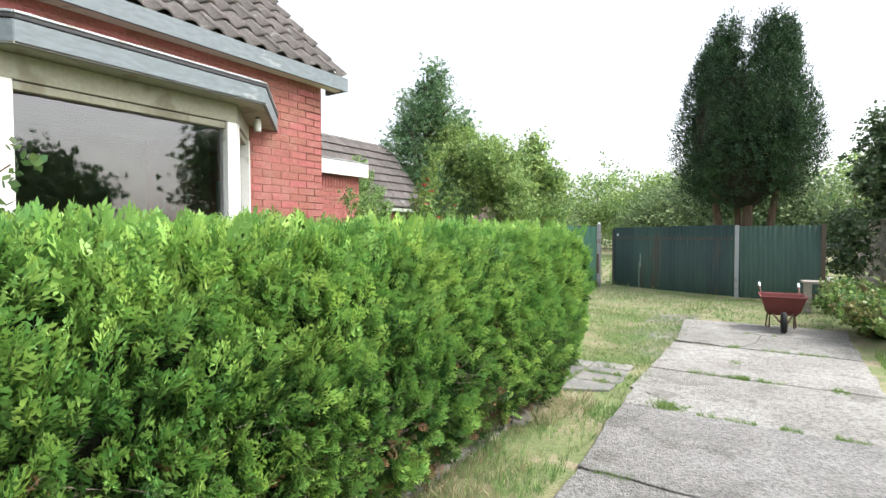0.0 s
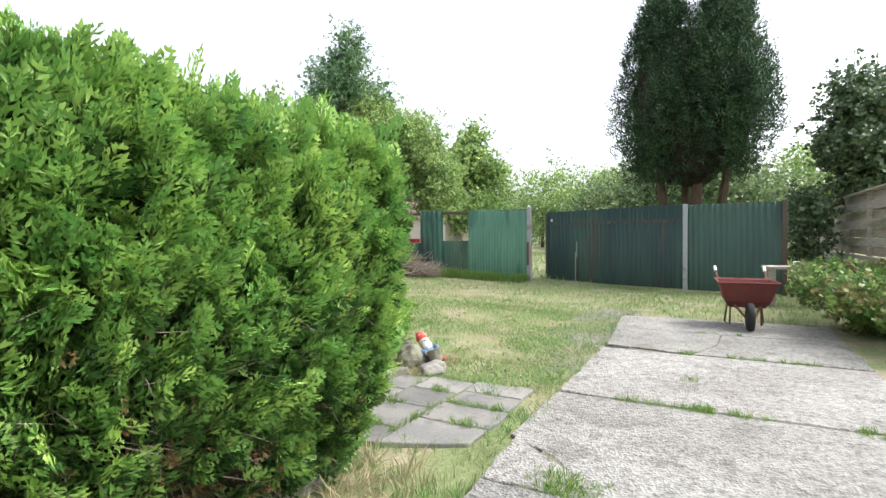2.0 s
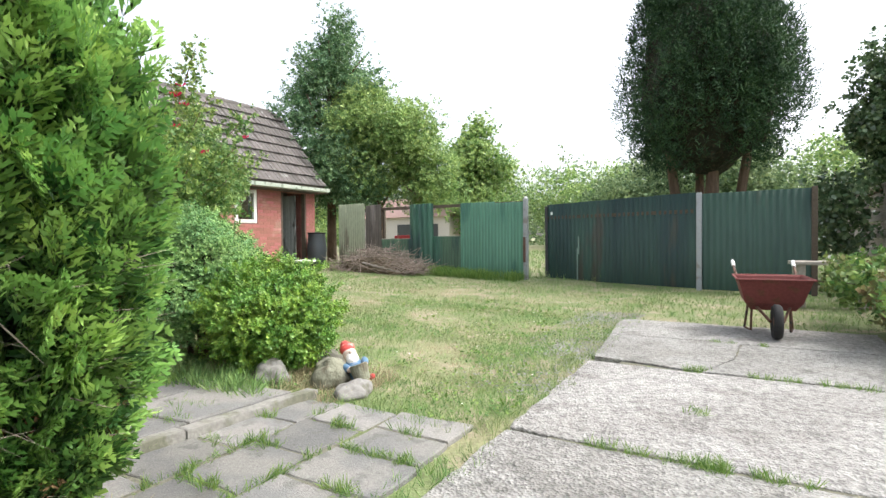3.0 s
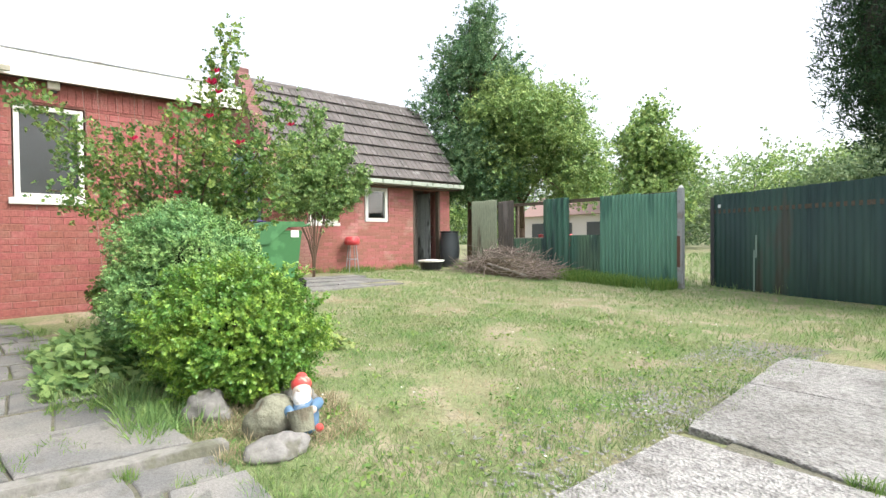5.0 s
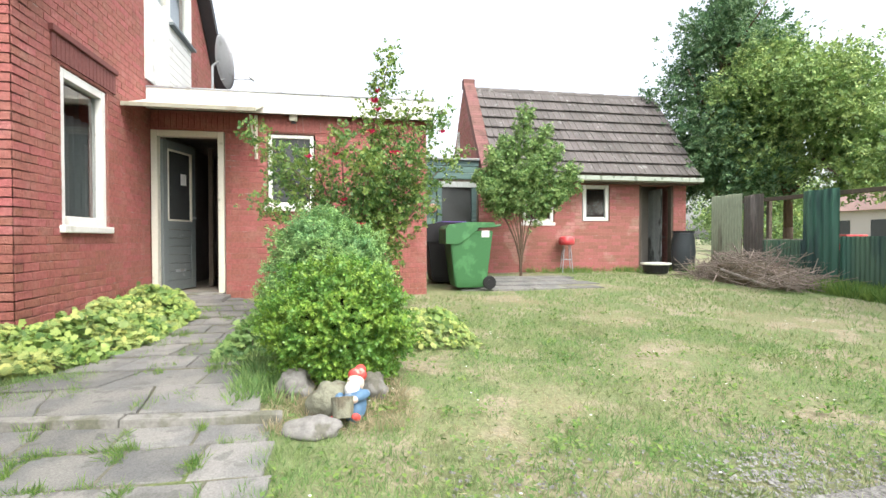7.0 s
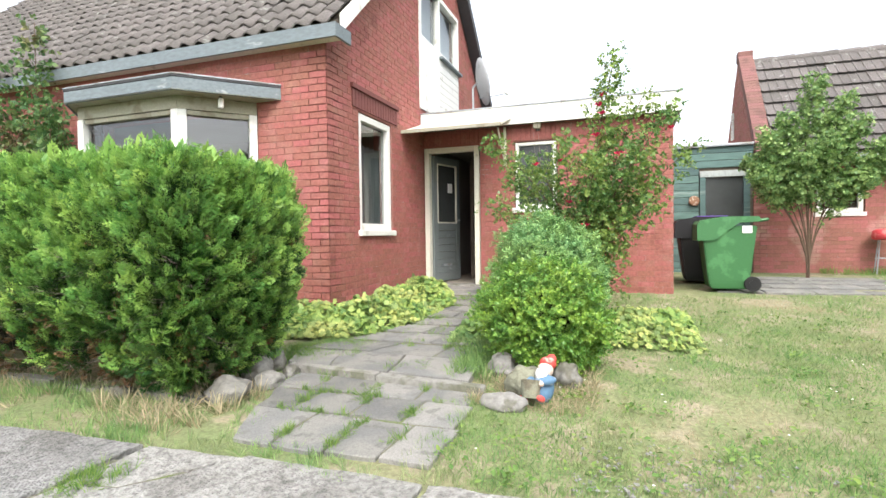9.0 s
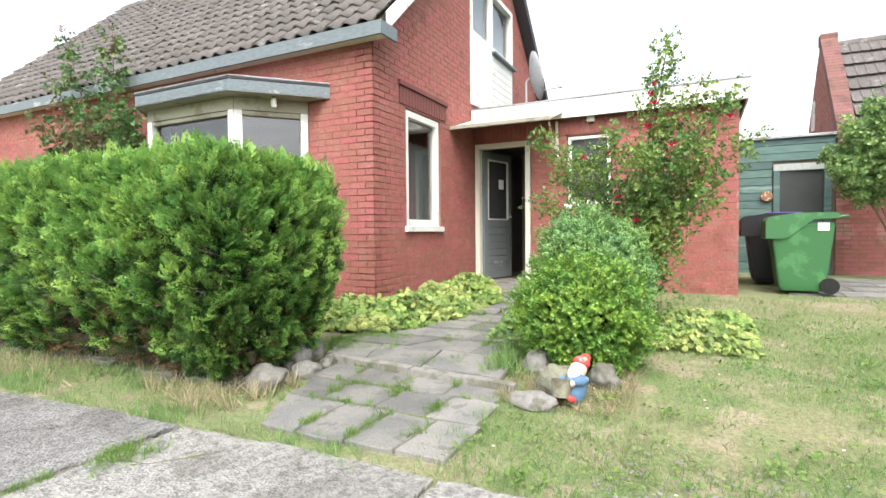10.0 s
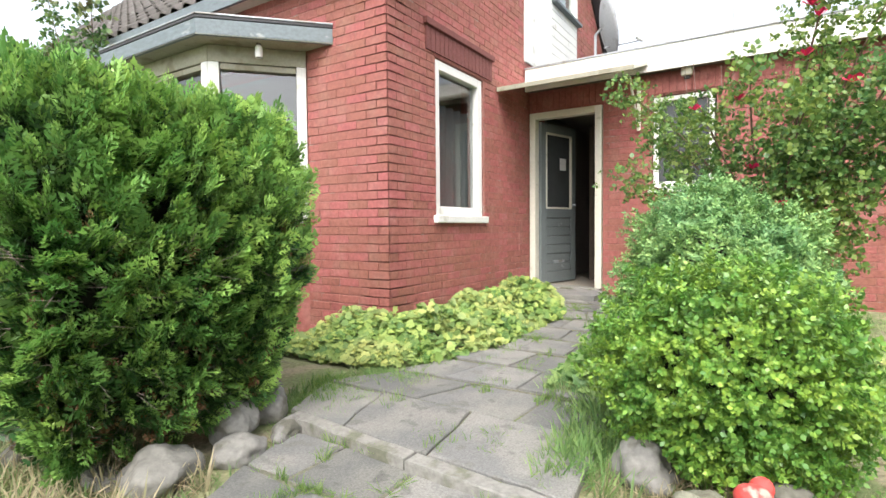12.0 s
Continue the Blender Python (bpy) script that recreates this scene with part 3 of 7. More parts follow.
def front(y, x, row):
    """The first row of slabs runs up to the slanting kerb step."""
    return -2.355 + 0.1 * (y - 4.6) if row == 0 else x


x, k = -2.40, 0
while x > -6.6:
    x2 = max(x - 0.40, -6.62)
    (a0, b0), (a1, b1) = path_sides(x), path_sides(x2)
    n = 3
    off = 0.14 * (k % 2) - 0.07
    for i in range(n):
        t0, t1 = (i / n + off if i else 0.0), ((i + 1) / n + off if i < n - 1 else 1.0)
        e = 0.007
        ya, yb = a0 + (b0 - a0) * t0 + e, a0 + (b0 - a0) * t1 - e
        corners = [(x2 + e, a1 + (b1 - a1) * t0 + e), (front(ya, x, k) - e, ya), (front(yb, x, k) - e, yb), (x2 + e, a1 + (b1 - a1) * t1 - e)]
        bm = outline_slab(corners, -0.05, upper_z((x + x2) / 2) + 0.006 * math.sin(k * 3 + i), 90 + k * 3 + i, 0.026, 0.08)
        part("paving_slab", bm, PAVER, path)
    part("bedding", outline_slab([(x2, a1 + 0.04), (front(a0, x, k), a0 + 0.04), (front(b0, x, k), b0 - 0.04), (x2, b1 - 0.04)], -0.05, upper_z((x + x2) / 2) - 0.012, 5, 0.02), JOINTDIRT, path)
    x, k = x2, k + 1
for i in range(4):
    for j in range(4):
        gx, gy = -7.0 - 0.52 * i, 8.35 + 0.6 * j + 0.2 * (i % 2)
        part("paving_slab", slab_mesh(gx - 0.5, gx, gy, gy + 0.58, -0.05, float(ground_z(gx, gy)) + 0.015, 150 + i * 4 + j, 0.01, 0.15), PAVER, path)
kerb = tagged(new("kerb"), "row of low mossy kerb stones along the hedge", "kerb", kind="structure")
for i in range(14):
    y0 = -1.9 + i * 0.46
    part("kerb_stone", slab_mesh(-1.56, -1.46, y0, y0 + 0.43, -0.1, 0.018 + 0.015 * math.sin(i * 2.1), 200 + i, 0.03, 0.07), KERB, kerb)


# ---- brick walls ----
COURSE, BRICKLEN = 0.075, 0.225


def brick_wall(name, label, at, along, length, z0, top, openings, thick, brick, brick_ob, singles=None, face=0.005):
    """A wall whose outer face runs from at, the way along; its outside is to the right of that way. top: a height or a function of u.
    openings: (u0, u1, z0, z1). singles: (u0, u1, z0, z1), where bricks are objects of their own."""
    ax, ay = at
    dx, dy = along
    out = (dy, -dx)
    wall = tagged(new(name), label, "wall", kind="structure")
    top_at = top if callable(top) else (lambda u: top)

    def P(u, d, z):
        return (ax + dx * u + out[0] * d, ay + dy * u + out[1] * d, z)

    bm = bmesh.new()
    us = sorted({0.0, length, *[o[0] for o in openings], *[o[1] for o in openings], *([length / 2] if callable(top) else [])})
    for a, b in zip(us, us[1:]):
        zs = sorted({z0, *[z for o in openings if o[0] < b and o[1] > a for z in o[2:]]})
        spans, low = [], z0
        for o in sorted((o for o in openings if o[0] < b - 1e-6 and o[1] > a + 1e-6), key=lambda o: o[2]):
            if o[2] > low:
                spans.append((low, low, o[2], o[2]))
            low = o[3]
        spans.append((low, low, top_at(a), top_at(b)))
        for la, lb, ha, hb in spans:
            if ha - la < 1e-4 and hb - lb < 1e-4:
                continue
            q = [bm.verts.new(P(u, d, z)) for d in (0, -thick) for u, z in ((a, la), (b, lb), (b, hb), (a, ha))]
            for f in ((0, 1, 2, 3), (7, 6, 5, 4), (0, 4, 5, 1), (3, 2, 6, 7), (0, 3, 7, 4), (1, 5, 6, 2)):
                bm.faces.new([q[i] for i in f])
    bmesh.ops.recalc_face_normals(bm, faces=bm.faces)
    part("masonry", bm, MORTAR, wall)
    one = bmesh.new()
    add_box(one, -BRICKLEN / 2 + 0.0035, BRICKLEN / 2 - 0.0035, 0, 0.012, 0.0035, COURSE - 0.0035)
    bmesh.ops.bevel(one, geom=[e for e in one.edges if all(abs(v.co.y) < 1e-6 for v in e.verts)], offset=0.003, segments=1, affect="EDGES")
    shared = link_mesh("brick", one, brick_ob)
    verts, faces, count = [], [], 0
    rs = np.random.default_rng(int(abs(ax * 100 + ay * 10)) + 5)
    k = 0
    ang = math.atan2(dy, dx)
    while True:
        zb = z0 + k * COURSE
        zt = zb + COURSE
        if zb > max(top_at(u) for u in np.linspace(0, length, 9)):
            break
        u = -(BRICKLEN / 2) * (k % 2)
        while u < length:
            pieces = [(max(u, 0) + 0.0, min(u + BRICKLEN, length))]
            for o in openings:
                if o[2] < zt - 0.02 and o[3] > zb + 0.02:
                    nxt = []
                    for a, b in pieces:
                        if o[1] <= a or o[0] >= b:
                            nxt.append((a, b))
                        else:
                            if o[0] > a:
                                nxt.append((a, o[0]))
                            if o[1] < b:
                                nxt.append((o[1], b))
                    pieces = nxt
            for a, b in pieces:
                if b - a < 0.03 or zt > min(top_at(a), top_at(b)) + 0.02:
                    continue
                d = face + rs.normal() * 0.0011
                mid = (a + b) / 2
                if singles and abs(b - a - BRICKLEN) < 1e-4 and singles[0] < mid < singles[1] and singles[2] < zb < singles[3] and count < 300:
                    ob = new("brick", shared)
                    ob.parent = wall
                    x, y, _ = P(mid, d, 0)
                    ob.matrix_basis = Matrix.LocRotScale((x, y, zb + rs.normal() * 0.001), Euler((0, 0, ang)), None)
                    count += 1
                    continue
                i = len(verts)
                j = rs.normal(size=4) * 0.0012
                a, b = a + 0.0042 + j[0], b - 0.0042 + j[1]
                zl, zh = zb + 0.0045 + j[2], zt - 0.0045 + j[3]
                e = 0.003
                verts += [P(a, 0, zl), P(b, 0, zl), P(b, 0, zh), P(a, 0, zh), P(a + e, d, zl + e), P(b - e, d, zl + e), P(b - e, d, zh - e), P(a + e, d, zh - e)]
                faces += [(i + 4, i + 5, i + 6, i + 7), (i, i + 1, i + 5, i + 4), (i + 1, i + 2, i + 6, i + 5), (i + 2, i + 3, i + 7, i + 6), (i + 3, i, i + 4, i + 7)]
            u += BRICKLEN
        k += 1
    me = bpy.data.meshes.new("brickwork")
    me.from_pydata(verts, [], faces)
    me.materials.append(brick)
    ob = new("brickwork", me)
    ob.parent = wall
    ob["kind"] = "stuff"
    return wall


RIDGE_X, RIDGE_Z, SLOPE = -7.55, 6.8, 0.93
FRONT, GABLE_Y, BACK_X, EXT_X = -3.88, 4.015, -11.22, -6.78


def gable_top(u):
    return RIDGE_Z - 0.12 - SLOPE * abs(FRONT - u - RIDGE_X)


# front wall runs towards +y with its outside at +x
brick_wall("wall_front", "red-painted brick front wall of the house", (FRONT, -6.0), (0, 1), 10.015, 0.05, 3.19,
           [(6.0 + 0.44, 6.0 + 3.08, 0.75, 2.6)], 0.28, BRICK, BRICK_OB, (9.05, 10.0, 0.5, 3.0))
brick_wall("wall_gable", "red-painted brick gable wall of the house", (FRONT, GABLE_Y), (-1, 0), FRONT - BACK_X, 0.05, gable_top,
           [(0.71, 1.66, 1.12, 2.6), (2.75, 4.85, 3.1, 5.3)], 0.28, BRICK, BRICK_OB, (0.1, 2.9, 0.5, 2.2))
brick_wall("wall_extension", "red brick wall of the flat-roofed extension", (EXT_X, GABLE_Y + 0.012), (0, 1), 3.73, 0.05, 2.8,
           [(0.0, 0.94, 0.05, 2.46), (1.49, 2.14, 1.44, 2.47)], 0.25, BRICK, BRICK_OB, (0.9, 3.7, 0.4, 1.3))
brick_wall("wall_extension_side", "red brick end wall of the extension", (EXT_X - 0.012, 7.762), (-1, 0), 3.4, 0.05, 2.75, [], 0.25, BRICK, BRICK_OB)


def plain_wall(name, bm, material, label, category="wall"):
    return tagged(part(name, bm, material), label, category, kind="structure")


plain_wall("wall_house_back", box(BACK_X, BACK_X + 0.25, -6, GABLE_Y - 0.3, 0, 3.15), MORTAR, "plain red back wall of the house")
plain_wall("wall_house_far", prism([(FRONT - 0.3, 0), (BACK_X, 0), (BACK_X, 3.1), (RIDGE_X, 6.6), (FRONT - 0.3, 3.4)], -6, -5.75, "y"), MORTAR, "plain red far gable of the house")
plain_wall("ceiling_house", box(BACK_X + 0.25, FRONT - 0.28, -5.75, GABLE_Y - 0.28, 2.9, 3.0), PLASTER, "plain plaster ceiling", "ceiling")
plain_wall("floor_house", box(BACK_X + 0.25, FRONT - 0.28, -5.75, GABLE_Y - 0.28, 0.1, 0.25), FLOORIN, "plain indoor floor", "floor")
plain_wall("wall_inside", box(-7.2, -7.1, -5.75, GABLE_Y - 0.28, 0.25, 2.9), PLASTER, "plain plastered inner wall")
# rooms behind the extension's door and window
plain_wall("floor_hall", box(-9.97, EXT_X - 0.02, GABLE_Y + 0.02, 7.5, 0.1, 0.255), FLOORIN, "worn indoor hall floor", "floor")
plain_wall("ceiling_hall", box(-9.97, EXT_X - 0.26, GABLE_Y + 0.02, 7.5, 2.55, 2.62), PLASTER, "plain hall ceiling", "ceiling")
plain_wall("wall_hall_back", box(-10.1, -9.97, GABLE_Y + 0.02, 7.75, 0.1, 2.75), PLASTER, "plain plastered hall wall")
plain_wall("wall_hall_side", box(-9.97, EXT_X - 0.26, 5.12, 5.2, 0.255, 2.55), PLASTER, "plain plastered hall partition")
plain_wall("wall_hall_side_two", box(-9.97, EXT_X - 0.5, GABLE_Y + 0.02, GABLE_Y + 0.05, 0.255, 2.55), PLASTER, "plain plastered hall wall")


# soldier courses
def soldier(name, x0, x1, z0, z1, plane_y=None, plane_x=None, y0=0, y1=0, material=BRICK):
    ob = tagged(new(name), "row of upright bricks over the opening", "lintel", kind="structure")
    a, b = (x0, x1) if plane_y is not None else (y0, y1)
    n = max(1, round((b - a) / COURSE))
    for i in range(n):
        u0, u1 = a + (b - a) * i / n + 0.004, a + (b - a) * (i + 1) / n - 0.004
        bm = box(u0, u1, plane_y - 0.002, plane_y + 0.021, z0, z1, bevel=0.002) if plane_y is not None else box(plane_x - 0.002, plane_x + 0.017, u0, u1, z0, z1, bevel=0.002)
        part("brick", bm, material, ob)


# gable lintel and band use a darker brick: their shadow is in the colour
soldier("lintel_gable", -5.72, -4.42, 2.63, 2.84, plane_y=GABLE_Y, material=SHADOW_BRICK)
soldier("lintel_door", 0, 0, 2.49, 2.69, plane_x=EXT_X, y0=4.06, y1=7.72, material=BRICK)
plain_wall("lintel_band", box(-5.74, -4.4, GABLE_Y + 0.002, GABLE_Y + 0.045, 2.845, 2.905, bevel=0.006), SHADOW_BRICK, "brick band over the window, darkened in colour as shadow", "trim")


# ---- roofs ----
def tile_profile(kind):
    if kind == "pan":
        return [(u, 0.028 * math.sin(u * 2 * math.pi + 0.6)) for u in np.linspace(0, 1.03, 8)]
    return [(0, 0.014), (0.06, 0.016), (0.12, 0.0), (0.48, 0.0), (0.54, 0.014), (0.62, 0.0), (1.0, 0.0)]


def tiled_roof(name, label, eave, ridge, y0, y1, width, rows, kind, single_rows, lip=0.03):
    """Tiles laid from the eave (x, z) up to the ridge, along y."""
    roof = tagged(new(name), label, "roof", kind="structure")
    (ex, ez), (rx, rz) = eave, ridge
    length = math.hypot(rx - ex, rz - ez)
    up = np.array(((rx - ex) / length, 0, (rz - ez) / length))
    nrm = np.array((abs(up[2]) * (1 if ex > rx else -1), 0, abs(up[0])))
    step = length / rows
    cols = int(round((y1 - y0) / width))
    width = (y1 - y0) / cols
    prof = tile_profile(kind)
    bm = bmesh.new()
    n = len(prof)
    lower = [bm.verts.new((0, u * width, h + lip)) for u, h in prof]
    upper = [bm.verts.new((step * 1.12, u * width, h - 0.004)) for u, h in prof]
    edge = [bm.verts.new((0.0, u * width, h + lip - 0.02)) for u, h in prof]
    for i in range(n - 1):
        bm.faces.new((lower[i], lower[i + 1], upper[i + 1], upper[i])[::-1])
        bm.faces.new((edge[i], edge[i + 1], lower[i + 1], lower[i])[::-1])
    bmesh.ops.recalc_face_normals(bm, faces=bm.faces)
    base_v = np.array([v.co[:] for v in bm.verts])
    bm.verts.index_update()
    base_f = [[v.index for v in f.verts] for f in bm.faces]
    shared = link_mesh("roof_tile", bm, PANTILE_OB, kind == "pan")
    rs = np.random.default_rng(11)
    places, count = [], 0
    for r in range(rows):
        for c in range(cols):
            o = np.array((ex, y0 + c * width, ez)) + up * (r * step) + nrm * (0.01 + rs.normal() * 0.003)
            m = np.eye(4)
            m[:3, 0], m[:3, 1], m[:3, 2], m[:3, 3] = up, (0, 1, 0), nrm, o
            tilt = rs.normal() * 0.006
            m[:3, 2] += up * tilt
            if r < single_rows[0] and c >= cols - single_rows[1] and count < 300:
                ob = new("roof_tile", shared)
                ob.parent = roof
                ob.matrix_basis = Matrix([list(row) for row in m])
                count += 1
            else:
                places.append(m)
    if places:
        rest = scatter("roof_tiles", base_v, base_f, np.array(places), PANTILE, roof)
        rest["kind"] = "stuff"
    if places and kind == "pan":
        rest.data.polygons.foreach_set("use_smooth", [True] * len(rest.data.polygons))
    q = [(ex, ez), (rx, rz), (rx - nrm[0] * 0.06, rz - 0.06), (ex - nrm[0] * 0.06, ez - 0.05)]
    part("roof_deck", prism([(a, b - 0.03) for a, b in q], y0 + 0.02, y1 - 0.02, "y"), DARKWOOD, roof)
    return roof


main_roof = tiled_roof("roof_house", "weathered dark pantile roof with lichen spots", (-3.71, 3.32), (RIDGE_X, RIDGE_Z + 0.17), -6.2, 4.2, 0.225, 17, "pan", (10, 28))
back_roof = tiled_roof("roof_house_back", "weathered dark pantile back roof slope", (-11.4, 3.32), (RIDGE_X, RIDGE_Z + 0.17), -6.2, 4.2, 0.225, 17, "pan", (0, 0))


def ridge_tiles(parent, x, z, y0, y1, material, r=0.1, step=0.33):
    n = int((y1 - y0) / step)
    for i in range(n):
        bm = bmesh.new()
        a0, a1 = y0 + i * step, y0 + (i + 1) * step + 0.03
        rows = [[bm.verts.new((x + rr * math.cos(t) * 1.15, y, z + rr * math.sin(t) + h)) for t in np.linspace(-0.2, math.pi + 0.2, 8)] for y, rr, h in ((a0, r * 0.93, 0), (a1, r, 0.012))]
        for j in range(7):
            bm.faces.new((rows[0][j], rows[0][j + 1], rows[1][j + 1], rows[1][j]))
        part("ridge_tile", bm, material, parent, smooth=True)


ridge_tiles(main_roof, RIDGE_X, RIDGE_Z + 0.13, -6.2, 4.2, PANTILE_OB)

# gutter and verge boards
gutter = tagged(new("gutter"), "grey-blue painted wooden box gutter along the eave", "gutter", kind="structure")
part("board", box(-3.695, -3.725, -6.2, 4.25, 3.175, 3.325, bevel=0.004), FASCIA, gutter)
part("end_board", box(-3.725, -4.03, 4.22, 4.25, 3.18, 3.325, bevel=0.003), FASCIA, gutter)
part("soffit", box(-3.725, -3.875, -6.2, 4.22, 3.19, 3.21), CREAM, gutter, "cream painted soffit board")
for side, name in ((1, "verge_front"), (-1, "verge_back")):
    ex = RIDGE_X + side * 3.68
    verge = tagged(part(name, prism([(ex, RIDGE_Z + 0.1 - SLOPE * 3.68), (RIDGE_X, RIDGE_Z + 0.1), (RIDGE_X, RIDGE_Z - 0.1), (ex, RIDGE_Z - 0.1 - SLOPE * 3.68)], 4.2, 4.235, "y"), WHITE if side > 0 else LEAD),
                    "white painted verge board" if side > 0 else "dark verge board", "verge board", kind="structure")
    part("soffit", prism([(ex, RIDGE_Z - 0.08 - SLOPE * 3.68), (RIDGE_X, RIDGE_Z - 0.08), (RIDGE_X, RIDGE_Z - 0.1), (ex, RIDGE_Z - 0.1 - SLOPE * 3.68)], 4.03, 4.2, "y"), LEAD, verge)


# ---- windows and doors ----
def pane_quad(corners):
    bm = bmesh.new()
    bm.faces.new([bm.verts.new(c) for c in corners])
    return bm


def window(name, label, axis, plane, a0, a1, z0, z1, frame_w=0.07, depth=0.07, inset=0.05, paint=WHITE, mullions=(), transoms=(), sill=0.0, glass=GLASS, out=1):
    """A framed window in a wall. axis 'x': the wall lies at x = plane and runs along y; 'y': at y = plane and runs along x."""
    ob = tagged(new(name), label, "window", kind="structure")

    def b(u0, u1, d0, d1, h0, h1, bevel=0.006):
        d0, d1 = plane + out * d0, plane + out * d1
        return box(d0, d1, u0, u1, h0, h1, bevel=bevel) if axis == "x" else box(u0, u1, d0, d1, h0, h1, bevel=bevel)

    f0, f1 = -inset - depth, -inset + 0.02
    part("window_frame", b(a0, a0 + frame_w, f0, f1, z0, z1), paint, ob)
    part("window_frame", b(a1 - frame_w, a1, f0, f1, z0, z1), paint, ob)
    part("window_frame", b(a0 + frame_w, a1 - frame_w, f0, f1, z1 - frame_w, z1), paint, ob)
    part("window_frame", b(a0 + frame_w, a1 - frame_w, f0, f1, z0, z0 + frame_w), paint, ob)
    us = [a0 + frame_w, *mullions, a1 - frame_w]
    for u in mullions:
        part("mullion", b(u - 0.03, u + 0.03, f0, f1 - 0.004, z0 + frame_w, z1 - frame_w), paint, ob)
    for h in transoms:
        part("transom", b(a0 + frame_w, a1 - frame_w, f0, f1 - 0.006, h - 0.025, h + 0.025), paint, ob)
    for u0, u1 in zip(us, us[1:]):
        d, h0, h1 = plane + out * (f0 + 0.035), z0 + frame_w - 0.005, z1 - frame_w + 0.005
        if axis == "x":
            quad = [(d, u0, h0), (d, u1, h0), (d, u1, h1), (d, u0, h1)]
        else:
            quad = [(u1, d, h0), (u0, d, h0), (u0, d, h1), (u1, d, h1)]
        pane = part("pane", pane_quad(quad if out > 0 else quad[::-1]), glass, ob)
        pane.visible_shadow = False
    if sill:
        part("window_sill", b(a0 - 0.05, a1 + 0.05, -inset - 0.02, sill, z0 - 0.075, z0 - 0.002, 0.01), paint, ob)
    return ob


win_g = window("window_gable", "white-framed window with white sill and an added grey sheet for its reflection", "y", GABLE_Y, -5.52, -4.59, 1.13, 2.59, 0.085, 0.08, 0.03, transoms=(), sill=0.05)
window("window_extension", "white-framed obscured window", "x", EXT_X, 5.53, 6.145, 1.46, 2.46, 0.05, 0.07, 0.04, glass=FROST, sill=0.04)

# the tall upper window with panels below it
up_win = window("window_upper", "tall white upper window with panels below", "y", GABLE_Y, -8.7, -6.64, 4.22, 5.28, 0.08, 0.1, 0.0, mullions=(-7.6,))
part("panel", box(-7.57, -6.64, GABLE_Y - 0.1, GABLE_Y + 0.02, 3.1, 4.215, bevel=0.006), WHITE, up_win, "plain white panel")
for i in range(9):
    part("siding_board", box(-8.7, -7.58, GABLE_Y - 0.1, GABLE_Y + 0.012, 3.1 + 0.123 * i, 3.1 + 0.123 * i + 0.119, bevel=0.008), WHITE, up_win)
part("window_sill", box(-8.74, -7.56, GABLE_Y - 0.02, GABLE_Y + 0.09, 4.17, 4.215, bevel=0.01), FASCIA, up_win)

# added pale blue panels that give the upper panes their sky reflection as colour
blind = thing("sky_reflection_panel", -7.67, GABLE_Y - 0.16, 4.3, "added pale panels standing in for sky reflected in the upper window", "blind")
for a, b in ((-0.98, 0.02), (0.06, 0.98)):
    part("cloth", box(a, b, -0.012, 0.0, 0.0, 0.95), mat("reflected_sky_tint", (0.6, 0.66, 0.7), 0.8, grain=0.08), blind)

# added sheet behind the gable window; its grey-blue imitates the reflection in the glass
curtain = thing("curtain", -5.05, GABLE_Y - 0.19, 1.13, "added folded grey sheet standing in for the reflection in the glass", "curtain")
bm = bmesh.new()
for a, b in zip(np.linspace(-0.48, 0.48, 60), np.linspace(-0.48, 0.48, 60)[1:]):
    q = [bm.verts.new((u, 0.03 * math.sin(u * 42), z)) for u, z in ((a, 0), (b, 0), (b, 1.12), (a, 1.12))]
    bm.faces.new(q)
bmesh.ops.remove_doubles(bm, verts=bm.verts, dist=1e-4)
part("cloth", bm, REFLECTGREY, curtain, smooth=True)


# bay window on the front
bay = tagged(new("bay_window"), "white painted bay window under a grey-blue flat canopy", "bay window", kind="structure")
BX, B0, B1 = -3.27, 1.0, 2.52
pts = [(FRONT, 0.45), (BX, B0), (BX, B1), (FRONT, 3.07)]


def seg_box(a, b, d0, d1, z0, z1, trim0=0.0, trim1=0.0, bevel=0.005):
    """A board standing on the line from a to b; d0, d1 are its depths behind and before it."""
    a, b = Vector((*a, 0)), Vector((*b, 0))
    u = (b - a).normalized()
    n = Vector((u.y, -u.x, 0))
    m = Matrix(((u.x, n.x, 0, a.x), (u.y, n.y, 0, a.y), (0, 0, 1, 0), (0, 0, 0, 1)))
    bm = box(trim0, (b - a).length - trim1, d0, d1, z0, z1, bevel=bevel)
    bmesh.ops.transform(bm, matrix=m, verts=bm.verts)
    return bm


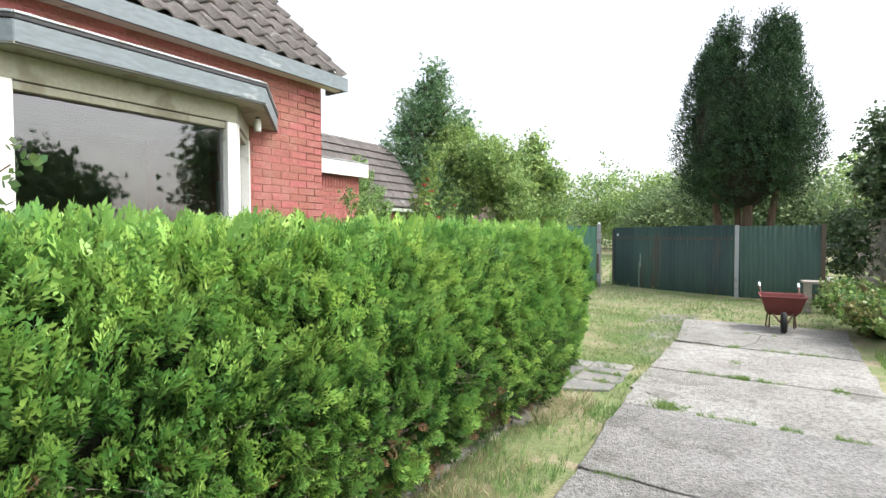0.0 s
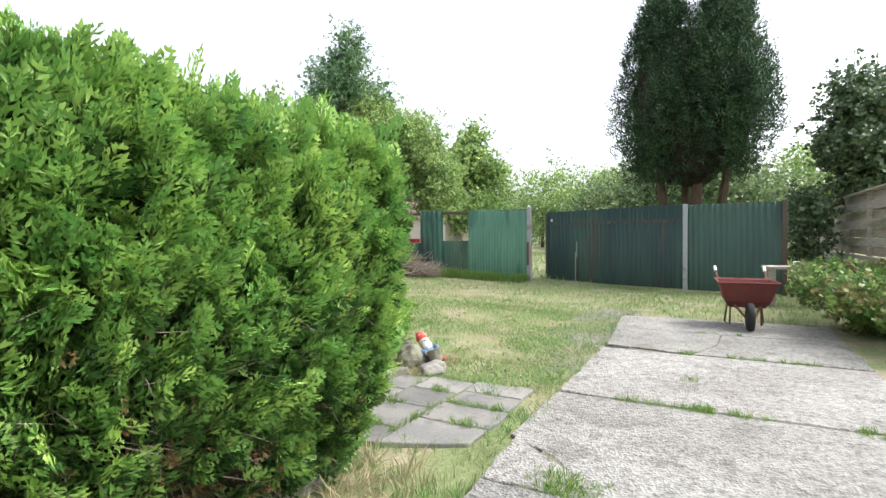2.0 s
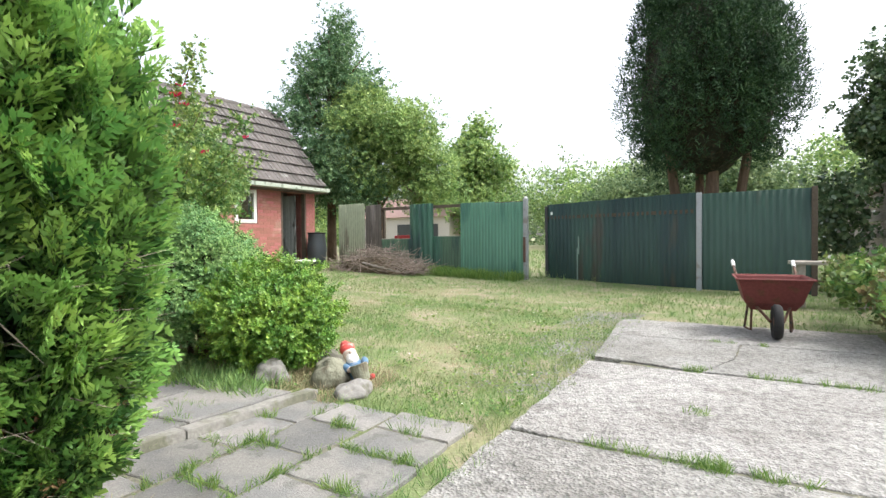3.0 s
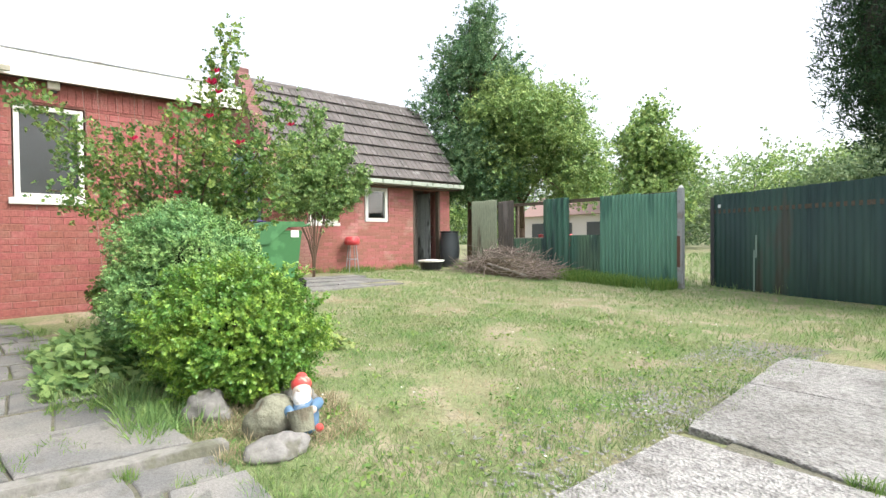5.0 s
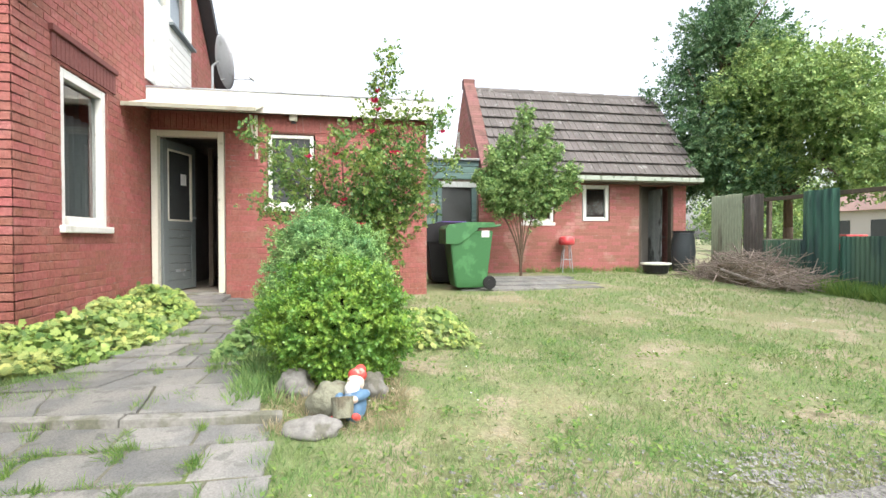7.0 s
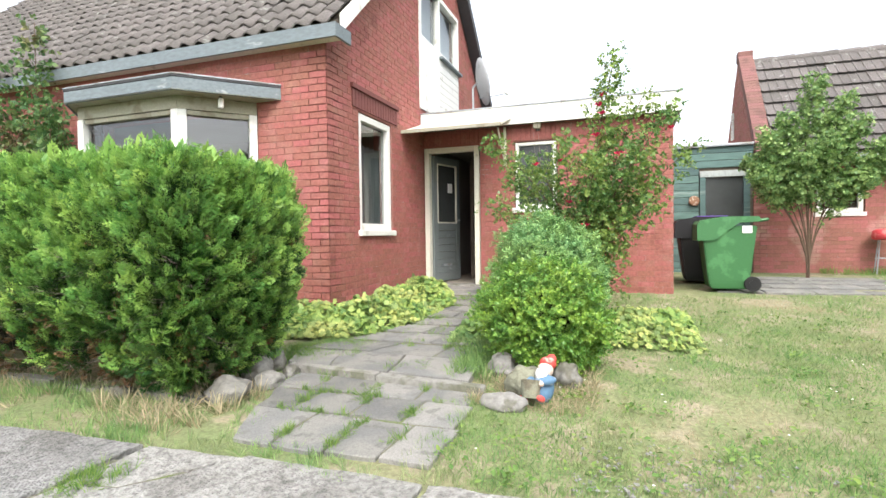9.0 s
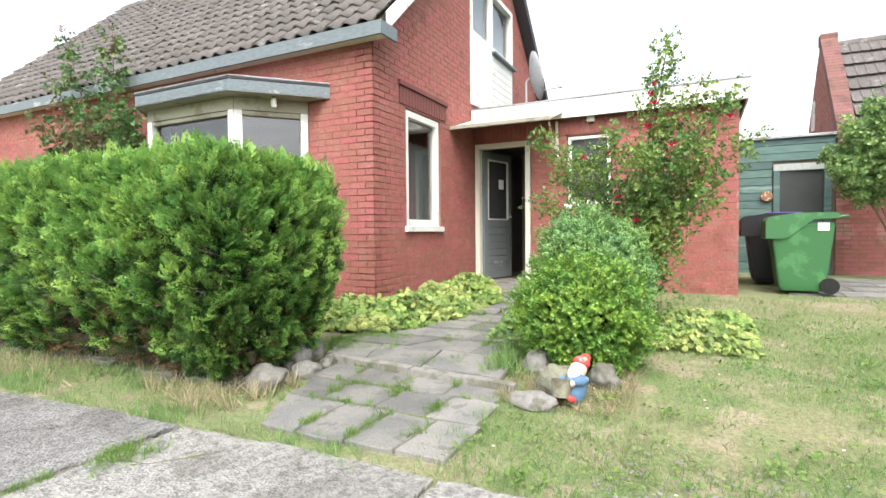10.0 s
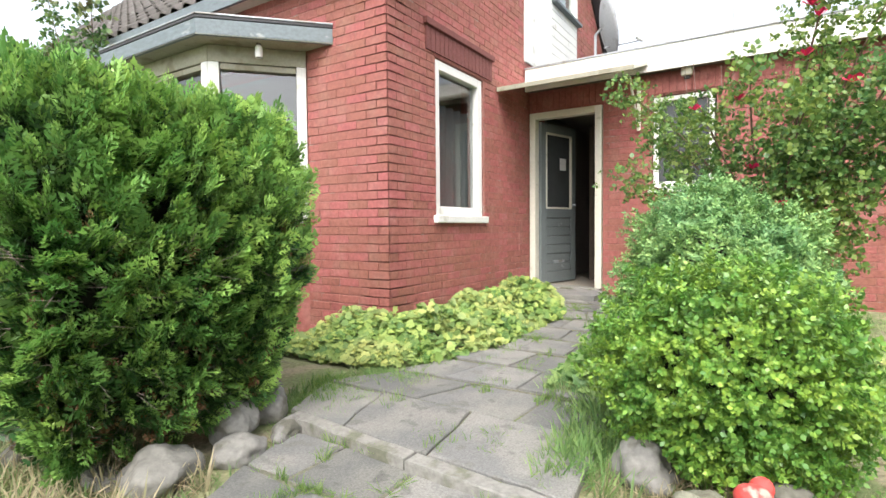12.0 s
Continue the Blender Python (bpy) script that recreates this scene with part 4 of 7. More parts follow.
for a, b in zip(pts, pts[1:]):
    part("apron", seg_box(a, b, -0.12, 0.0, 0.05, 1.055), BRICK, bay, "red brick apron")
    part("window_sill", seg_box(a, b, -0.1, 0.07, 1.06, 1.135), WHITE, bay)
    part("window_frame", seg_box(a, b, -0.08, 0.0, 1.138, 1.23, 0.09, 0.09), WHITE, bay)
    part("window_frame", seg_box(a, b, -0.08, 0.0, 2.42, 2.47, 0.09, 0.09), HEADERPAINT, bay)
    part("header", seg_box(a, b, -0.08, 0.015, 2.475, 2.62), HEADERPAINT, bay, "weathered cream header board with canopy shade in its colour")
    for e in (0, 1):
        L = (Vector(b) - Vector(a)).length
        part("post", seg_box(a, b, -0.09, 0.02, 1.14, 2.474, 0.0 if e == 0 else L - 0.085, L - 0.085 if e == 0 else 0.0), WHITE, bay)
    u = (Vector(b) - Vector(a)).normalized()
    e0, e1 = Vector(a) + u * 0.08 - Vector((u.y, -u.x)) * 0.05, Vector(b) - u * 0.08 - Vector((u.y, -u.x)) * 0.05
    pane = part("pane", pane_quad([(e0.x, e0.y, 1.2), (e1.x, e1.y, 1.2), (e1.x, e1.y, 2.45), (e0.x, e0.y, 2.45)]), GLASS, bay)
    pane.visible_shadow = False
lid = [(FRONT + 0.005, 0.25), (-3.07, 1.04), (-3.07, 2.66), (FRONT + 0.005, 3.42)]
for a, b in zip(lid, lid[1:]):
    part("fascia", seg_box(a, b, -0.03, 0.0, 2.62, 2.755), FASCIA, bay, "grey-blue painted fascia")
    part("felt_edge", seg_box(a, b, -0.04, 0.006, 2.758, 2.783), LEAD, bay, "black roofing felt edge")
    part("edge_strip", seg_box(a, b, -0.04, 0.012, 2.785, 2.8, bevel=0.003), GALV, bay, "pale metal roof edge")
part("roof_top", prism([(a, b) for a, b in lid], 2.77, 2.79), LEAD, bay)
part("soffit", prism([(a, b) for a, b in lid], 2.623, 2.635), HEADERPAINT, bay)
lamp = thing("outside_lamp", -3.5, 2.9, 2.52, "small white tube lamp under the bay canopy", "lamp")
part("tube", lathe([(0.03, -0.02), (0.032, 0.0), (0.032, 0.07), (0.02, 0.085)], 12), WHITE, lamp)
part("bracket", box(-0.012, 0.012, -0.012, 0.012, 0.085, 0.105), LEAD, lamp)

# extension roof edge, canopy, door
ext = tagged(new("roof_extension"), "flat roof with a white fascia", "roof", kind="structure")
part("fascia", box(EXT_X + 0.14, EXT_X + 0.165, 3.96 + 0.075, 7.86, 2.71, 2.98, bevel=0.004), WHITE, ext)
part("fascia", box(-10.1, EXT_X + 0.14, 7.835, 7.86, 2.71, 2.97, bevel=0.004), WHITE, ext)
part("deck", box(-10.0, EXT_X + 0.14, 4.03, 7.835, 2.8, 2.95), LEAD, ext)
part("soffit", box(EXT_X + 0.02, EXT_X + 0.14, 4.04, 7.835, 2.72, 2.74), DARKWOOD, ext)
part("edge_strip", box(EXT_X + 0.1, EXT_X + 0.178, 4.035, 7.875, 2.98, 3.0, bevel=0.003), GALV, ext)
canopy = tagged(new("canopy"), "thin flat canopy over the door", "canopy", kind="structure")
part("slab", prism([(EXT_X + 0.17, 2.79), (-5.86, 2.555), (-5.86, 2.585), (EXT_X + 0.17, 2.82)], 4.03, 5.5, "y"), CREAM, canopy)
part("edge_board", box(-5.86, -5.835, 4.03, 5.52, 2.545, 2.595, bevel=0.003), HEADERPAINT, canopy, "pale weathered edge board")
part("bracket", box(EXT_X + 0.02, EXT_X + 0.05, 5.36, 5.4, 2.1, 2.70, bevel=0.004), CREAM, canopy)
part("strut", tube([(EXT_X + 0.04, 5.38, 2.13), (EXT_X + 0.5, 5.38, 2.6)], 0.014), CREAM, canopy)

door = tagged(new("door_1"), "open grey half-glazed wooden door in a cream frame", "door", kind="structure")
for a, b in ((4.036, 4.115), (4.875, 4.955)):
    part("jamb", box(EXT_X - 0.1, EXT_X + 0.025, a, b, 0.26, 2.46, bevel=0.006), CREAM, door)
part("head", box(EXT_X - 0.1, EXT_X + 0.025, 4.115, 4.875, 2.38, 2.46, bevel=0.006), CREAM, door)
part("threshold", box(EXT_X - 0.2, EXT_X + 0.1, 4.04, 4.95, 0.2, 0.262, bevel=0.01), KERB, door, "worn stone threshold")
leaf = new("door_leaf")
leaf.parent = door
leaf.matrix_basis = pose(EXT_X - 0.1, 4.13, 0.275, 0, 0, 164)
door_parts = [("stile", (0.0, 0.11, 0, 2.09)), ("stile", (0.66, 0.77, 0, 2.09)), ("rail", (0.11, 0.66, 0, 0.14)), ("rail", (0.11, 0.66, 0.86, 0.98)), ("rail", (0.11, 0.66, 1.97, 2.09))]


def leaf_part(name, x0, x1, y0, y1, z0, z1, material, bevel=0.004):
    part(name, box(x0, x1, y0, y1, z0, z1, bevel=bevel), material, leaf)


for n, (a, b, c, d) in door_parts:
    leaf_part(n, a, b, -0.022, 0.022, c, d, DOORGREY)
for i in range(6):
    leaf_part("board", 0.11, 0.66, -0.017, 0.017, 0.142 + i * 0.119, 0.142 + (i + 1) * 0.119 - 0.004, DOORGREY, 0.012)
leaf_part("pane", 0.13, 0.64, -0.004, 0.004, 0.99, 1.96, FROST, 0)
for z0, z1, a, b in ((0.975, 1.0, 0.1, 0.67), (1.95, 1.975, 0.1, 0.67)):
    leaf_part("bead", a, b, -0.03, 0.03, z0, z1, CREAM)
for a in (0.095, 0.65):
    leaf_part("bead", a, a + 0.025, -0.03, 0.03, 1.0, 1.95, CREAM)
leaf_part("notice", 0.42, 0.55, -0.012, -0.006, 1.5, 1.66, LABEL, 0)
leaf_part("notice", 0.42, 0.55, 0.006, 0.012, 1.5, 1.66, LABEL, 0)
leaf_part("handle", 0.69, 0.73, -0.06, 0.06, 1.02, 1.05, GALV)
leaf_part("letter_plate", 0.25, 0.5, -0.03, 0.03, 0.25, 0.29, GALV)
inner_door = tagged(new("door_2"), "dark inner hall door frame", "door", kind="structure")
part("jamb", box(-7.9, -7.8, 4.5, 4.56, 0.26, 2.4), DARKWOOD, inner_door)
part("jamb", box(-7.9, -7.8, 5.05, 5.1, 0.26, 2.4), CREAM, inner_door)
lamp2 = thing("wall_lamp", EXT_X + 0.02, 5.88, 2.66, "small square outdoor lamp on the brick wall", "lamp")
part("housing", box(0, 0.07, -0.055, 0.055, -0.02, 0.06, bevel=0.008), CREAM, lamp2)
part("shade", lathe([(0.03, -0.05), (0.035, -0.035), (0.035, -0.02)], 10), LEAD, lamp2)
slabstep = tagged(part("door_step", slab_mesh(EXT_X + 0.1, -6.15, 4.05, 5.05, 0, 0.245, 300, 0.008, 0.1), PAVER), "grey stone slab step before the door", "step", kind="structure")

# satellite dish on the roof edge
dish = thing("satellite_dish", -7.9, 4.55, 3.0, "pale grey satellite dish on a short mast", "satellite dish")
bm = bmesh.new()
rings = []
for r in np.linspace(0.02, 1, 7):
    rings.append([bm.verts.new((0.36 * r * math.cos(t), 0.09 * r * r, 0.42 * r * math.sin(t))) for t in np.linspace(0, 2 * math.pi, 28, endpoint=False)])
for a, b in zip(rings, rings[1:]):
    for i in range(28):
        bm.faces.new((a[i], a[(i + 1) % 28], b[(i + 1) % 28], b[i]))
bmesh.ops.transform(bm, matrix=pose(0, 0.1, 0.78, 12, 0, 30), verts=bm.verts)
bm2 = bm
reflector = part("reflector", bm2, mat("dish_paint", (0.42, 0.44, 0.46), 0.6, grain=0.1, spots=(0.33, 0.34, 0.34), spot_scale=6), dish, smooth=True)
md = reflector.modifiers.new("thick", "SOLIDIFY")
md.thickness = 0.006
part("mast", tube([(0, 0, 0), (0, 0, 0.7), (0.0, 0.08, 0.78)], 0.02), GALV, dish)
part("arm", tube([(0, 0.12, 0.5), (-0.25, 0.55, 0.6)], 0.012), GALV, dish)
part("receiver", lathe([(0.03, -0.05), (0.035, 0.0), (0.03, 0.06)], 12), WHITE, dish).matrix_basis = pose(-0.25, 0.55, 0.62, 60, 0, 30)

# ---- shed ----
SHX, SHY = -10.14, 9.44
brick_wall("wall_shed_front", "pale red brick front wall of the outbuilding", (SHX, SHY), (0, 1), 5.05, 0.1, 2.42,
           [(2.42, 3.09, 1.4, 2.23), (3.84, 4.72, 0.1, 2.24), (1.0, 1.75, 1.36, 2.1)], 0.22, SHED_BRICK, SHED_BRICK_OB, (1.8, 3.8, 0.2, 1.4))
S_RIDGE = (-11.66, 4.66)
brick_wall("wall_shed_gable", "red brick gable of the outbuilding with a brick verge", (-13.16, SHY), (1, 0), 3.02, 0.1,
           lambda u: 2.55 + 2.15 * (1 - abs(u - 1.5) / 1.5), [(0.95, 1.17, 3.1, 3.72)], 0.22, BRICK, BRICK_OB)
plain_wall("wall_shed_far", prism([(SHX - 0.22, 0), (-13.24, 0), (-13.24, 2.4), (S_RIDGE[0], 4.5), (SHX - 0.22, 2.4)], 14.26, 14.48, "y"), MORTAR, "plain far gable of the outbuilding")
plain_wall("wall_shed_back", box(-13.24, -13.04, SHY + 0.25, 14.25, 0, 2.4), MORTAR, "plain back wall of the outbuilding")
plain_wall("wall_shed_inside", box(-11.05, -10.95, 13.0, 14.25, 0.1, 2.4), PLASTER, "grey plastered wall inside the outbuilding")
plain_wall("floor_shed", box(-13.0, SHX - 0.02, SHY + 0.25, 14.25, 0.1, 0.27), KERB, "concrete floor of the outbuilding", "floor")
shed_roof = tiled_roof("roof_shed", "grey-brown concrete tile roof of the outbuilding", (-9.8, 2.42), (S_RIDGE[0] + 0.05, S_RIDGE[1]), SHY + 0.28, 14.58, 0.3, 8, "flat", (8, 18), 0.05)
tiled_roof("roof_shed_back", "grey-brown concrete tile back slope of the outbuilding", (-13.59, 2.42), (S_RIDGE[0] - 0.05, S_RIDGE[1]), SHY + 0.28, 14.58, 0.3, 8, "flat", (0, 0), 0.05)
ridge_tiles(shed_roof, S_RIDGE[0], S_RIDGE[1] - 0.02, SHY + 0.25, 14.5, PANTILE_OB, 0.1, 0.38)
# brick verge on the gable: sloping courses
verge = tagged(new("verge_shed"), "sloping red brick verge of the outbuilding gable", "trim", kind="structure")
for i in range(34):
    t = i / 34
    cx, cz = -9.93 + (S_RIDGE[0] + 9.93) * t, 2.48 + (S_RIDGE[1] + 0.14 - 2.48) * t
    bm = box(-0.0435, 0.0435, -0.005, 0.27, -0.08, 0.08, bevel=0.003)
    bmesh.ops.transform(bm, matrix=pose(cx, SHY, cz, 0, 51, 0), verts=bm.verts)
    part("brick", bm, VERGE_BRICK, verge)
cap = part("cap_stone", box(S_RIDGE[0] - 0.1, S_RIDGE[0] + 0.1, SHY - 0.01, SHY + 0.28, S_RIDGE[1] + 0.02, S_RIDGE[1] + 0.25, bevel=0.02), VERGE_BRICK, verge)
sg = tagged(new("gutter_shed"), "pale green weathered gutter of the outbuilding", "gutter", kind="structure")
part("channel", prism([(-9.8, 2.27), (-9.67, 2.29), (-9.66, 2.38), (-9.8, 2.38)], SHY + 0.3, 14.6, "y"), mat("gutter_paint", (0.42, 0.47, 0.40), 0.6, spots=(0.2, 0.24, 0.18), spot_scale=6, grain=0.15), sg)
part("board", box(-9.82, SHX + 0.01, SHY + 0.3, 14.58, 2.25, 2.31), DARKWOOD, sg)
window("window_shed", "small white-framed window in the outbuilding", "x", SHX, 11.87, 12.5, 1.41, 2.22, 0.085, 0.06, 0.0)
window("window_shed_two", "small white-framed window behind the shrub", "x", SHX, 10.45, 11.16, 1.37, 2.09, 0.075, 0.06, 0.0, sill=0.03)
window("window_shed_gable", "narrow white-framed window in the gable", "y", SHY, -12.28, -12.08, 3.11, 3.71, 0.04, 0.06, 0.0, out=-1)
sd = tagged(new("door_shed"), "open doorway of the outbuilding with a grey boarded door inside", "door", kind="structure")
part("jamb", box(SHX - 0.12, SHX + 0.01, 13.275, 13.325, 0.27, 2.235, bevel=0.004), DARKWOOD, sd)
part("jamb", box(SHX - 0.12, SHX + 0.01, 14.095, 14.145, 0.27, 2.235, bevel=0.004), DARKWOOD, sd)
greyboard = mat("grey_board", (0.33, 0.36, 0.345), 0.85, vary=0.15, by="object", grain=0.25, spots=(0.10, 0.11, 0.1), spot_scale=4, stretch=(1, 1, 0.3), bump=0.3)
for i in range(6):
    part("board", box(SHX - 0.28 - 0.118 * i, SHX - 0.28 - 0.118 * (i + 1) + 0.004, 14.03, 14.06, 0.3, 2.2, bevel=0.004), greyboard, sd)

# green boarded passage wall between extension and shed
passage = tagged(new("wall_passage"), "green painted boarded wall with weathered paint", "wall", kind="structure")
PX = -10.05
part("backing", box(PX - 0.06, PX - 0.03, 7.77, 9.42, 0.1, 2.66), DARKWOOD, passage)
k = 0
z = 0.18
while z < 2.64:
    if z < 2.22:
        part("board", box(PX - 0.03, PX + 0.0 + 0.003 * (k % 3), 7.77, 8.49, z, z + 0.135, bevel=0.01), GREENWOOD, passage)
    else:
        part("board", box(PX - 0.03, PX + 0.0 + 0.003 * (k % 3), 7.77, 9.42, z, z + 0.135, bevel=0.01), GREENWOOD, passage)
    z += 0.14
    k += 1
part("coping", box(PX - 0.1, PX + 0.06, 7.77, 9.42, 2.68, 2.73, bevel=0.008), GALV, passage)
pd = tagged(new("door_passage"), "green painted door with a grey obscured pane", "door", kind="structure")
for a, b in ((8.5, 8.6), (9.25, 9.36)):
    part("jamb", box(PX - 0.06, PX + 0.04, a, b, 0.2, 2.2, bevel=0.006), GREENWOOD, pd)
part("head", box(PX - 0.06, PX + 0.045, 8.5, 9.36, 2.1, 2.22, bevel=0.006), greyboard, pd)
part("panel", box(PX - 0.05, PX + 0.0, 8.6, 9.25, 0.2, 1.2, bevel=0.004), GREENWOOD, pd)
part("pane", box(PX - 0.03, PX - 0.01, 8.6, 9.25, 1.2, 2.1), FROST, pd)
plaque = thing("wall_plaque", PX + 0.03, 8.4, 1.65, "round brown pottery plaque on green boards", "plaque")
bm = lathe([(0.02, 0), (0.09, 0.0), (0.1, 0.015), (0.085, 0.03), (0.03, 0.02)], 18)
bmesh.ops.transform(bm, matrix=pose(0, 0, 0, 0, 90, 0), verts=bm.verts)
part("disc", bm, mat("pottery", (0.25, 0.13, 0.07), 0.5, spots=(0.6, 0.5, 0.4), spot_scale=25, spot_at=0.55), plaque, smooth=True)


# ---- fences ----
def sheet(x0, y0, x1, y1, z0, z1, pitch=0.076, amp=0.011, per=6, ragged=0.0):
    """A corrugated sheet standing on the line from (x0, y0) to (x1, y1)."""
    bm = bmesh.new()
    L = math.hypot(x1 - x0, y1 - y0)
    ux, uy = (x1 - x0) / L, (y1 - y0) / L
    n = max(6, int(L / pitch * per))
    cols = []
    for i in range(n + 1):
        u = L * i / n
        d = amp * math.sin(2 * math.pi * u / pitch)
        top = z1 + ragged * noise.noise(Vector((u * 3, x0, 1)))
        cols.append([bm.verts.new((x0 + ux * u - uy * (d + o), y0 + uy * u + ux * (d + o), z)) for o, z in ((0, z0), (0, top), (0.003, z0), (0.003, top))])
    for a, b in zip(cols, cols[1:]):
        bm.faces.new((a[0], b[0], b[1], a[1]))
        bm.faces.new((a[2], a[3], b[3], b[2]))
        bm.faces.new((a[1], b[1], b[3], a[3]))
    return bm


fence = tagged(new("corrugated_fence"), "tall green corrugated sheet fence with weathered patched panels and gaps", "fence")
FY = 14.47
part("sheet", sheet(-9.250, FY, -8.350, FY, 0.12, 1.92, ragged=0.02), OLDSHEET, fence, "faded yellow-green sheet", smooth=True)
part("sheet", sheet(-8.350, FY + 0.02, -7.830, FY + 0.02, 0.12, 1.86, ragged=0.03), BROWNSHEET, fence, "dark weathered brown sheet", smooth=True)
part("sheet", sheet(-7.850, FY + 0.01, -6.920, FY + 0.01, 0.1, 0.98), GREENSHEET, fence, smooth=True)
part("sheet", sheet(-6.940, FY - 0.015, -6.250, FY - 0.015, 0.08, 1.83, pitch=0.15, amp=0.018, ragged=0.015), GREENSHEET, fence, smooth=True)
part("sheet", sheet(-6.270, FY + 0.01, -5.500, FY + 0.01, 0.08, 1.04), GREENSHEET, fence, smooth=True)
part("sheet", sheet(-5.520, FY - 0.015, -4.650, FY - 0.015, 0.06, 1.8), PALESHEET, fence, "paler repainted green sheet", smooth=True)
part("sheet", sheet(-4.660, FY - 0.03, -3.960, FY - 0.03, 0.04, 1.77), PALESHEET, fence, "paler repainted green sheet", smooth=True)
part("rail", box(-9.230, -3.960, FY + 0.04, FY + 0.1, 1.72, 1.79, bevel=0.004), DARKWOOD, fence, "dark timber top rail")
part("rail", box(-9.230, -3.960, FY + 0.04, FY + 0.1, 0.93, 1.0, bevel=0.004), OLDWOOD, fence, "grey timber rail")
for x in (-9.210, -7.830, -6.590, -5.190):
    part("post", box(x - 0.035, x + 0.035, FY + 0.1, FY + 0.17, 0, 1.8, bevel=0.006), DARKWOOD, fence)
part("gate_post", box(-3.960, -3.870, FY - 0.05, FY + 0.05, 0, 1.83, bevel=0.006), GALV, fence, "grey galvanised gate post")
part("rust_plate", box(-3.960, -3.905, FY - 0.058, FY - 0.051, 0.45, 1.0), RUST, fence)
part("cap", lathe([(0.04, 0), (0.045, 0.02), (0.02, 0.05)], 10), LABEL, fence).matrix_basis = pose(-3.915, FY, 1.83)

gate = tagged(new("corrugated_gate"), "dark green corrugated gate panels between steel posts", "gate")
GA, GB, GC = (-3.74, 15.38), (-0.52, 14.24), (1.15, 14.0)


def between(a, b, t):
    return (a[0] + (b[0] - a[0]) * t, a[1] + (b[1] - a[1]) * t)


for i in range(4):
    a, b = between(GA, GB, i / 4), between(GA, GB, (i + 1) / 4)
    part("sheet", sheet(*a, *b, 0.03, 1.74 + 0.01 * i, pitch=0.1, amp=0.007), DARKGREEN, gate, smooth=True)
for i in range(2):
    a, b = between(GB, GC, i / 2), between(GB, GC, (i + 1) / 2)
    part("sheet", sheet(*a, *b, 0.02, 1.74, pitch=0.1, amp=0.007), DARKGREEN, gate, smooth=True)
part("edge_frame", box(GA[0] - 0.05, GA[0] + 0.01, GA[1] - 0.03, GA[1] + 0.05, 0.02, 1.7, bevel=0.006), LEAD, gate, "dark steel edge frame")
part("post", box(GB[0] - 0.045, GB[0] + 0.045, GB[1] - 0.07, GB[1] + 0.03, 0, 1.76, bevel=0.006), GALV, gate, "grey galvanised post")
part("post", box(GC[0] - 0.04, GC[0] + 0.04, GC[1] - 0.04, GC[1] + 0.04, 0, 1.76, bevel=0.006), DARKWOOD, gate)
part("rail", prism([GA, GB, (GB[0] + 0.02, GB[1] + 0.06), (GA[0] + 0.02, GA[1] + 0.06)], 1.4, 1.47), DARKWOOD, gate)
a = between(GA, GB, 0.24)
part("paint_run", box(-0.012, 0.012, -0.016, -0.012, 0.05, 0.75), mat("pale_paint_run", (0.22, 0.3, 0.26), 0.7), gate).matrix_basis = pose(a[0], a[1], 0, 0, 0, -15)
part("paint_run", box(0.02, 0.05, -0.016, -0.013, 0.62, 1.0), bpy.data.materials["pale_paint_run"], gate).matrix_basis = pose(a[0], a[1], 0, 0, 0, -15)
part("reflector", box(0.1, 0.15, -0.02, -0.013, 1.5, 1.56), LABEL, gate).matrix_basis = pose(GA[0], GA[1], 0, 0, 0, -15)

board_fence = tagged(new("board_fence"), "weathered grey double-sided board fence", "fence")
for i in range(7):
    y = 10.4 + 1.8 * i
    part("post", box(2.33, 2.41, y - 0.04, y + 0.04, 0, 1.86, bevel=0.006), OLDWOOD, board_fence)
for s in range(6):
    y0 = 10.4 + 1.8 * s
    for k in range(11):
        z = 0.12 + 0.157 * k
        x = 2.31 if k % 2 else 2.41
        part("slat", box(x, x + 0.02, y0 + 0.005, y0 + 1.795, z, z + 0.15, bevel=0.004), OLDWOOD, board_fence)
    part("cap_rail", box(2.3, 2.44, y0, y0 + 1.8, 1.855, 1.89, bevel=0.006), OLDWOOD, board_fence)


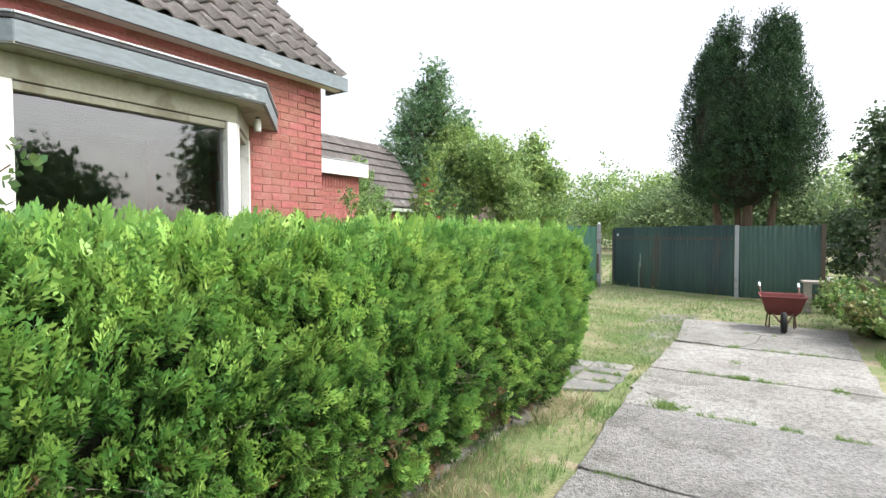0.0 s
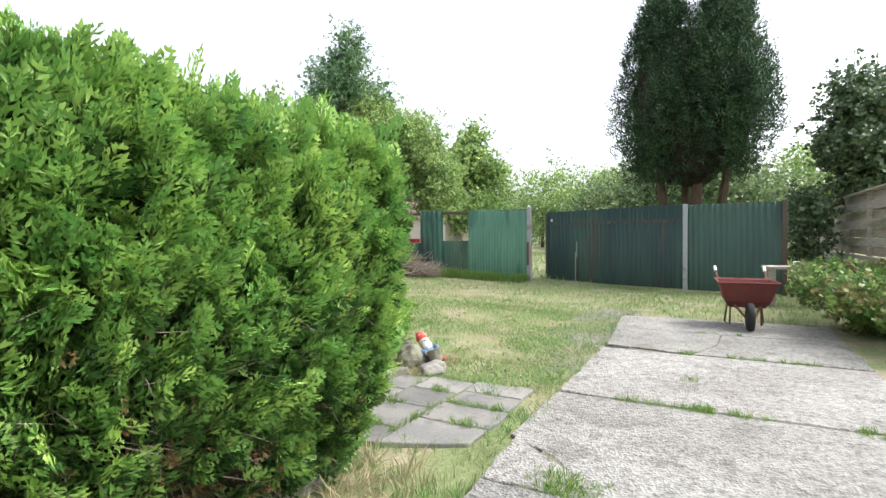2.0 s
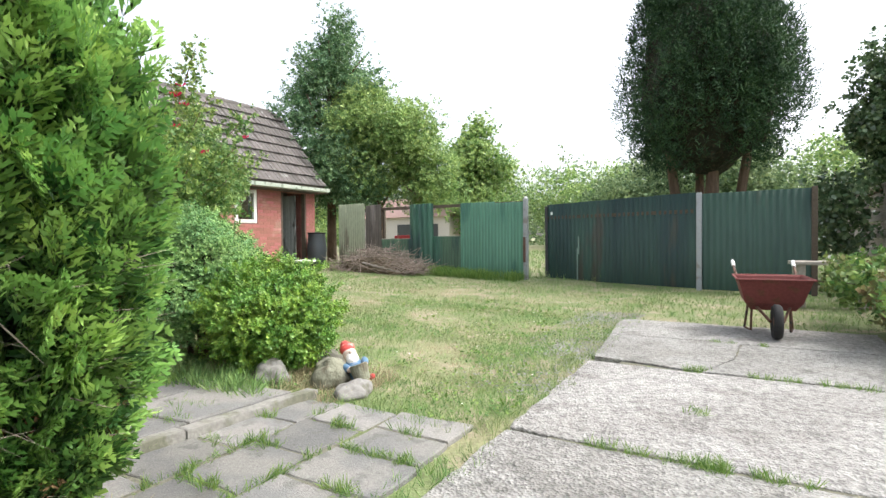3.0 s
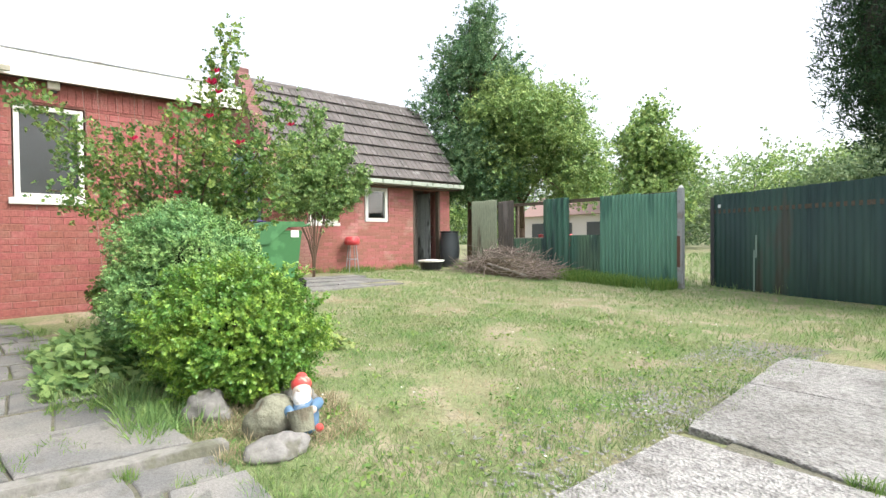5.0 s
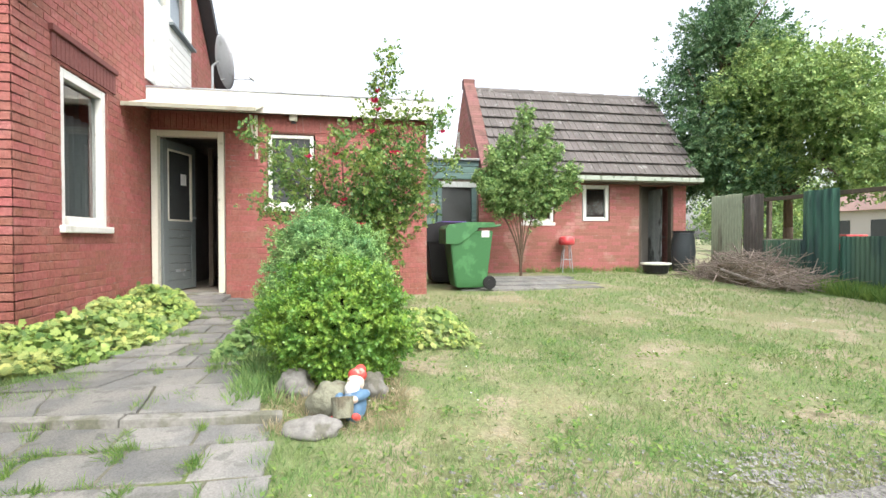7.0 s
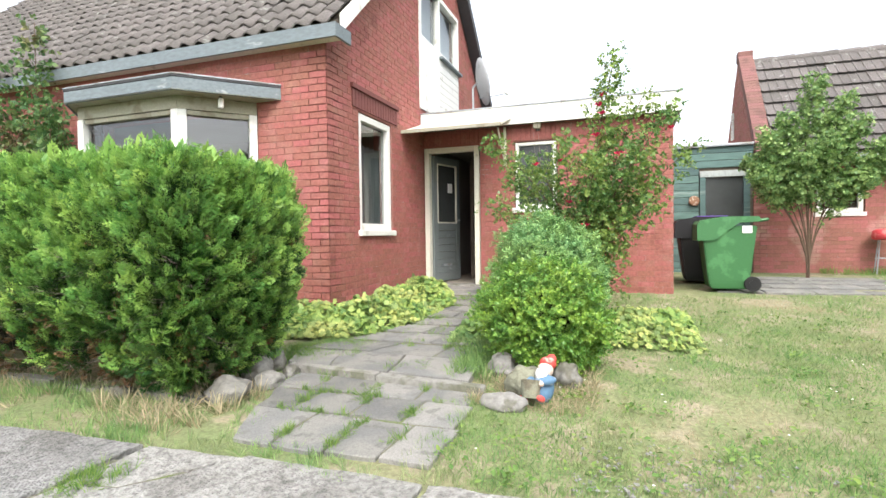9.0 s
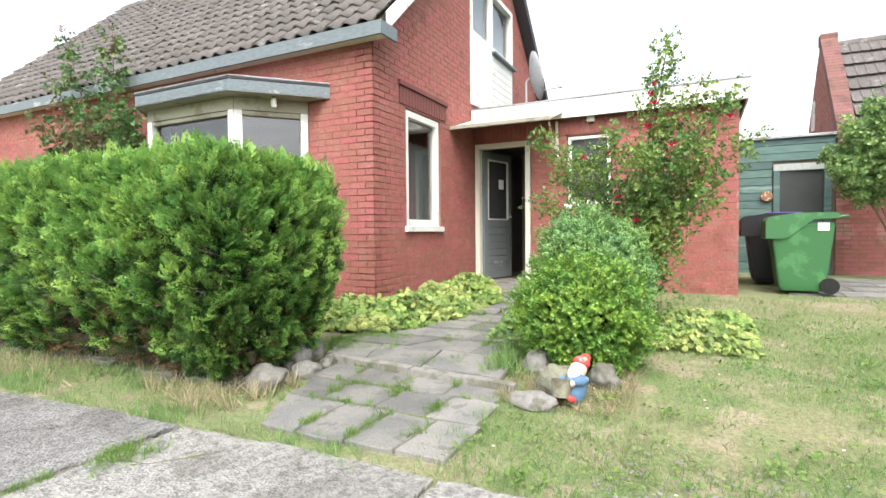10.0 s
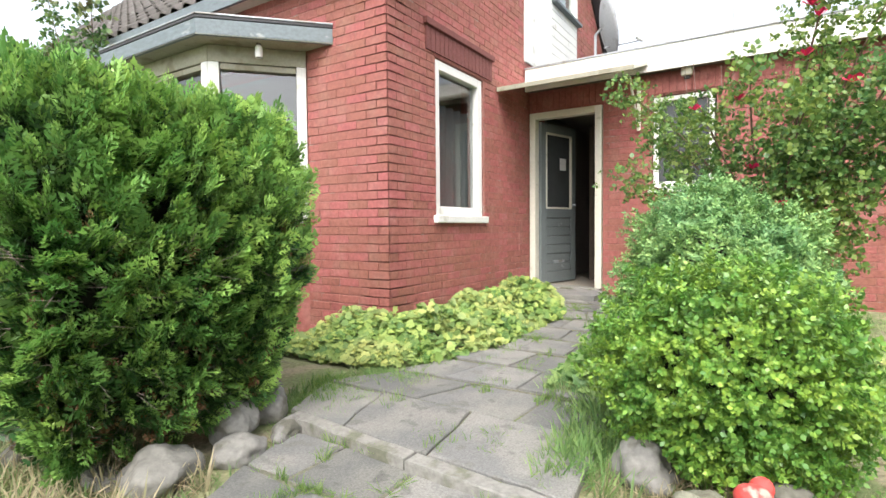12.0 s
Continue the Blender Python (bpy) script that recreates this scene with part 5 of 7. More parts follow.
# ---- hedge ----
def hedge_surface(n, Y0=-0.6):
    """Points on the clipped hedge with outward directions: rounded in plan and at the top, undercut at the foot, lumpy."""
    X0, X1, Y1, Z0, Z1, R = -2.33, -1.17, 4.68, 0.12, 1.54, 0.24
    run = Y1 - R - Y0
    arc = R * math.pi / 2
    wide = X1 - X0 - 2 * R
    lengths = np.array([run, arc, wide, arc, run * 0.25])
    wall = lengths.sum() * (Z1 - Z0) * 1.25
    top = (Y1 - Y0) * (X1 - X0)
    is_top = RNG.random(n) < top / (wall + top)
    seg = RNG.choice(5, size=n, p=lengths / lengths.sum())
    a, b = RNG.random(n), RNG.random(n)
    x, y, ox, oy = np.zeros(n), np.zeros(n), np.zeros(n), np.zeros(n)
    for k in range(5):
        m = seg == k
        if k == 0:
            x[m], y[m], ox[m] = X1, Y0 + a[m] * run, 1
        elif k == 1:
            ox[m], oy[m] = np.cos(a[m] * math.pi / 2), np.sin(a[m] * math.pi / 2)
            x[m], y[m] = X1 - R + R * ox[m], Y1 - R + R * oy[m]
        elif k == 2:
            x[m], y[m], oy[m] = X0 + R + a[m] * wide, Y1, 1
        elif k == 3:
            ox[m], oy[m] = -np.cos(a[m] * math.pi / 2), np.sin(a[m] * math.pi / 2)
            x[m], y[m] = X0 + R + R * ox[m], Y1 - R + R * oy[m]
        else:
            x[m], y[m], ox[m] = X0, Y0 + (0.75 + 0.25 * a[m]) * run, -1
    z = Z0 + b * (Z1 - Z0)
    p = np.stack((x, y, z), 1)
    o = np.stack((ox, oy, np.full(n, 0.25)), 1)
    p[is_top] = np.stack((X0 + a[is_top] * (X1 - X0), Y0 + b[is_top] * (Y1 - Y0), np.full(is_top.sum(), Z1)), 1)
    o[is_top] = (0, 0, 1)
    h = np.clip((p[:, 2] - Z0) / (Z1 - Z0), 0, 1)
    h[is_top] = 1
    bulge = 0.13 * np.sin(np.clip(h * 1.1, 0, 1) * math.pi * 0.85) - 0.20 * (1 - h) ** 2.5 - 0.12 * np.clip((h - 0.8) / 0.2, 0, 1) ** 2
    column = np.abs(np.sin((p[:, 1] + p[:, 0]) * math.pi / 0.52 + 0.5 * np.sin(p[:, 1] * 2.3) + 0.35 * lumps(p, 1.3, 2.0))) ** 0.7 - 0.6
    lump = lumps(p, 1.7, 5.0) * 0.07 + lumps(p, 4.5, 9.0) * 0.05 + lumps(p, 9.0, 3.0) * 0.03 + column * 0.11 * (1.05 - 0.7 * h)
    side = ~is_top
    p[side] += o[side] * np.array((1, 1, 0)) * (bulge + lump)[side, None]
    p[is_top, 2] += lump[is_top] * 0.35
    edge = np.maximum(np.abs(p[:, 0] + 1.77) / 0.55 - 0.6, (p[:, 1] - Y1 + 0.3) / 0.3 * 0.6)
    p[is_top, 2] -= 0.12 * np.clip(edge[is_top], 0, 1) ** 2
    return p, o, np.where(is_top, 1, 0), h


hedge = thing("hedge", -1.77, 0.5, 0.0, "clipped bright green conifer hedge, brown and thin low down", "hedge")
HOFF = np.array((1.77, -0.5, 0.0))
# branch ends on the clipped face, each with a few flat sprays fanned along it
c, co, cw, ch = hedge_surface(9000)
keep = RNG.random(len(c)) < np.clip(0.22 + 1.8 * ch + lumps(c, 2.6, 21.0) * 0.9 + lumps(c, 6.0, 33.0) * 0.8 + 0.7 * np.clip(c[:, 1] - 3.9, 0, 0.8), 0.05, 1.0)
c, co, cw, ch = c[keep], co[keep], cw[keep], ch[keep]
lean = np.stack((lumps(c, 3.0, 41.0), lumps(c, 3.0, 51.0), lumps(c, 3.0, 61.0)), 1)
up = np.where(cw == 1, 0.9, 0.25 + 0.75 * ch ** 1.5)
branch = co * 0.85 + lean * 0.6 + RNG.normal(size=c.shape) * 0.22 + np.array((0, 0, 1.0)) * up[:, None]
branch /= np.linalg.norm(branch, axis=1, keepdims=True)
reach = 0.09 + 0.07 * RNG.random(len(c))
start = c - co * (0.03 + 0.15 * RNG.random(len(c)) ** 1.7)[:, None] - branch * 0.07
flat = np.cross(branch, RNG.normal(size=c.shape) * 0.55 + np.array((0, 0, 0.35)) + co * 0.6)
flat /= np.linalg.norm(flat, axis=1, keepdims=True)
P, D, N, S, Y = [], [], [], [], []
for k in range(6):
    t = (k + 0.5) / 6
    side = np.where(RNG.random(len(c)) < 0.5, -1.0, 1.0) if k == 5 else (1.0 if k % 2 else -1.0) * np.ones(len(c))
    d = branch * (0.75 + 0.5 * t) + flat * (side * (0.85 - 0.7 * t))[:, None] + RNG.normal(size=c.shape) * 0.18
    P.append(start + branch * (reach * t)[:, None])
    D.append(d)
    N.append(np.cross(branch, flat) + RNG.normal(size=c.shape) * 0.25)
    S.append((0.072 + 0.055 * RNG.random(len(c))) * (1.1 - 0.25 * t))
    # outer and higher sprays take the bright colour: young growth plus painted light
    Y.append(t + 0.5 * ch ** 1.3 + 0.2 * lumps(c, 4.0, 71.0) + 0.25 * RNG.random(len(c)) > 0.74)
P, D, N, S, Y = (np.concatenate(a) for a in (P, D, N, S, Y))
turned = frames_from(P + HOFF, D, S, 0.0, 0.0, N)
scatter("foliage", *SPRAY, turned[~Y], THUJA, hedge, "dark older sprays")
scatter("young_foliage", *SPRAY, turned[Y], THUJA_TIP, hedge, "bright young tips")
bp, bo, bw, bh = hedge_surface(5200, -3.2)
keep = bp[:, 1] < -0.4
bp, bo = bp[keep], bo[keep]
scatter("foliage", *SPRAY, frames_from(bp + HOFF, bo + RNG.normal(size=bp.shape) * 0.4, 0.12 + 0.06 * RNG.random(len(bp)), 0, 1.2), THUJA, hedge)
# a few long shoots standing above the top
tp, to, tw, th = hedge_surface(9000)
tp = tp[tw == 1][:1500]
td = RNG.normal(size=tp.shape) * 0.25 + np.array((0, 0, 1.0))
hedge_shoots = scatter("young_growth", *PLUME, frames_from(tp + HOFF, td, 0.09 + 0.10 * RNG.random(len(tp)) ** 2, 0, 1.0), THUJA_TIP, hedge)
dp, do, dw, dh = hedge_surface(7000)
keep = (dh < 0.72) & (dw != 1) & (RNG.random(len(dp)) < np.clip(0.8 - 0.95 * dh + 0.6 * lumps(dp, 3.0, 14.0), 0, 1))
dp, do = dp[keep], do[keep]
scatter("dead_growth", *SPRAY, frames_from(dp - do * 0.08 + HOFF, do * 0.6 + RNG.normal(size=dp.shape) * 0.6, 0.05 + 0.04 * RNG.random(len(dp)), 0.2, 1.5), DEADSPRAY, hedge, "brown dead sprays")
# added solid core, coloured dark as the shade between the hedge's sprays
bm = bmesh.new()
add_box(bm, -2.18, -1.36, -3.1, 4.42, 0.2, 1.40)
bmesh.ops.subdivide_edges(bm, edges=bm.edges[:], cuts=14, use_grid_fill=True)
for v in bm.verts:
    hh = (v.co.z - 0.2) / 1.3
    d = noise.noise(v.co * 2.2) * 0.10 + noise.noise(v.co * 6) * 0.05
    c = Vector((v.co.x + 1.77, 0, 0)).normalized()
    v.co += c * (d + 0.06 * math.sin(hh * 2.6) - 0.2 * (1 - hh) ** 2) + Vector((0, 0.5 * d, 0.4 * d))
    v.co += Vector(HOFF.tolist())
part("core", bm, SHADE_CORE, hedge, "near-black brown core painted as the shade inside the hedge")
for i in range(26):
    y = -3 + 7.1 * i / 25
    part("stem", tube([(-0.1 + 0.2 * math.sin(i * 3), y - 0.5, -0.02), (0.05 * math.sin(i), y - 0.45, 0.25), (0.15 * math.sin(i * 2), y - 0.5 + 0.1 * math.sin(i * 5), 0.6)], 0.025, 0.015, 6), BARK, hedge)
tw_p, tw_o, tw_w, tw_h = hedge_surface(5000)
keep = (tw_h < 0.6) & (tw_w != 1)
tw_p, tw_o = tw_p[keep][:1600], tw_o[keep][:1600]
twig_v = [(-0.012, 0, 0), (0.012, 0, 0), (0, 0, 0.016), (0.1, 0.9, 0.1)]
twig_f = [(0, 1, 3), (1, 2, 3), (2, 0, 3)]
hedge_twigs = scatter("twig_growth", twig_v, twig_f, frames_from(tw_p - tw_o * 0.14 + HOFF, tw_o + RNG.normal(size=tw_p.shape) * 0.5, 0.18 + 0.1 * RNG.random(len(tw_p))), TWIG, hedge, "bare brown twigs")
hedge_shoots["kind"], hedge_twigs["kind"] = "stuff", "stuff"


# ---- shrubs and trees ----
def blob_points(n, centre, radii, seed, rough=0.22, freq=1.6, low=-0.6, shell=0.35):
    """Points in the outer shell of a lumpy ellipsoid, with outward directions."""
    d = RNG.normal(size=(int(n * 1.6), 3))
    d /= np.linalg.norm(d, axis=1, keepdims=True)
    d = d[d[:, 2] > low][:n]
    r = 1 + rough * lumps(d, freq, seed) + 0.5 * rough * lumps(d, freq * 2.7, seed + 4)
    r *= 1 - shell * RNG.random(len(d)) ** 1.8
    return np.array(centre) + d * r[:, None] * np.array(radii), d


def shrub(name, label, x, y, z, centre, radii, n, shape, size, leaf, seed, category="bush", rough=0.2, freq=1.7, lift=0.3, low=-0.7, core=0.72, stems=5, spin=1.0, wild=0.5, tufts=0.0):
    ob = thing(name, x, y, z, label, category)
    p, d = blob_points(n, centre, radii, seed, rough, freq, low)
    if tufts:
        # shoots in tufts: some stand out, hollows between them fall back
        p = np.array(centre) + (p - np.array(centre)) * (1 + tufts * lumps(d, 7.0, seed + 9) + 0.5 * tufts * lumps(d, 15.0, seed + 2))[:, None]
        p[:, 2] = np.maximum(p[:, 2], 0.03)
    dirs = d + RNG.normal(size=p.shape) * wild + np.array((0, 0, lift))
    scatter("foliage", *shape, frames_from(p, dirs, size * (0.7 + 0.6 * RNG.random(len(p))), 0, spin), leaf, ob)
    # added dark core that fills the bush with painted shade
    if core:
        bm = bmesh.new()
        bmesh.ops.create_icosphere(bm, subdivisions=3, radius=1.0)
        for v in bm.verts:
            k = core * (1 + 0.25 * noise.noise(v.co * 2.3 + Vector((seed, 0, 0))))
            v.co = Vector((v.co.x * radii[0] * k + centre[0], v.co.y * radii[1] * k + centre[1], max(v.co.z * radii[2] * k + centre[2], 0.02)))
        part("core", bm, SHADE_CORE, ob, "near-black core painted as the shade inside the bush")
    for i in range(stems):
        a = i * 2.4
        part("stem", tube([(0.06 * math.cos(a), 0.06 * math.sin(a), -0.03), (0.25 * radii[0] * math.cos(a), 0.25 * radii[1] * math.sin(a), centre[2] * 0.7),
                           (0.5 * radii[0] * math.cos(a), 0.5 * radii[1] * math.sin(a), centre[2] * 1.2)], 0.018, 0.008, 6), BARK, ob)
    return ob


gz = lambda x, y: float(ground_z(x, y))
shrub("box_bush", "rounded bright green box bush", -2.85, 6.54, gz(-2.9, 6), (0, 0, 0.36), (0.42, 0.43, 0.37), 8200, BOXTIP, 0.056, BOX, 2.0, low=-0.9, rough=0.18, tufts=0.40, core=0.66)
shrub("lavender_bush", "soft blue-green rounded bush behind the box", -3.62, 6.46, gz(-3.7, 6), (0, 0, 0.56), (0.50, 0.50, 0.56), 12500, LEAFY, 0.042, BLUEBUSH, 4.0, low=-0.8, rough=0.2, tufts=0.2, core=0.66, lift=0.6)


def cover_bed(name, label, x0, x1, yf, n, hgt, seed, size=0.085, leaf=COVER):
    """Low leafy ground cover: yf(x) gives its y range."""
    cx, cy = (x0 + x1) / 2, sum(yf((x0 + x1) / 2)) / 2
    ob = thing(name, cx, cy, gz(cx, cy), label, "plants")
    x = x0 + RNG.random(n) * (x1 - x0)
    t = RNG.random(n)
    lo, hi = np.array([yf(v) for v in x]).T
    y = lo + t * (hi - lo)
    edge = np.minimum(np.minimum(t, 1 - t) * 4, np.minimum((x - x0), (x1 - x)) / (x1 - x0) * 6)
    base = ground_z(x, y)
    z = base + np.clip(edge, 0.1, 1) ** 0.6 * hgt * (0.75 + 0.5 * lumps(np.stack((x, y, 0 * x), 1), 2.5, seed)) * (0.45 + 0.55 * RNG.random(n))
    p = np.stack((x, y, z), 1)
    d = RNG.normal(size=p.shape) * (0.9, 0.9, 0.3) + np.array((0.35, 0.3, -0.25))
    scatter("leaves", *LOBED, frames_from(p - np.array((cx, cy, gz(cx, cy))), d, size * (0.6 + 0.7 * RNG.random(n)), 0, 0.3, np.array((0.55, 0.45, 0.8))), leaf, ob)
    bm = bmesh.new()
    for k in range(24):
        i = RNG.integers(n)
        add_tube(bm, (x[i] - cx, y[i] - cy, -0.02), (x[i] - cx, y[i] - cy, z[i] - gz(cx, cy)), 0.004, 0.003, 5)
    part("stems", bm, TWIG, ob)["kind"] = "stuff"
    return ob


cover_bed("ground_cover", "low bed of yellow-green leafy ground cover by the wall", -6.2, -3.12, lambda x: (4.04 if x < -3.9 else 3.3, float(np.interp(-x, [3.1, 3.4, 4.1, 5.3, 6.2], [4.3, 4.74, 4.96, 5.0, 4.62]))), 10500, 0.33, 1.0, 0.056)
cover_bed("ground_cover", "patch of leafy ground cover beside the bushes", -5.2, -3.5, lambda x: (6.95, 7.75), 1500, 0.19, 6.0, 0.05)
cover_bed("ground_cover", "leafy ground cover between path and bushes", -4.6, -3.3, lambda x: (5.6, 6.3), 1700, 0.3, 9.0, 0.06, SHRUB)


def add_flower(bm, x, y, z, r):
    for k in range(9):
        a, rr = k * 2.4, r * (0.25 + 0.08 * k)
        c, s = math.cos(a), math.sin(a)
        q = [bm.verts.new(v) for v in ((x, y, z), (x + rr * c - 0.4 * rr * s, y + rr * s + 0.4 * rr * c, z + 0.5 * r), (x + 1.1 * rr * c, y + 1.1 * rr * s, z + 0.75 * r), (x + rr * c + 0.4 * rr * s, y + rr * s - 0.4 * rr * c, z + 0.5 * r))]
        bm.faces.new(q)


def rambler(name, label, x, y, z, canes, leaf, shape, size, per, seed, flowers=0, category="rose bush", low=0.18):
    """A loose bush of arching canes that carry leaves along them. canes: (dx, dy, height, bend)."""
    ob = thing(name, x, y, z, label, category)
    rs = np.random.default_rng(seed)
    pts, dirs, ends = [], [], []
    for dx, dy, hgt, bend in canes:
        path = []
        for t in np.linspace(0, 1, 8):
            path.append((dx * t ** 1.4 + 0.06 * math.sin(7 * t + dx), dy * t ** 1.4 + 0.06 * math.cos(5 * t + dy), hgt * (t - bend * t ** 3) / (1 - bend)))
        part("cane", tube(path, 0.013, 0.004, 6), BARK, ob)
        path = np.array(path)
        for k in range(int(per * hgt)):
            t = low + (1 - low) * rs.random() ** 0.8
            i = min(int(t * 7), 6)
            q = path[i] + (path[i + 1] - path[i]) * (t * 7 - i)
            off = rs.normal(size=3)
            off /= np.linalg.norm(off)
            r = (0.05 + 0.30 * rs.random() * (1.1 - t) ** 0.6)
            pts.append(q + off * r)
            dirs.append(off + np.array((0, 0, -0.1)))
        ends.append(path[-1])
        ends.append(path[5] + rs.normal(size=3) * 0.1)
    pts, dirs = np.array(pts), np.array(dirs)
    pts[:, 2] = np.maximum(pts[:, 2], 0.05)
    scatter("leaves", *shape, frames_from(pts, dirs, size * (0.6 + 0.8 * RNG.random(len(pts))), 0.15, 0.8), leaf, ob)
    if flowers:
        for k in range(flowers):
            e = pts[rs.integers(len(pts))] + np.array((0.06, 0.0, 0.05))
            bm = bmesh.new()
            add_flower(bm, e[0], e[1], e[2], 0.042 + 0.02 * rs.random())
            part("flower", bm, PETAL, ob)
    return ob


rambler("rose_bush", "tall loose rose bush with a few red blooms", -4.55, 6.75, gz(-4.5, 6.7),
        [(0.1, 0.25, 2.75, 0.0), (0.35, 0.1, 1.7, 0.12), (0.1, -0.5, 1.75, 0.2), (-0.3, -0.85, 1.6, 0.3), (0.3, 0.5, 1.8, 0.1), (-0.1, 0.6, 1.5, 0.25), (0.3, -0.2, 1.9, 0.1), (-0.2, 0.2, 2.1, 0.05), (0.2, -1.0, 1.25, 0.35), (0.1, 0.3, 1.6, 0.1), (0.15, 0.75, 2.2, 0.08), (-0.1, 0.5, 2.35, 0.05), (0.05, 0.95, 1.8, 0.15), (0.2, 0.65, 1.3, 0.2), (-0.5, -1.15, 2.05, 0.25)],
        ROSE, ROUND, 0.055, 175, 31, 17)
bm = bmesh.new()
for k in range(6):
    add_tube(bm, (0.1 * math.sin(k), -0.1 - 0.06 * k, 0.0), (0.15 * math.sin(k * 2), -0.1 - 0.1 * k, 2.3 + 0.3 * math.sin(k * 1.7)), 0.003, 0.0015, 5)
ob = thing("dry_stalks", -5.4, 6.6, gz(-5.4, 6.6), "thin bare stalks standing behind the roses", "stalks")
part("stalk", bm, TWIG, ob)
rambler("wall_shrub", "pale green bushy shrub on a bare stem against the outbuilding", -9.0, 9.95, gz(-9.0, 9.95),
        [(0.1, 0.1, 3.3, 0.0), (0.3, 0.6, 2.5, 0.1), (0.2, -0.6, 2.4, 0.1), (0.4, 0.2, 2.2, 0.15), (0.3, 1.0, 2.1, 0.25), (0.1, -0.8, 2.0, 0.2), (0.0, 0.5, 2.9, 0.05), (0.1, 1.1, 1.8, 0.3), (0.4, -0.1, 2.0, 0.2), (0.3, -0.75, 1.75, 0.3), (0.3, 0.75, 1.6, 0.3), (0.1, -0.3, 2.7, 0.05)],
        SHRUB, ROUND, 0.085, 170, 17, category="shrub", low=0.52)
rambler("climbing_shrub", "climbing shrub with reddish young shoots before the house", -3.5, -0.3, 0.05,
        [(0.0, -0.85, 4.0, 0.0), (0.0, 0.25, 3.8, 0.0), (0.0, 0.65, 2.6, 0.0), (0.05, 0.55, 2.4, 0.0), (0.1, 0.5, 2.1, 0.05), (0.1, 0.7, 2.2, 0.05), (0.0, 0.3, 2.7, 0.0), (0.0, -0.3, 2.7, 0.0), (0.1, -0.6, 2.5, 0.05), (0.0, -1.6, 2.85, 0.0), (0.05, -1.2, 2.6, 0.05), (0.55, 1.2, 1.9, 0.05), (0.0, 0.45, 2.9, 0.0), (0.0, -1.1, 3.3, 0.0)],
        REDLEAF, ROUND, 0.10, 60, 23, category="shrub")
rambler("bramble", "low bramble bush with reddish leaves beside the drive", 1.75, 10.2, 0.0,
        [(-0.8, -0.4, 0.55, 0.3), (-0.6, -1.2, 0.55, 0.3), (0.2, -1.0, 0.6, 0.3), (-0.7, 0.6, 0.6, 0.3), (0.2, 0.7, 0.65, 0.3), (-0.2, -2.0, 0.5, 0.3), (0.4, -1.8, 0.5, 0.3), (-0.5, 1.2, 0.6, 0.3), (-0.4, 0.1, 0.7, 0.2), (0.3, 0.1, 0.7, 0.2), (0, -1.5, 0.6, 0.3), (-0.5, -0.8, 0.6, 0.3)],
        BRAMBLE, ROUND, 0.085, 480, 41, category="bush")


def tree(name, label, x, y, z, crowns, leaf, shape, size, n, trunk_r, trunk_h, seed, category="tree", limbs=7, lift=0.2, wild=0.7):
    """A tapered trunk with limbs and a crown of many lumps of leaves. crowns: (dx, dy, z, rx, ry, rz)."""
    ob = thing(name, x, y, z, label, category)
    rs = np.random.default_rng(seed)
    top = (crowns[0][0] * 0.6, crowns[0][1] * 0.6, trunk_h)
    bm = tube([(0, 0, -0.1), (0.02, 0.01, trunk_h * 0.3), (top[0] * 0.5, top[1] * 0.5, trunk_h * 0.7), top], trunk_r, trunk_r * 0.5, 10)
    for i in range(limbs):
        c = crowns[i % len(crowns)]
        t = 0.45 + 0.5 * rs.random()
        a = (top[0] * t * t, top[1] * t * t, trunk_h * t)
        b = (c[0] + rs.normal() * c[3] * 0.35, c[1] + rs.normal() * c[4] * 0.35, c[2] + rs.normal() * c[5] * 0.3)
        m = tuple((p + q) / 2 + (0, 0, 0.15)[j] for j, (p, q) in enumerate(zip(a, b)))
        add_tube(bm, a, m, trunk_r * 0.42, trunk_r * 0.25, 7)
        add_tube(bm, m, b, trunk_r * 0.25, trunk_r * 0.08, 7)
    part("trunk", bm, BARK, ob, smooth=True)
    vol = np.array([c[3] * c[4] * c[5] for c in crowns]) ** 0.75
    P, D = [], []
    for c, share in zip(crowns, vol / vol.sum()):
        subs = max(7, int(30 * share * len(crowns) ** 0.5))
        for s in range(subs):
            d = rs.normal(size=3)
            d /= np.linalg.norm(d)
            cc = np.array(c[:3]) + d * np.array(c[3:]) * (0.45 + 0.5 * rs.random())
            rr = np.array(c[3:]) * (0.2 + 0.28 * rs.random()) * np.array((1.15, 1.15, 0.55))
            p, dd = blob_points(max(30, int(n * share / subs)), cc, rr, seed + s, 0.3, 1.8, -0.9, 0.6)
            P.append(p)
            D.append(dd)
    P, D = np.concatenate(P), np.concatenate(D)
    P = P + RNG.normal(size=P.shape) * size * 1.3
    dirs = D + RNG.normal(size=P.shape) * wild + np.array((0, 0, lift))
    scatter("crown", *shape, frames_from(P, dirs, size * (0.6 + 0.8 * RNG.random(len(P))), 0, 1.0), leaf, ob)
    return ob


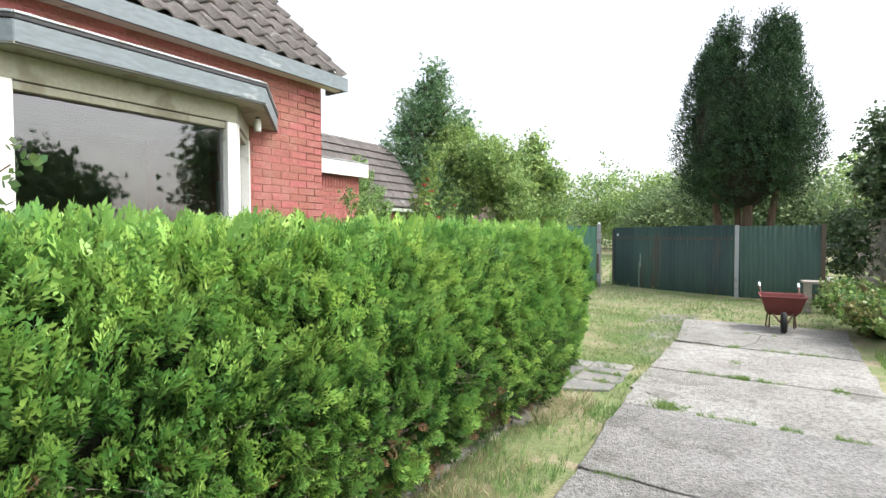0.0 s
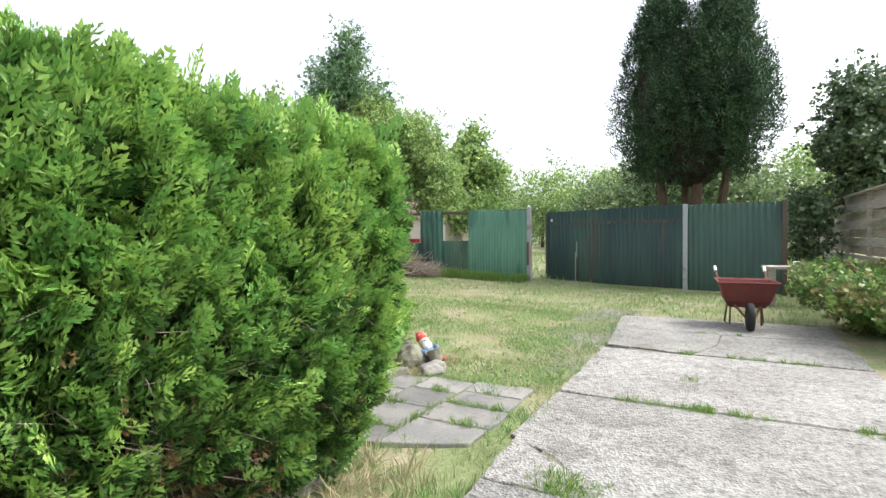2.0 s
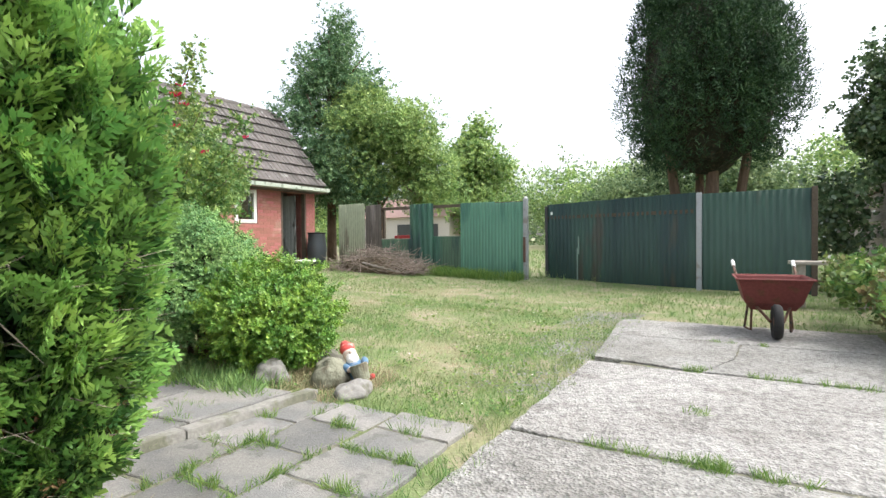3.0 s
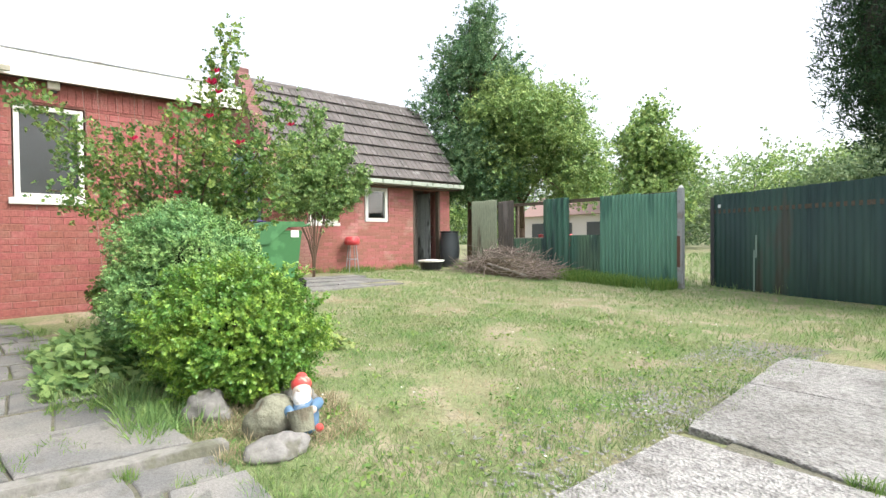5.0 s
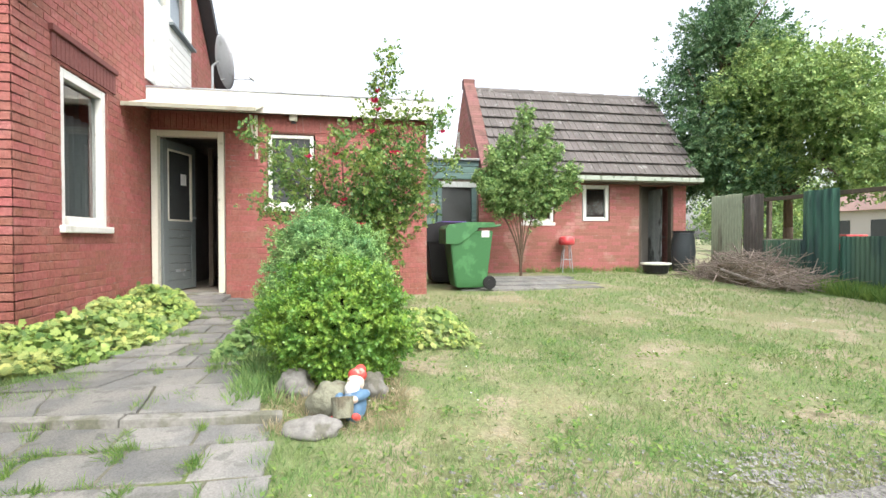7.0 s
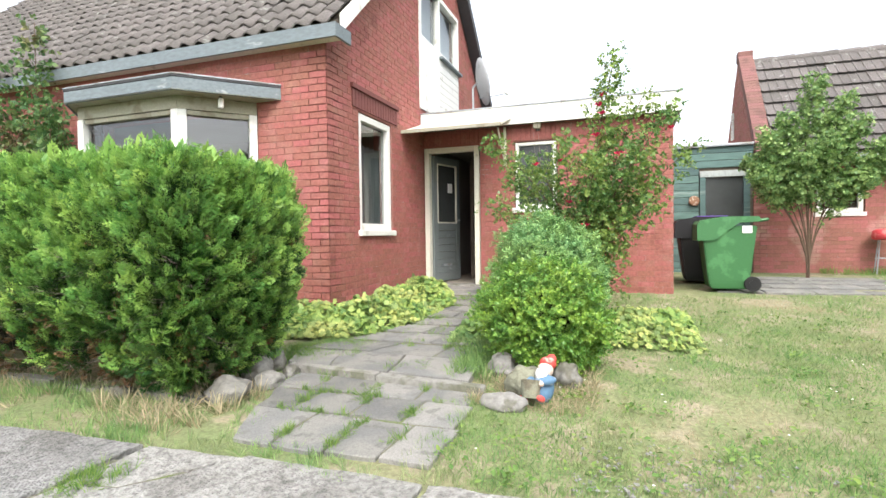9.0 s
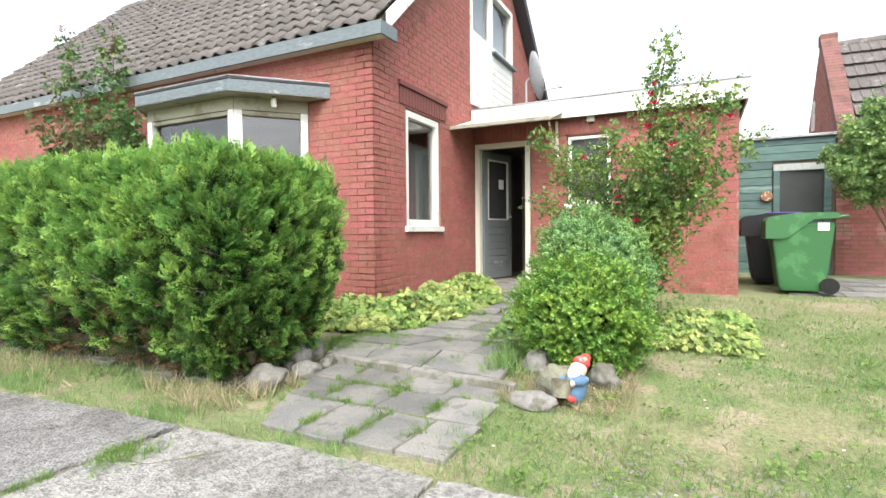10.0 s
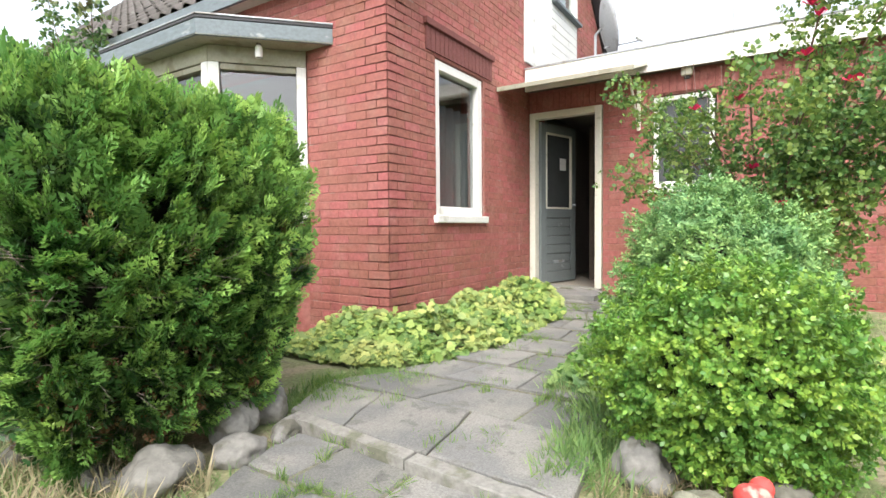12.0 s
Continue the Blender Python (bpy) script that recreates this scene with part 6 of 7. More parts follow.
tree("dark_tree", "tall dark green tree with a pointed crown behind the fence", -11.1, 16.2, 0.2,
     [(0, 0, 3.6, 1.7, 1.7, 1.5), (0.2, 0, 5.2, 1.5, 1.5, 1.2), (0.3, -0.1, 6.4, 1.0, 1.0, 0.9), (0.35, -0.1, 7.4, 0.42, 0.42, 0.6), (-0.6, -0.4, 2.6, 1.5, 1.2, 0.9), (0.8, -0.2, 2.2, 1.2, 1.2, 0.9)], TREEDARK, LEAFY, 0.15, 16000, 0.16, 6.0, 3)
tree("yellow_green_tree", "broad yellow-green leafy tree behind the fence", -9.75, 16.9, 0.2,
     [(0, 0, 4.4, 1.5, 1.4, 0.9), (-0.9, 0.2, 3.9, 1.2, 1.2, 0.9), (1.1, 0.0, 3.9, 1.2, 1.1, 0.8), (1.7, 0.1, 2.9, 1.0, 1.0, 0.8), (0.3, -0.4, 2.9, 1.2, 0.9, 0.7), (-0.4, -0.1, 5.0, 0.7, 0.7, 0.5), (1.6, 0, 2.0, 0.9, 0.8, 0.6)], TREELIGHT, LEAFY, 0.15, 15000, 0.12, 3.6, 5)
tree("mid_tree", "green tree with layered branches in the field", -12.6, 29.5, 0.0,
     [(0, 0, 5.6, 1.2, 1.2, 1.1), (0.7, 0, 4.7, 1.5, 1.4, 0.7), (-0.8, 0, 4.2, 1.4, 1.3, 0.8), (0.3, 0, 6.7, 0.6, 0.6, 0.7), (0.2, 0, 2.8, 2.0, 1.8, 1.2)], TREELIGHT, ROUND, 0.24, 5000, 0.16, 5.0, 9)

conifer = thing("conifer", -0.52, 16.05, 0.0, "large dense dark green columnar conifer with twin tops", "conifer")
for dx, dy, r in ((-0.45, 0.0, 0.14), (0.1, -0.15, 0.17), (0.5, 0.1, 0.13), (-0.1, 0.3, 0.12)):
    part("trunk", tube([(dx, dy, -0.1), (dx * 1.1, dy, 1.2), (dx * 1.5, dy * 1.4, 2.6), (dx * 1.6, dy * 1.5, 4.5)], r, r * 0.5, 9), BARK, conifer)
P, D = [], []
rs = np.random.default_rng(77)
for k in range(230):
    t = rs.random() ** 0.85
    zc = 2.45 + 4.1 * t
    a = rs.random() * 2 * math.pi
    prof = 1.96 * (1 - 0.05 * t) * min(1.0, 0.55 + 2.2 * t) * (1 - max(0, t - 0.35) ** 1.3 * 1.27)
    side = -0.42 if math.cos(a) < 0 else 0.5
    cx = side * max(0, t - 0.5) * 1.5 + prof * 0.82 * math.cos(a)
    cc = (cx, prof * 0.82 * math.sin(a), zc + (0.15 if side > 0 else 0.0))
    p, d = blob_points(78, cc, (0.30, 0.30, 0.66), k * 1.3, 0.25, 1.8, -0.9, 0.5)
    P.append(p)
    D.append(d)
for cx, zc in ((-0.45, 6.5), (0.75, 6.4), (-0.3, 6.0), (0.5, 6.0), (-0.4, 7.0), (0.85, 6.8)):
    p, d = blob_points(380, (cx, 0, zc), (0.34, 0.34, 0.5), cx * 5, 0.3, 1.8, -0.9, 0.5)
    P.append(p)
    D.append(d)
P, D = np.concatenate(P), np.concatenate(D)
scatter("foliage", *NEEDLE, frames_from(P, D * 0.6 + RNG.normal(size=P.shape) * 0.35 + np.array((0, 0, 0.9)), 0.12 + 0.10 * RNG.random(len(P)), 0, 1.0), CONIFER, conifer)
# added dark core: painted shade behind the conifer's needles
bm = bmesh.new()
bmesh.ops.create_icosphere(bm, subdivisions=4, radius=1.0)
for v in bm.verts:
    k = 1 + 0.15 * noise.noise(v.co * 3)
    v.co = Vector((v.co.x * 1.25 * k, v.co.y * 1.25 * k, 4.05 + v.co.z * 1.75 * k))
part("core", bm, SHADE_CORE, conifer, "near-black brown core painted as the shade inside the conifer")

tree("glossy_tree", "dark glossy-leaved tree overhanging the board fence", 3.2, 16.4, 0.0,
     [(0, 0, 3.1, 1.3, 1.2, 1.0), (-0.7, -0.4, 2.6, 0.9, 0.9, 0.6), (0.6, 0.3, 3.3, 1.0, 1.0, 0.9), (-0.4, -0.2, 4.1, 0.6, 0.6, 0.6), (-1.3, -0.5, 1.5, 0.5, 0.5, 0.9), (1.7, 0.5, 3.6, 1.2, 1.2, 1.0)], GLOSSY, ROUND, 0.14, 9000, 0.1, 2.6, 13)

far = [(-4.5, 34, 5.2, 2.4), (-7.5, 40, 6.0, 3.0), (-1.8, 31, 5.6, 2.6), (-3.2, 38, 7.0, 2.8), (0.5, 30, 5.0, 2.5), (3.5, 34, 6.0, 3.0), (-16, 38, 6.5, 3.0), (-13, 44, 7.0, 3.2), (-20, 34, 6.0, 3.0), (-25, 30, 6.0, 3.0), (7.5, 30, 6.0, 3.0), (-10.0, 46, 5.0, 3.0), (-5.5, 30, 3.6, 1.8)]
for i, (x, y, hgt, r) in enumerate(far):
    tree("field_tree", ["grey-green leafy tree across the field", "pale green leafy tree across the field"][i % 2], x, y, 0.0,
         [(0, 0, hgt * 0.6, r, r, hgt * 0.28), (0.2, 0, hgt * 0.85, r * 0.55, r * 0.6, hgt * 0.16), (-r * 0.4, 0, hgt * 0.4, r * 0.8, r * 0.8, hgt * 0.25), (r * 0.5, 0, hgt * 0.35, r * 0.8, r * 0.8, hgt * 0.25)],
         FARLEAF if i % 2 == 0 else TREELIGHT, TRIO, 0.24, 4200, 0.15, hgt * 0.6, 100 + i, limbs=4)
wx = RNG.uniform(-60, 50, 17000)
wood = scatter("far_woods", *TRIO, frames_from(np.stack((wx, RNG.uniform(50, 62, len(wx)), RNG.random(len(wx)) ** 1.2 * (6.0 + 1.6 * np.sin(wx * 0.3) + 1.3 * np.sin(wx * 0.83 + 1) + 0.6 * np.sin(wx * 2.1))), 1), RNG.normal(size=(len(wx), 3)) + np.array((0, -0.5, 0.3)), 0.5), FARLEAF)
tagged(wood, "far hazy green woodland edge beyond the field", "woods", kind="stuff")

# trees seen only in the glass, across the road behind the walker
for i, (x, y, hgt, r) in enumerate([(21, 19, 8, 3.0), (28, 12, 6, 3.0), (30, 2, 5.5, 3.0)]):
    tree("road_tree", "broad green roadside tree", x, y, 0.0, [(0, 0, hgt * 0.62, r, r, hgt * 0.3), (0.5, 0, hgt * 0.85, r * 0.6, r * 0.6, hgt * 0.16)], TREEDARK, ROUND, 0.4, 2200, 0.2, hgt * 0.6, 300 + i, limbs=4)

# ---- things in the yard ----
bin1 = thing("wheeled_bin", -7.2, 8.5, gz(-7.2, 8.5) + 0.02, "green plastic wheeled bin with a white sticker", "waste bin")


def bin_body(material, parent, lidmat, scale=1.0):
    bm = bmesh.new()
    rings = []
    for z, y0, y1, hx in ((0.02, -0.24, 0.22, 0.23), (0.12, -0.27, 0.24, 0.245), (0.86, -0.36, 0.32, 0.28), (0.9, -0.38, 0.33, 0.29)):
        rings.append([bm.verts.new((x, y, z)) for x, y in ((-hx, y0), (hx, y0), (hx, y1), (-hx, y1))])
    for a, b in zip(rings, rings[1:]):
        for i in range(4):
            bm.faces.new((a[i], a[(i + 1) % 4], b[(i + 1) % 4], b[i]))
    bm.faces.new(rings[0][::-1])
    bm.faces.new(rings[-1])
    bmesh.ops.bevel(bm, geom=bm.edges[:], offset=0.018, segments=2, affect="EDGES")
    part("body", bm, material, parent)
    # lid with a deep front skirt and a handle bar behind
    lid = part("lid", prism([(-0.42, 0.70), (-0.42, 0.93), (-0.38, 0.985), (-0.1, 1.03), (0.34, 1.03), (0.36, 0.99), (0.36, 0.955), (0.1, 0.945), (-0.2, 0.70)], -0.3, 0.3, "x"), lidmat, parent)
    part("handle", tube([(-0.26, 0.36, 0.97), (-0.26, 0.45, 0.985), (0.26, 0.45, 0.985), (0.26, 0.36, 0.97)], 0.018), lidmat, lid)
    for s in (-1, 1):
        w = part("wheel", lathe([(0.03, -0.025), (0.1, -0.025), (0.105, -0.01), (0.105, 0.01), (0.1, 0.025), (0.03, 0.025)], 20), RUBBER, parent)
        w.matrix_basis = pose(s * 0.27, 0.27, 0.1, 0, 90, 0)
        part("hub", lathe([(0.02, -0.03), (0.05, -0.03), (0.05, 0.03), (0.02, 0.03)], 12), BLACK, w)
    part("axle", tube([(-0.27, 0.27, 0.1), (0.27, 0.27, 0.1)], 0.012), GALV, parent)


bin_body(BINGREEN, bin1, BINGREEN)
part("sticker", box(0.279, 0.2835, 0.14, 0.26, 0.8, 0.9), LABEL, bin1, "white paper sticker").matrix_basis = pose(0.006, 0, 0)
bin2 = thing("wheeled_bin", -8.05, 8.28, gz(-8, 8.3) + 0.02, "black plastic wheeled bin with a purple lid", "waste bin")
bin_body(BLACK, bin2, BLACK)
part("lid_panel", box(-0.26, 0.26, -0.1, 0.33, 1.03, 1.045, bevel=0.005), PURPLE, bin2, "purple lid panel")

stool = thing("stool", -9.9, 11.38, gz(-9.9, 11.2), "red plastic stool seat on thin metal legs", "stool")
part("seat", lathe([(0.13, 0.6), (0.17, 0.62), (0.175, 0.68), (0.16, 0.76), (0.1, 0.79)], 20), REDSEAT, stool, smooth=True)
for k in range(4):
    a = k * math.pi / 2 + 0.6
    part("leg", tube([(0.09 * math.cos(a), 0.09 * math.sin(a), 0.62), (0.16 * math.cos(a), 0.16 * math.sin(a), 0)], 0.011), GALV, stool)
part("footrest", tube([(0.12 * math.cos(t), 0.12 * math.sin(t), 0.28) for t in np.linspace(0, 2 * math.pi, 13)], 0.007), GALV, stool)

tub = thing("tub", -9.2, 13.1, gz(-9.2, 13), "dark round tub with a white lid", "tub")
part("body", lathe([(0.2, 0), (0.24, 0.02), (0.27, 0.16), (0.27, 0.19)], 20), BLACK, tub)
part("lid", lathe([(0.29, 0.19), (0.31, 0.2), (0.31, 0.23), (0.1, 0.245)], 20), WHITE, tub)
barrel = thing("rain_barrel", -9.75, 14.15, gz(-9.3, 14), "dark grey plastic rain barrel", "barrel")
part("body", lathe([(0.2, 0), (0.23, 0.02), (0.25, 0.3), (0.26, 0.45), (0.25, 0.6), (0.22, 0.85), (0.23, 0.88)], 24), mat("dark_grey_plastic", (0.05, 0.06, 0.065), 0.5, grain=0.1), barrel, smooth=True)
part("cap", lathe([(0.23, 0.88), (0.24, 0.89), (0.24, 0.92), (0.05, 0.93)], 20), BLACK, barrel)

pile = thing("branch_pile", -7.3, 13.7, gz(-6.9, 13.2), "heap of dry pruned branches and twigs", "branch pile")
rs = np.random.default_rng(55)
bm = bmesh.new()
for k in range(900):
    u = rs.uniform(-1.3, 1.3)
    hgt = 0.55 * max(0, 1 - (u / 1.35) ** 2)
    c = Vector((u, rs.normal() * 0.33, 0.04 + hgt * rs.random()))
    d = Vector((rs.normal(), rs.normal() * 0.6, rs.normal() * (0.22 if k % 3 else 0.6))).normalized() * rs.uniform(0.12, 0.42)
    a, b = c - d, c + d
    a.z, b.z = max(a.z, 0.0), max(b.z, 0.0)
    r = rs.uniform(0.002, 0.009)
    add_tube(bm, a, b, r, r * 0.6, 5, False)
part("brushwood", bm, TWIG, pile)["kind"] = "stuff"
bm = bmesh.new()
add_tube(bm, (-0.2, -0.4, 0.25), (0.9, -0.45, 0.05), 0.025, 0.02, 8)
part("stake", bm, OLDWOOD, pile)
bm = bmesh.new()
bmesh.ops.create_icosphere(bm, subdivisions=3, radius=1.0)
for v in bm.verts:
    k = 1 + 0.3 * noise.noise(v.co * 3)
    v.co = Vector((v.co.x * 1.05 * k, v.co.y * 0.4 * k, max(-0.02, v.co.z * 0.38 * k)))
part("litter", bm, mat("dry_litter", (0.12, 0.095, 0.06), 1.0, grain=0.4, bump=1.0, bump_scale=30), pile)

# wheelbarrow
wb = thing("wheelbarrow", 0.27, 10.0, 0.03, "old rust-red steel wheelbarrow standing on its legs", "wheelbarrow")
bm = bmesh.new()
rings = []
for z, y0, y1, hx in ((0.27, -0.2, 0.2, 0.22), (0.36, -0.28, 0.27, 0.28), (0.62, -0.42, 0.36, 0.35), (0.635, -0.44, 0.38, 0.37)):
    rings.append([bm.verts.new((x, y, z)) for x, y in ((-hx, y0), (hx, y0), (hx, y1), (-hx, y1))])
for a, b in zip(rings, rings[1:]):
    for i in range(4):
        bm.faces.new((a[i], a[(i + 1) % 4], b[(i + 1) % 4], b[i]))
bm.faces.new(rings[0][::-1])
tray = part("tray", bm, RUSTRED, wb)
md = tray.modifiers.new("thick", "SOLIDIFY")
md.thickness = 0.008
bv = tray.modifiers.new("round", "BEVEL")
bv.width = 0.03
bv.segments = 3
bv.limit_method = "ANGLE"
part("rim", tube([(-0.37, -0.44, 0.635), (0.37, -0.44, 0.635), (0.37, 0.38, 0.635), (-0.37, 0.38, 0.635), (-0.37, -0.44, 0.635)], 0.011), RUSTRED, wb)
for s in (-1, 1):
    fr = part("frame", tube([(s * 0.06, -0.55, 0.19), (s * 0.17, -0.2, 0.32), (s * 0.22, 0.2, 0.36), (s * 0.33, 0.6, 0.66), (s * 0.34, 0.85, 0.76)], 0.016), RUST, wb)
    part("grip", tube([(s * 0.335, 0.76, 0.725), (s * 0.342, 0.9, 0.785)], 0.022), LABEL, fr, "white plastic grip")
    part("leg", tube([(s * 0.21, 0.15, 0.36), (s * 0.25, 0.22, 0.0), (s * 0.2, 0.0, 0.0), (s * 0.19, -0.02, 0.33)], 0.013), RUST, wb)
w = part("wheel", lathe([(0.1, -0.03), (0.17, -0.045), (0.19, -0.02), (0.19, 0.02), (0.17, 0.045), (0.1, 0.03)], 24), RUBBER, wb, smooth=True)
w.matrix_basis = pose(0, -0.55, 0.19, 0, 90, 0)
wb.matrix_basis = pose(0.4, 9.98, 0.025, 0, 0, 4) @ Matrix.Scale(0.85, 4)
part("rim_disc", lathe([(0.02, -0.035), (0.1, -0.02), (0.1, 0.02), (0.02, 0.035)], 18), RUST, w)

bench = thing("garden_bench", 1.18, 12.5, 0.0, "weathered grey plank bench with block legs", "bench", turn=8)
for k in range(3):
    part("plank", box(-0.45, 0.45, -0.2 + 0.135 * k, -0.2 + 0.135 * k + 0.128, 0.58, 0.625, bevel=0.006), OLDWOOD, bench)
for s in (-1, 1):
    part("leg", box(s * 0.36 - 0.045, s * 0.36 + 0.045, -0.16, 0.16, 0.0, 0.58, bevel=0.008), OLDWOOD, bench)
part("stretcher", box(-0.32, 0.32, -0.02, 0.02, 0.3, 0.36, bevel=0.005), DARKWOOD, bench)
pot = thing("small_pot", 1.18, 12.5, 0.625, "small white pot on the bench", "pot")
part("pot_body", lathe([(0.03, 0), (0.04, 0.02), (0.05, 0.07), (0.045, 0.075)], 14), LABEL, pot)


# ---- boulders and the garden gnome ----
def boulder(x, y, z, rx, ry, rz, seed, material=ROCK, label="rounded grey boulder", name="boulder"):
    bm = bmesh.new()
    bmesh.ops.create_icosphere(bm, subdivisions=4, radius=1.0)
    for v in bm.verts:
        k = 1 + 0.34 * noise.noise(v.co * 1.2 + Vector((seed, 0, 0))) + 0.12 * noise.noise(v.co * 3 + Vector((0, seed, 0))) + 0.03 * noise.noise(v.co * 9)
        v.co = Vector((v.co.x * rx * k, v.co.y * ry * k, v.co.z * rz * k))
    ob = part(name, bm, material, smooth=True)
    ob.matrix_basis = pose(x, y, z, 0, 0, seed * 40)
    return tagged(ob, label, "boulder", "boulders along the path")


for i, (x, y, z, rx, ry, rz) in enumerate([(-1.62, 4.62, 0.03, 0.17, 0.14, 0.11), (-2.04, 4.50, 0.08, 0.125, 0.11, 0.115), (-2.29, 4.47, 0.09, 0.095, 0.095, 0.115), (-1.93, 4.70, 0.02, 0.12, 0.09, 0.075), (-2.2, 4.70, 0.03, 0.12, 0.06, 0.05), (-1.42, 3.9, 0.02, 0.1, 0.08, 0.05)]):
    boulder(x, y, z, rx, ry, rz, i + 1.0, label="rounded grey boulder beside the hedge")
for i, (x, y, z, rx, ry, rz) in enumerate([(-1.98, 6.42, 0.02, 0.14, 0.10, 0.065), (-2.24, 6.50, 0.07, 0.13, 0.13, 0.12), (-2.58, 6.28, 0.07, 0.12, 0.12, 0.12), (-2.47, 6.74, 0.07, 0.11, 0.1, 0.11)]):
    boulder(x, y, z, rx, ry, rz, i + 11.0, STONEGREEN if i == 1 else ROCK, "mossy pale boulder under the box bush")


def gnome():
    bm = bmesh.new()
    slots = [HATRED, BEARD, COATBLUE, STONEGREEN, SKIN]

    def blob(cx, cy, cz, rx, ry, rz, slot, m=None):
        r = bmesh.ops.create_uvsphere(bm, u_segments=16, v_segments=10, radius=1.0)
        for v in r["verts"]:
            v.co = Vector((v.co.x * rx, v.co.y * ry, v.co.z * rz))
        mm = pose(cx, cy, cz) @ (m or Matrix())
        bmesh.ops.transform(bm, matrix=mm, verts=r["verts"])
        for f in {f for v in r["verts"] for f in v.link_faces}:
            f.material_index = slot
            f.smooth = True

    blob(0, 0, 0.13, 0.085, 0.08, 0.12, 2)
    blob(0.0, 0, 0.27, 0.06, 0.058, 0.065, 4)
    blob(0.04, 0, 0.225, 0.042, 0.052, 0.06, 1)
    blob(-0.015, 0, 0.325, 0.066, 0.064, 0.05, 0)
    blob(-0.045, 0, 0.365, 0.04, 0.04, 0.045, 0, pose(0, 0, 0, 0, -35, 0))
    blob(0.062, 0, 0.275, 0.018, 0.018, 0.018, 4)
    for s in (-1, 1):
        blob(0.05, s * 0.085, 0.17, 0.07, 0.03, 0.035, 2, pose(0, 0, 0, 0, 25, -s * 20))
        blob(0.10, s * 0.06, 0.135, 0.028, 0.028, 0.024, 4)
        blob(0.10, s * 0.085, 0.025, 0.04, 0.024, 0.024, 0)
    r = bmesh.ops.create_cone(bm, segments=20, radius1=0.062, radius2=0.074, depth=0.13, cap_ends=True)
    bmesh.ops.transform(bm, matrix=pose(0.13, 0, 0.085, 0, 10, 0), verts=r["verts"])
    for f in {f for v in r["verts"] for f in v.link_faces}:
        f.material_index = 3
    me = bpy.data.meshes.new("garden_gnome")
    bm.to_mesh(me)
    bm.free()
    for s in slots:
        me.materials.append(s)
    ob = new("garden_gnome", me)
    ob.matrix_basis = pose(-2.08, 6.62, -0.01, 0, 0, -38) @ pose(0, 0, 0, 14, -26, 0) @ Matrix.Scale(0.84, 4)
    tagged(ob, "small weathered clay garden gnome with red hat and bucket", "garden gnome")


gnome()

# planter tray beside the ground cover, seen near the wall
planter = thing("planter", -5.5, 6.3, gz(-5.5, 6.3), "low white plastic planter with leafy plants", "planter")
part("trough", prism([(-0.1, 0), (0.1, 0), (0.13, 0.2), (-0.13, 0.2)], -0.15, 0.15, "y"), LABEL, planter)
p, d = blob_points(160, (0, 0, 0.3), (0.18, 0.2, 0.17), 8.0)
scatter("foliage", *ROUND, frames_from(p, d, 0.09), BRAMBLE, planter)

# far beyond the gaps in the fence
fh = thing("far_house", -16.5, 30.0, 0.0, "low pale far house with a red-brown roof", "house")
part("wall", box(-3, 3, -2, 2, 0, 2.2), FARWALL, fh)
part("roof", prism([(-2.3, 2.2), (2.3, 2.2), (0, 3.4)], -3.1, 3.1, "x"), FARROOF, fh)
for k in range(3):
    part("window", box(-2.2 + 1.8 * k, -1.3 + 1.8 * k, -2.02, -1.99, 0.9, 1.8), FROST, fh)
trolley = thing("red_crate", -9.2, 17.8, 0.0, "red metal crate on a cart behind the fence", "cart")
part("crate", box(-0.4, 0.4, -0.3, 0.3, 0.75, 1.1, bevel=0.02), REDSEAT, trolley)
part("base", box(-0.45, 0.45, -0.35, 0.35, 0.2, 0.75, bevel=0.02), LEAD, trolley)
for s in (-1, 1):
    part("wheel", lathe([(0.04, -0.04), (0.2, -0.04), (0.2, 0.04), (0.04, 0.04)], 16), RUBBER, trolley).matrix_basis = pose(s * 0.4, -0.36, 0.2, 90, 0, 0)


# ---- grass ----
def in_path(x, y):
    low = (x > -2.34) & (x < -1.0) & (y > np.interp(-x, [0.9, 1.27, 1.68, 2.3], [5.24, 5.02, 4.88, 4.68])) & (y < 6.26)
    lo, hi = path_sides(x)
    high = (x <= -2.34) & (x > -6.7) & (y > lo) & (y < hi)
    return low | high


def grass_patch(name, label, n, x0, x1, y0, y1, test, size, material, lean=0.25, shape=FINE):
    x, y = RNG.uniform(x0, x1, n), RNG.uniform(y0, y1, n)
    keep = test(x, y)
    x, y = x[keep], y[keep]
    z = ground_z(x, y) - 0.02
    p = np.stack((x, y, z), 1)
    d = RNG.normal(size=p.shape) * lean + np.array((0, 0, 1.0))
    ob = scatter(name, *shape, frames_from(p, d, size * (0.6 + 0.8 * RNG.random(len(p))), 0, 2.0), material)
    return tagged(ob, label, "grass", kind="stuff")


def thin(x, y, scale, seed, cut):
    return lumps(np.stack((x, y, 0 * x), 1), scale, seed) + RNG.normal(size=len(x)) * 0.25 > cut


def lawn_test(x, y):
    ok = ~in_path(x, y) & ~((x < -6.6) & (y < 8.2)) & ~((x < -6.9) & (y < 10.8)) & ~((x < -10.15)) & ~((x > -1.0 + 0.06 * np.sin(y * 5)) & (y < 10.5))
    return ok & ~((y < 4.6) & (x < -1.45)) & ~((x > -1.3) & (y < 4.7))


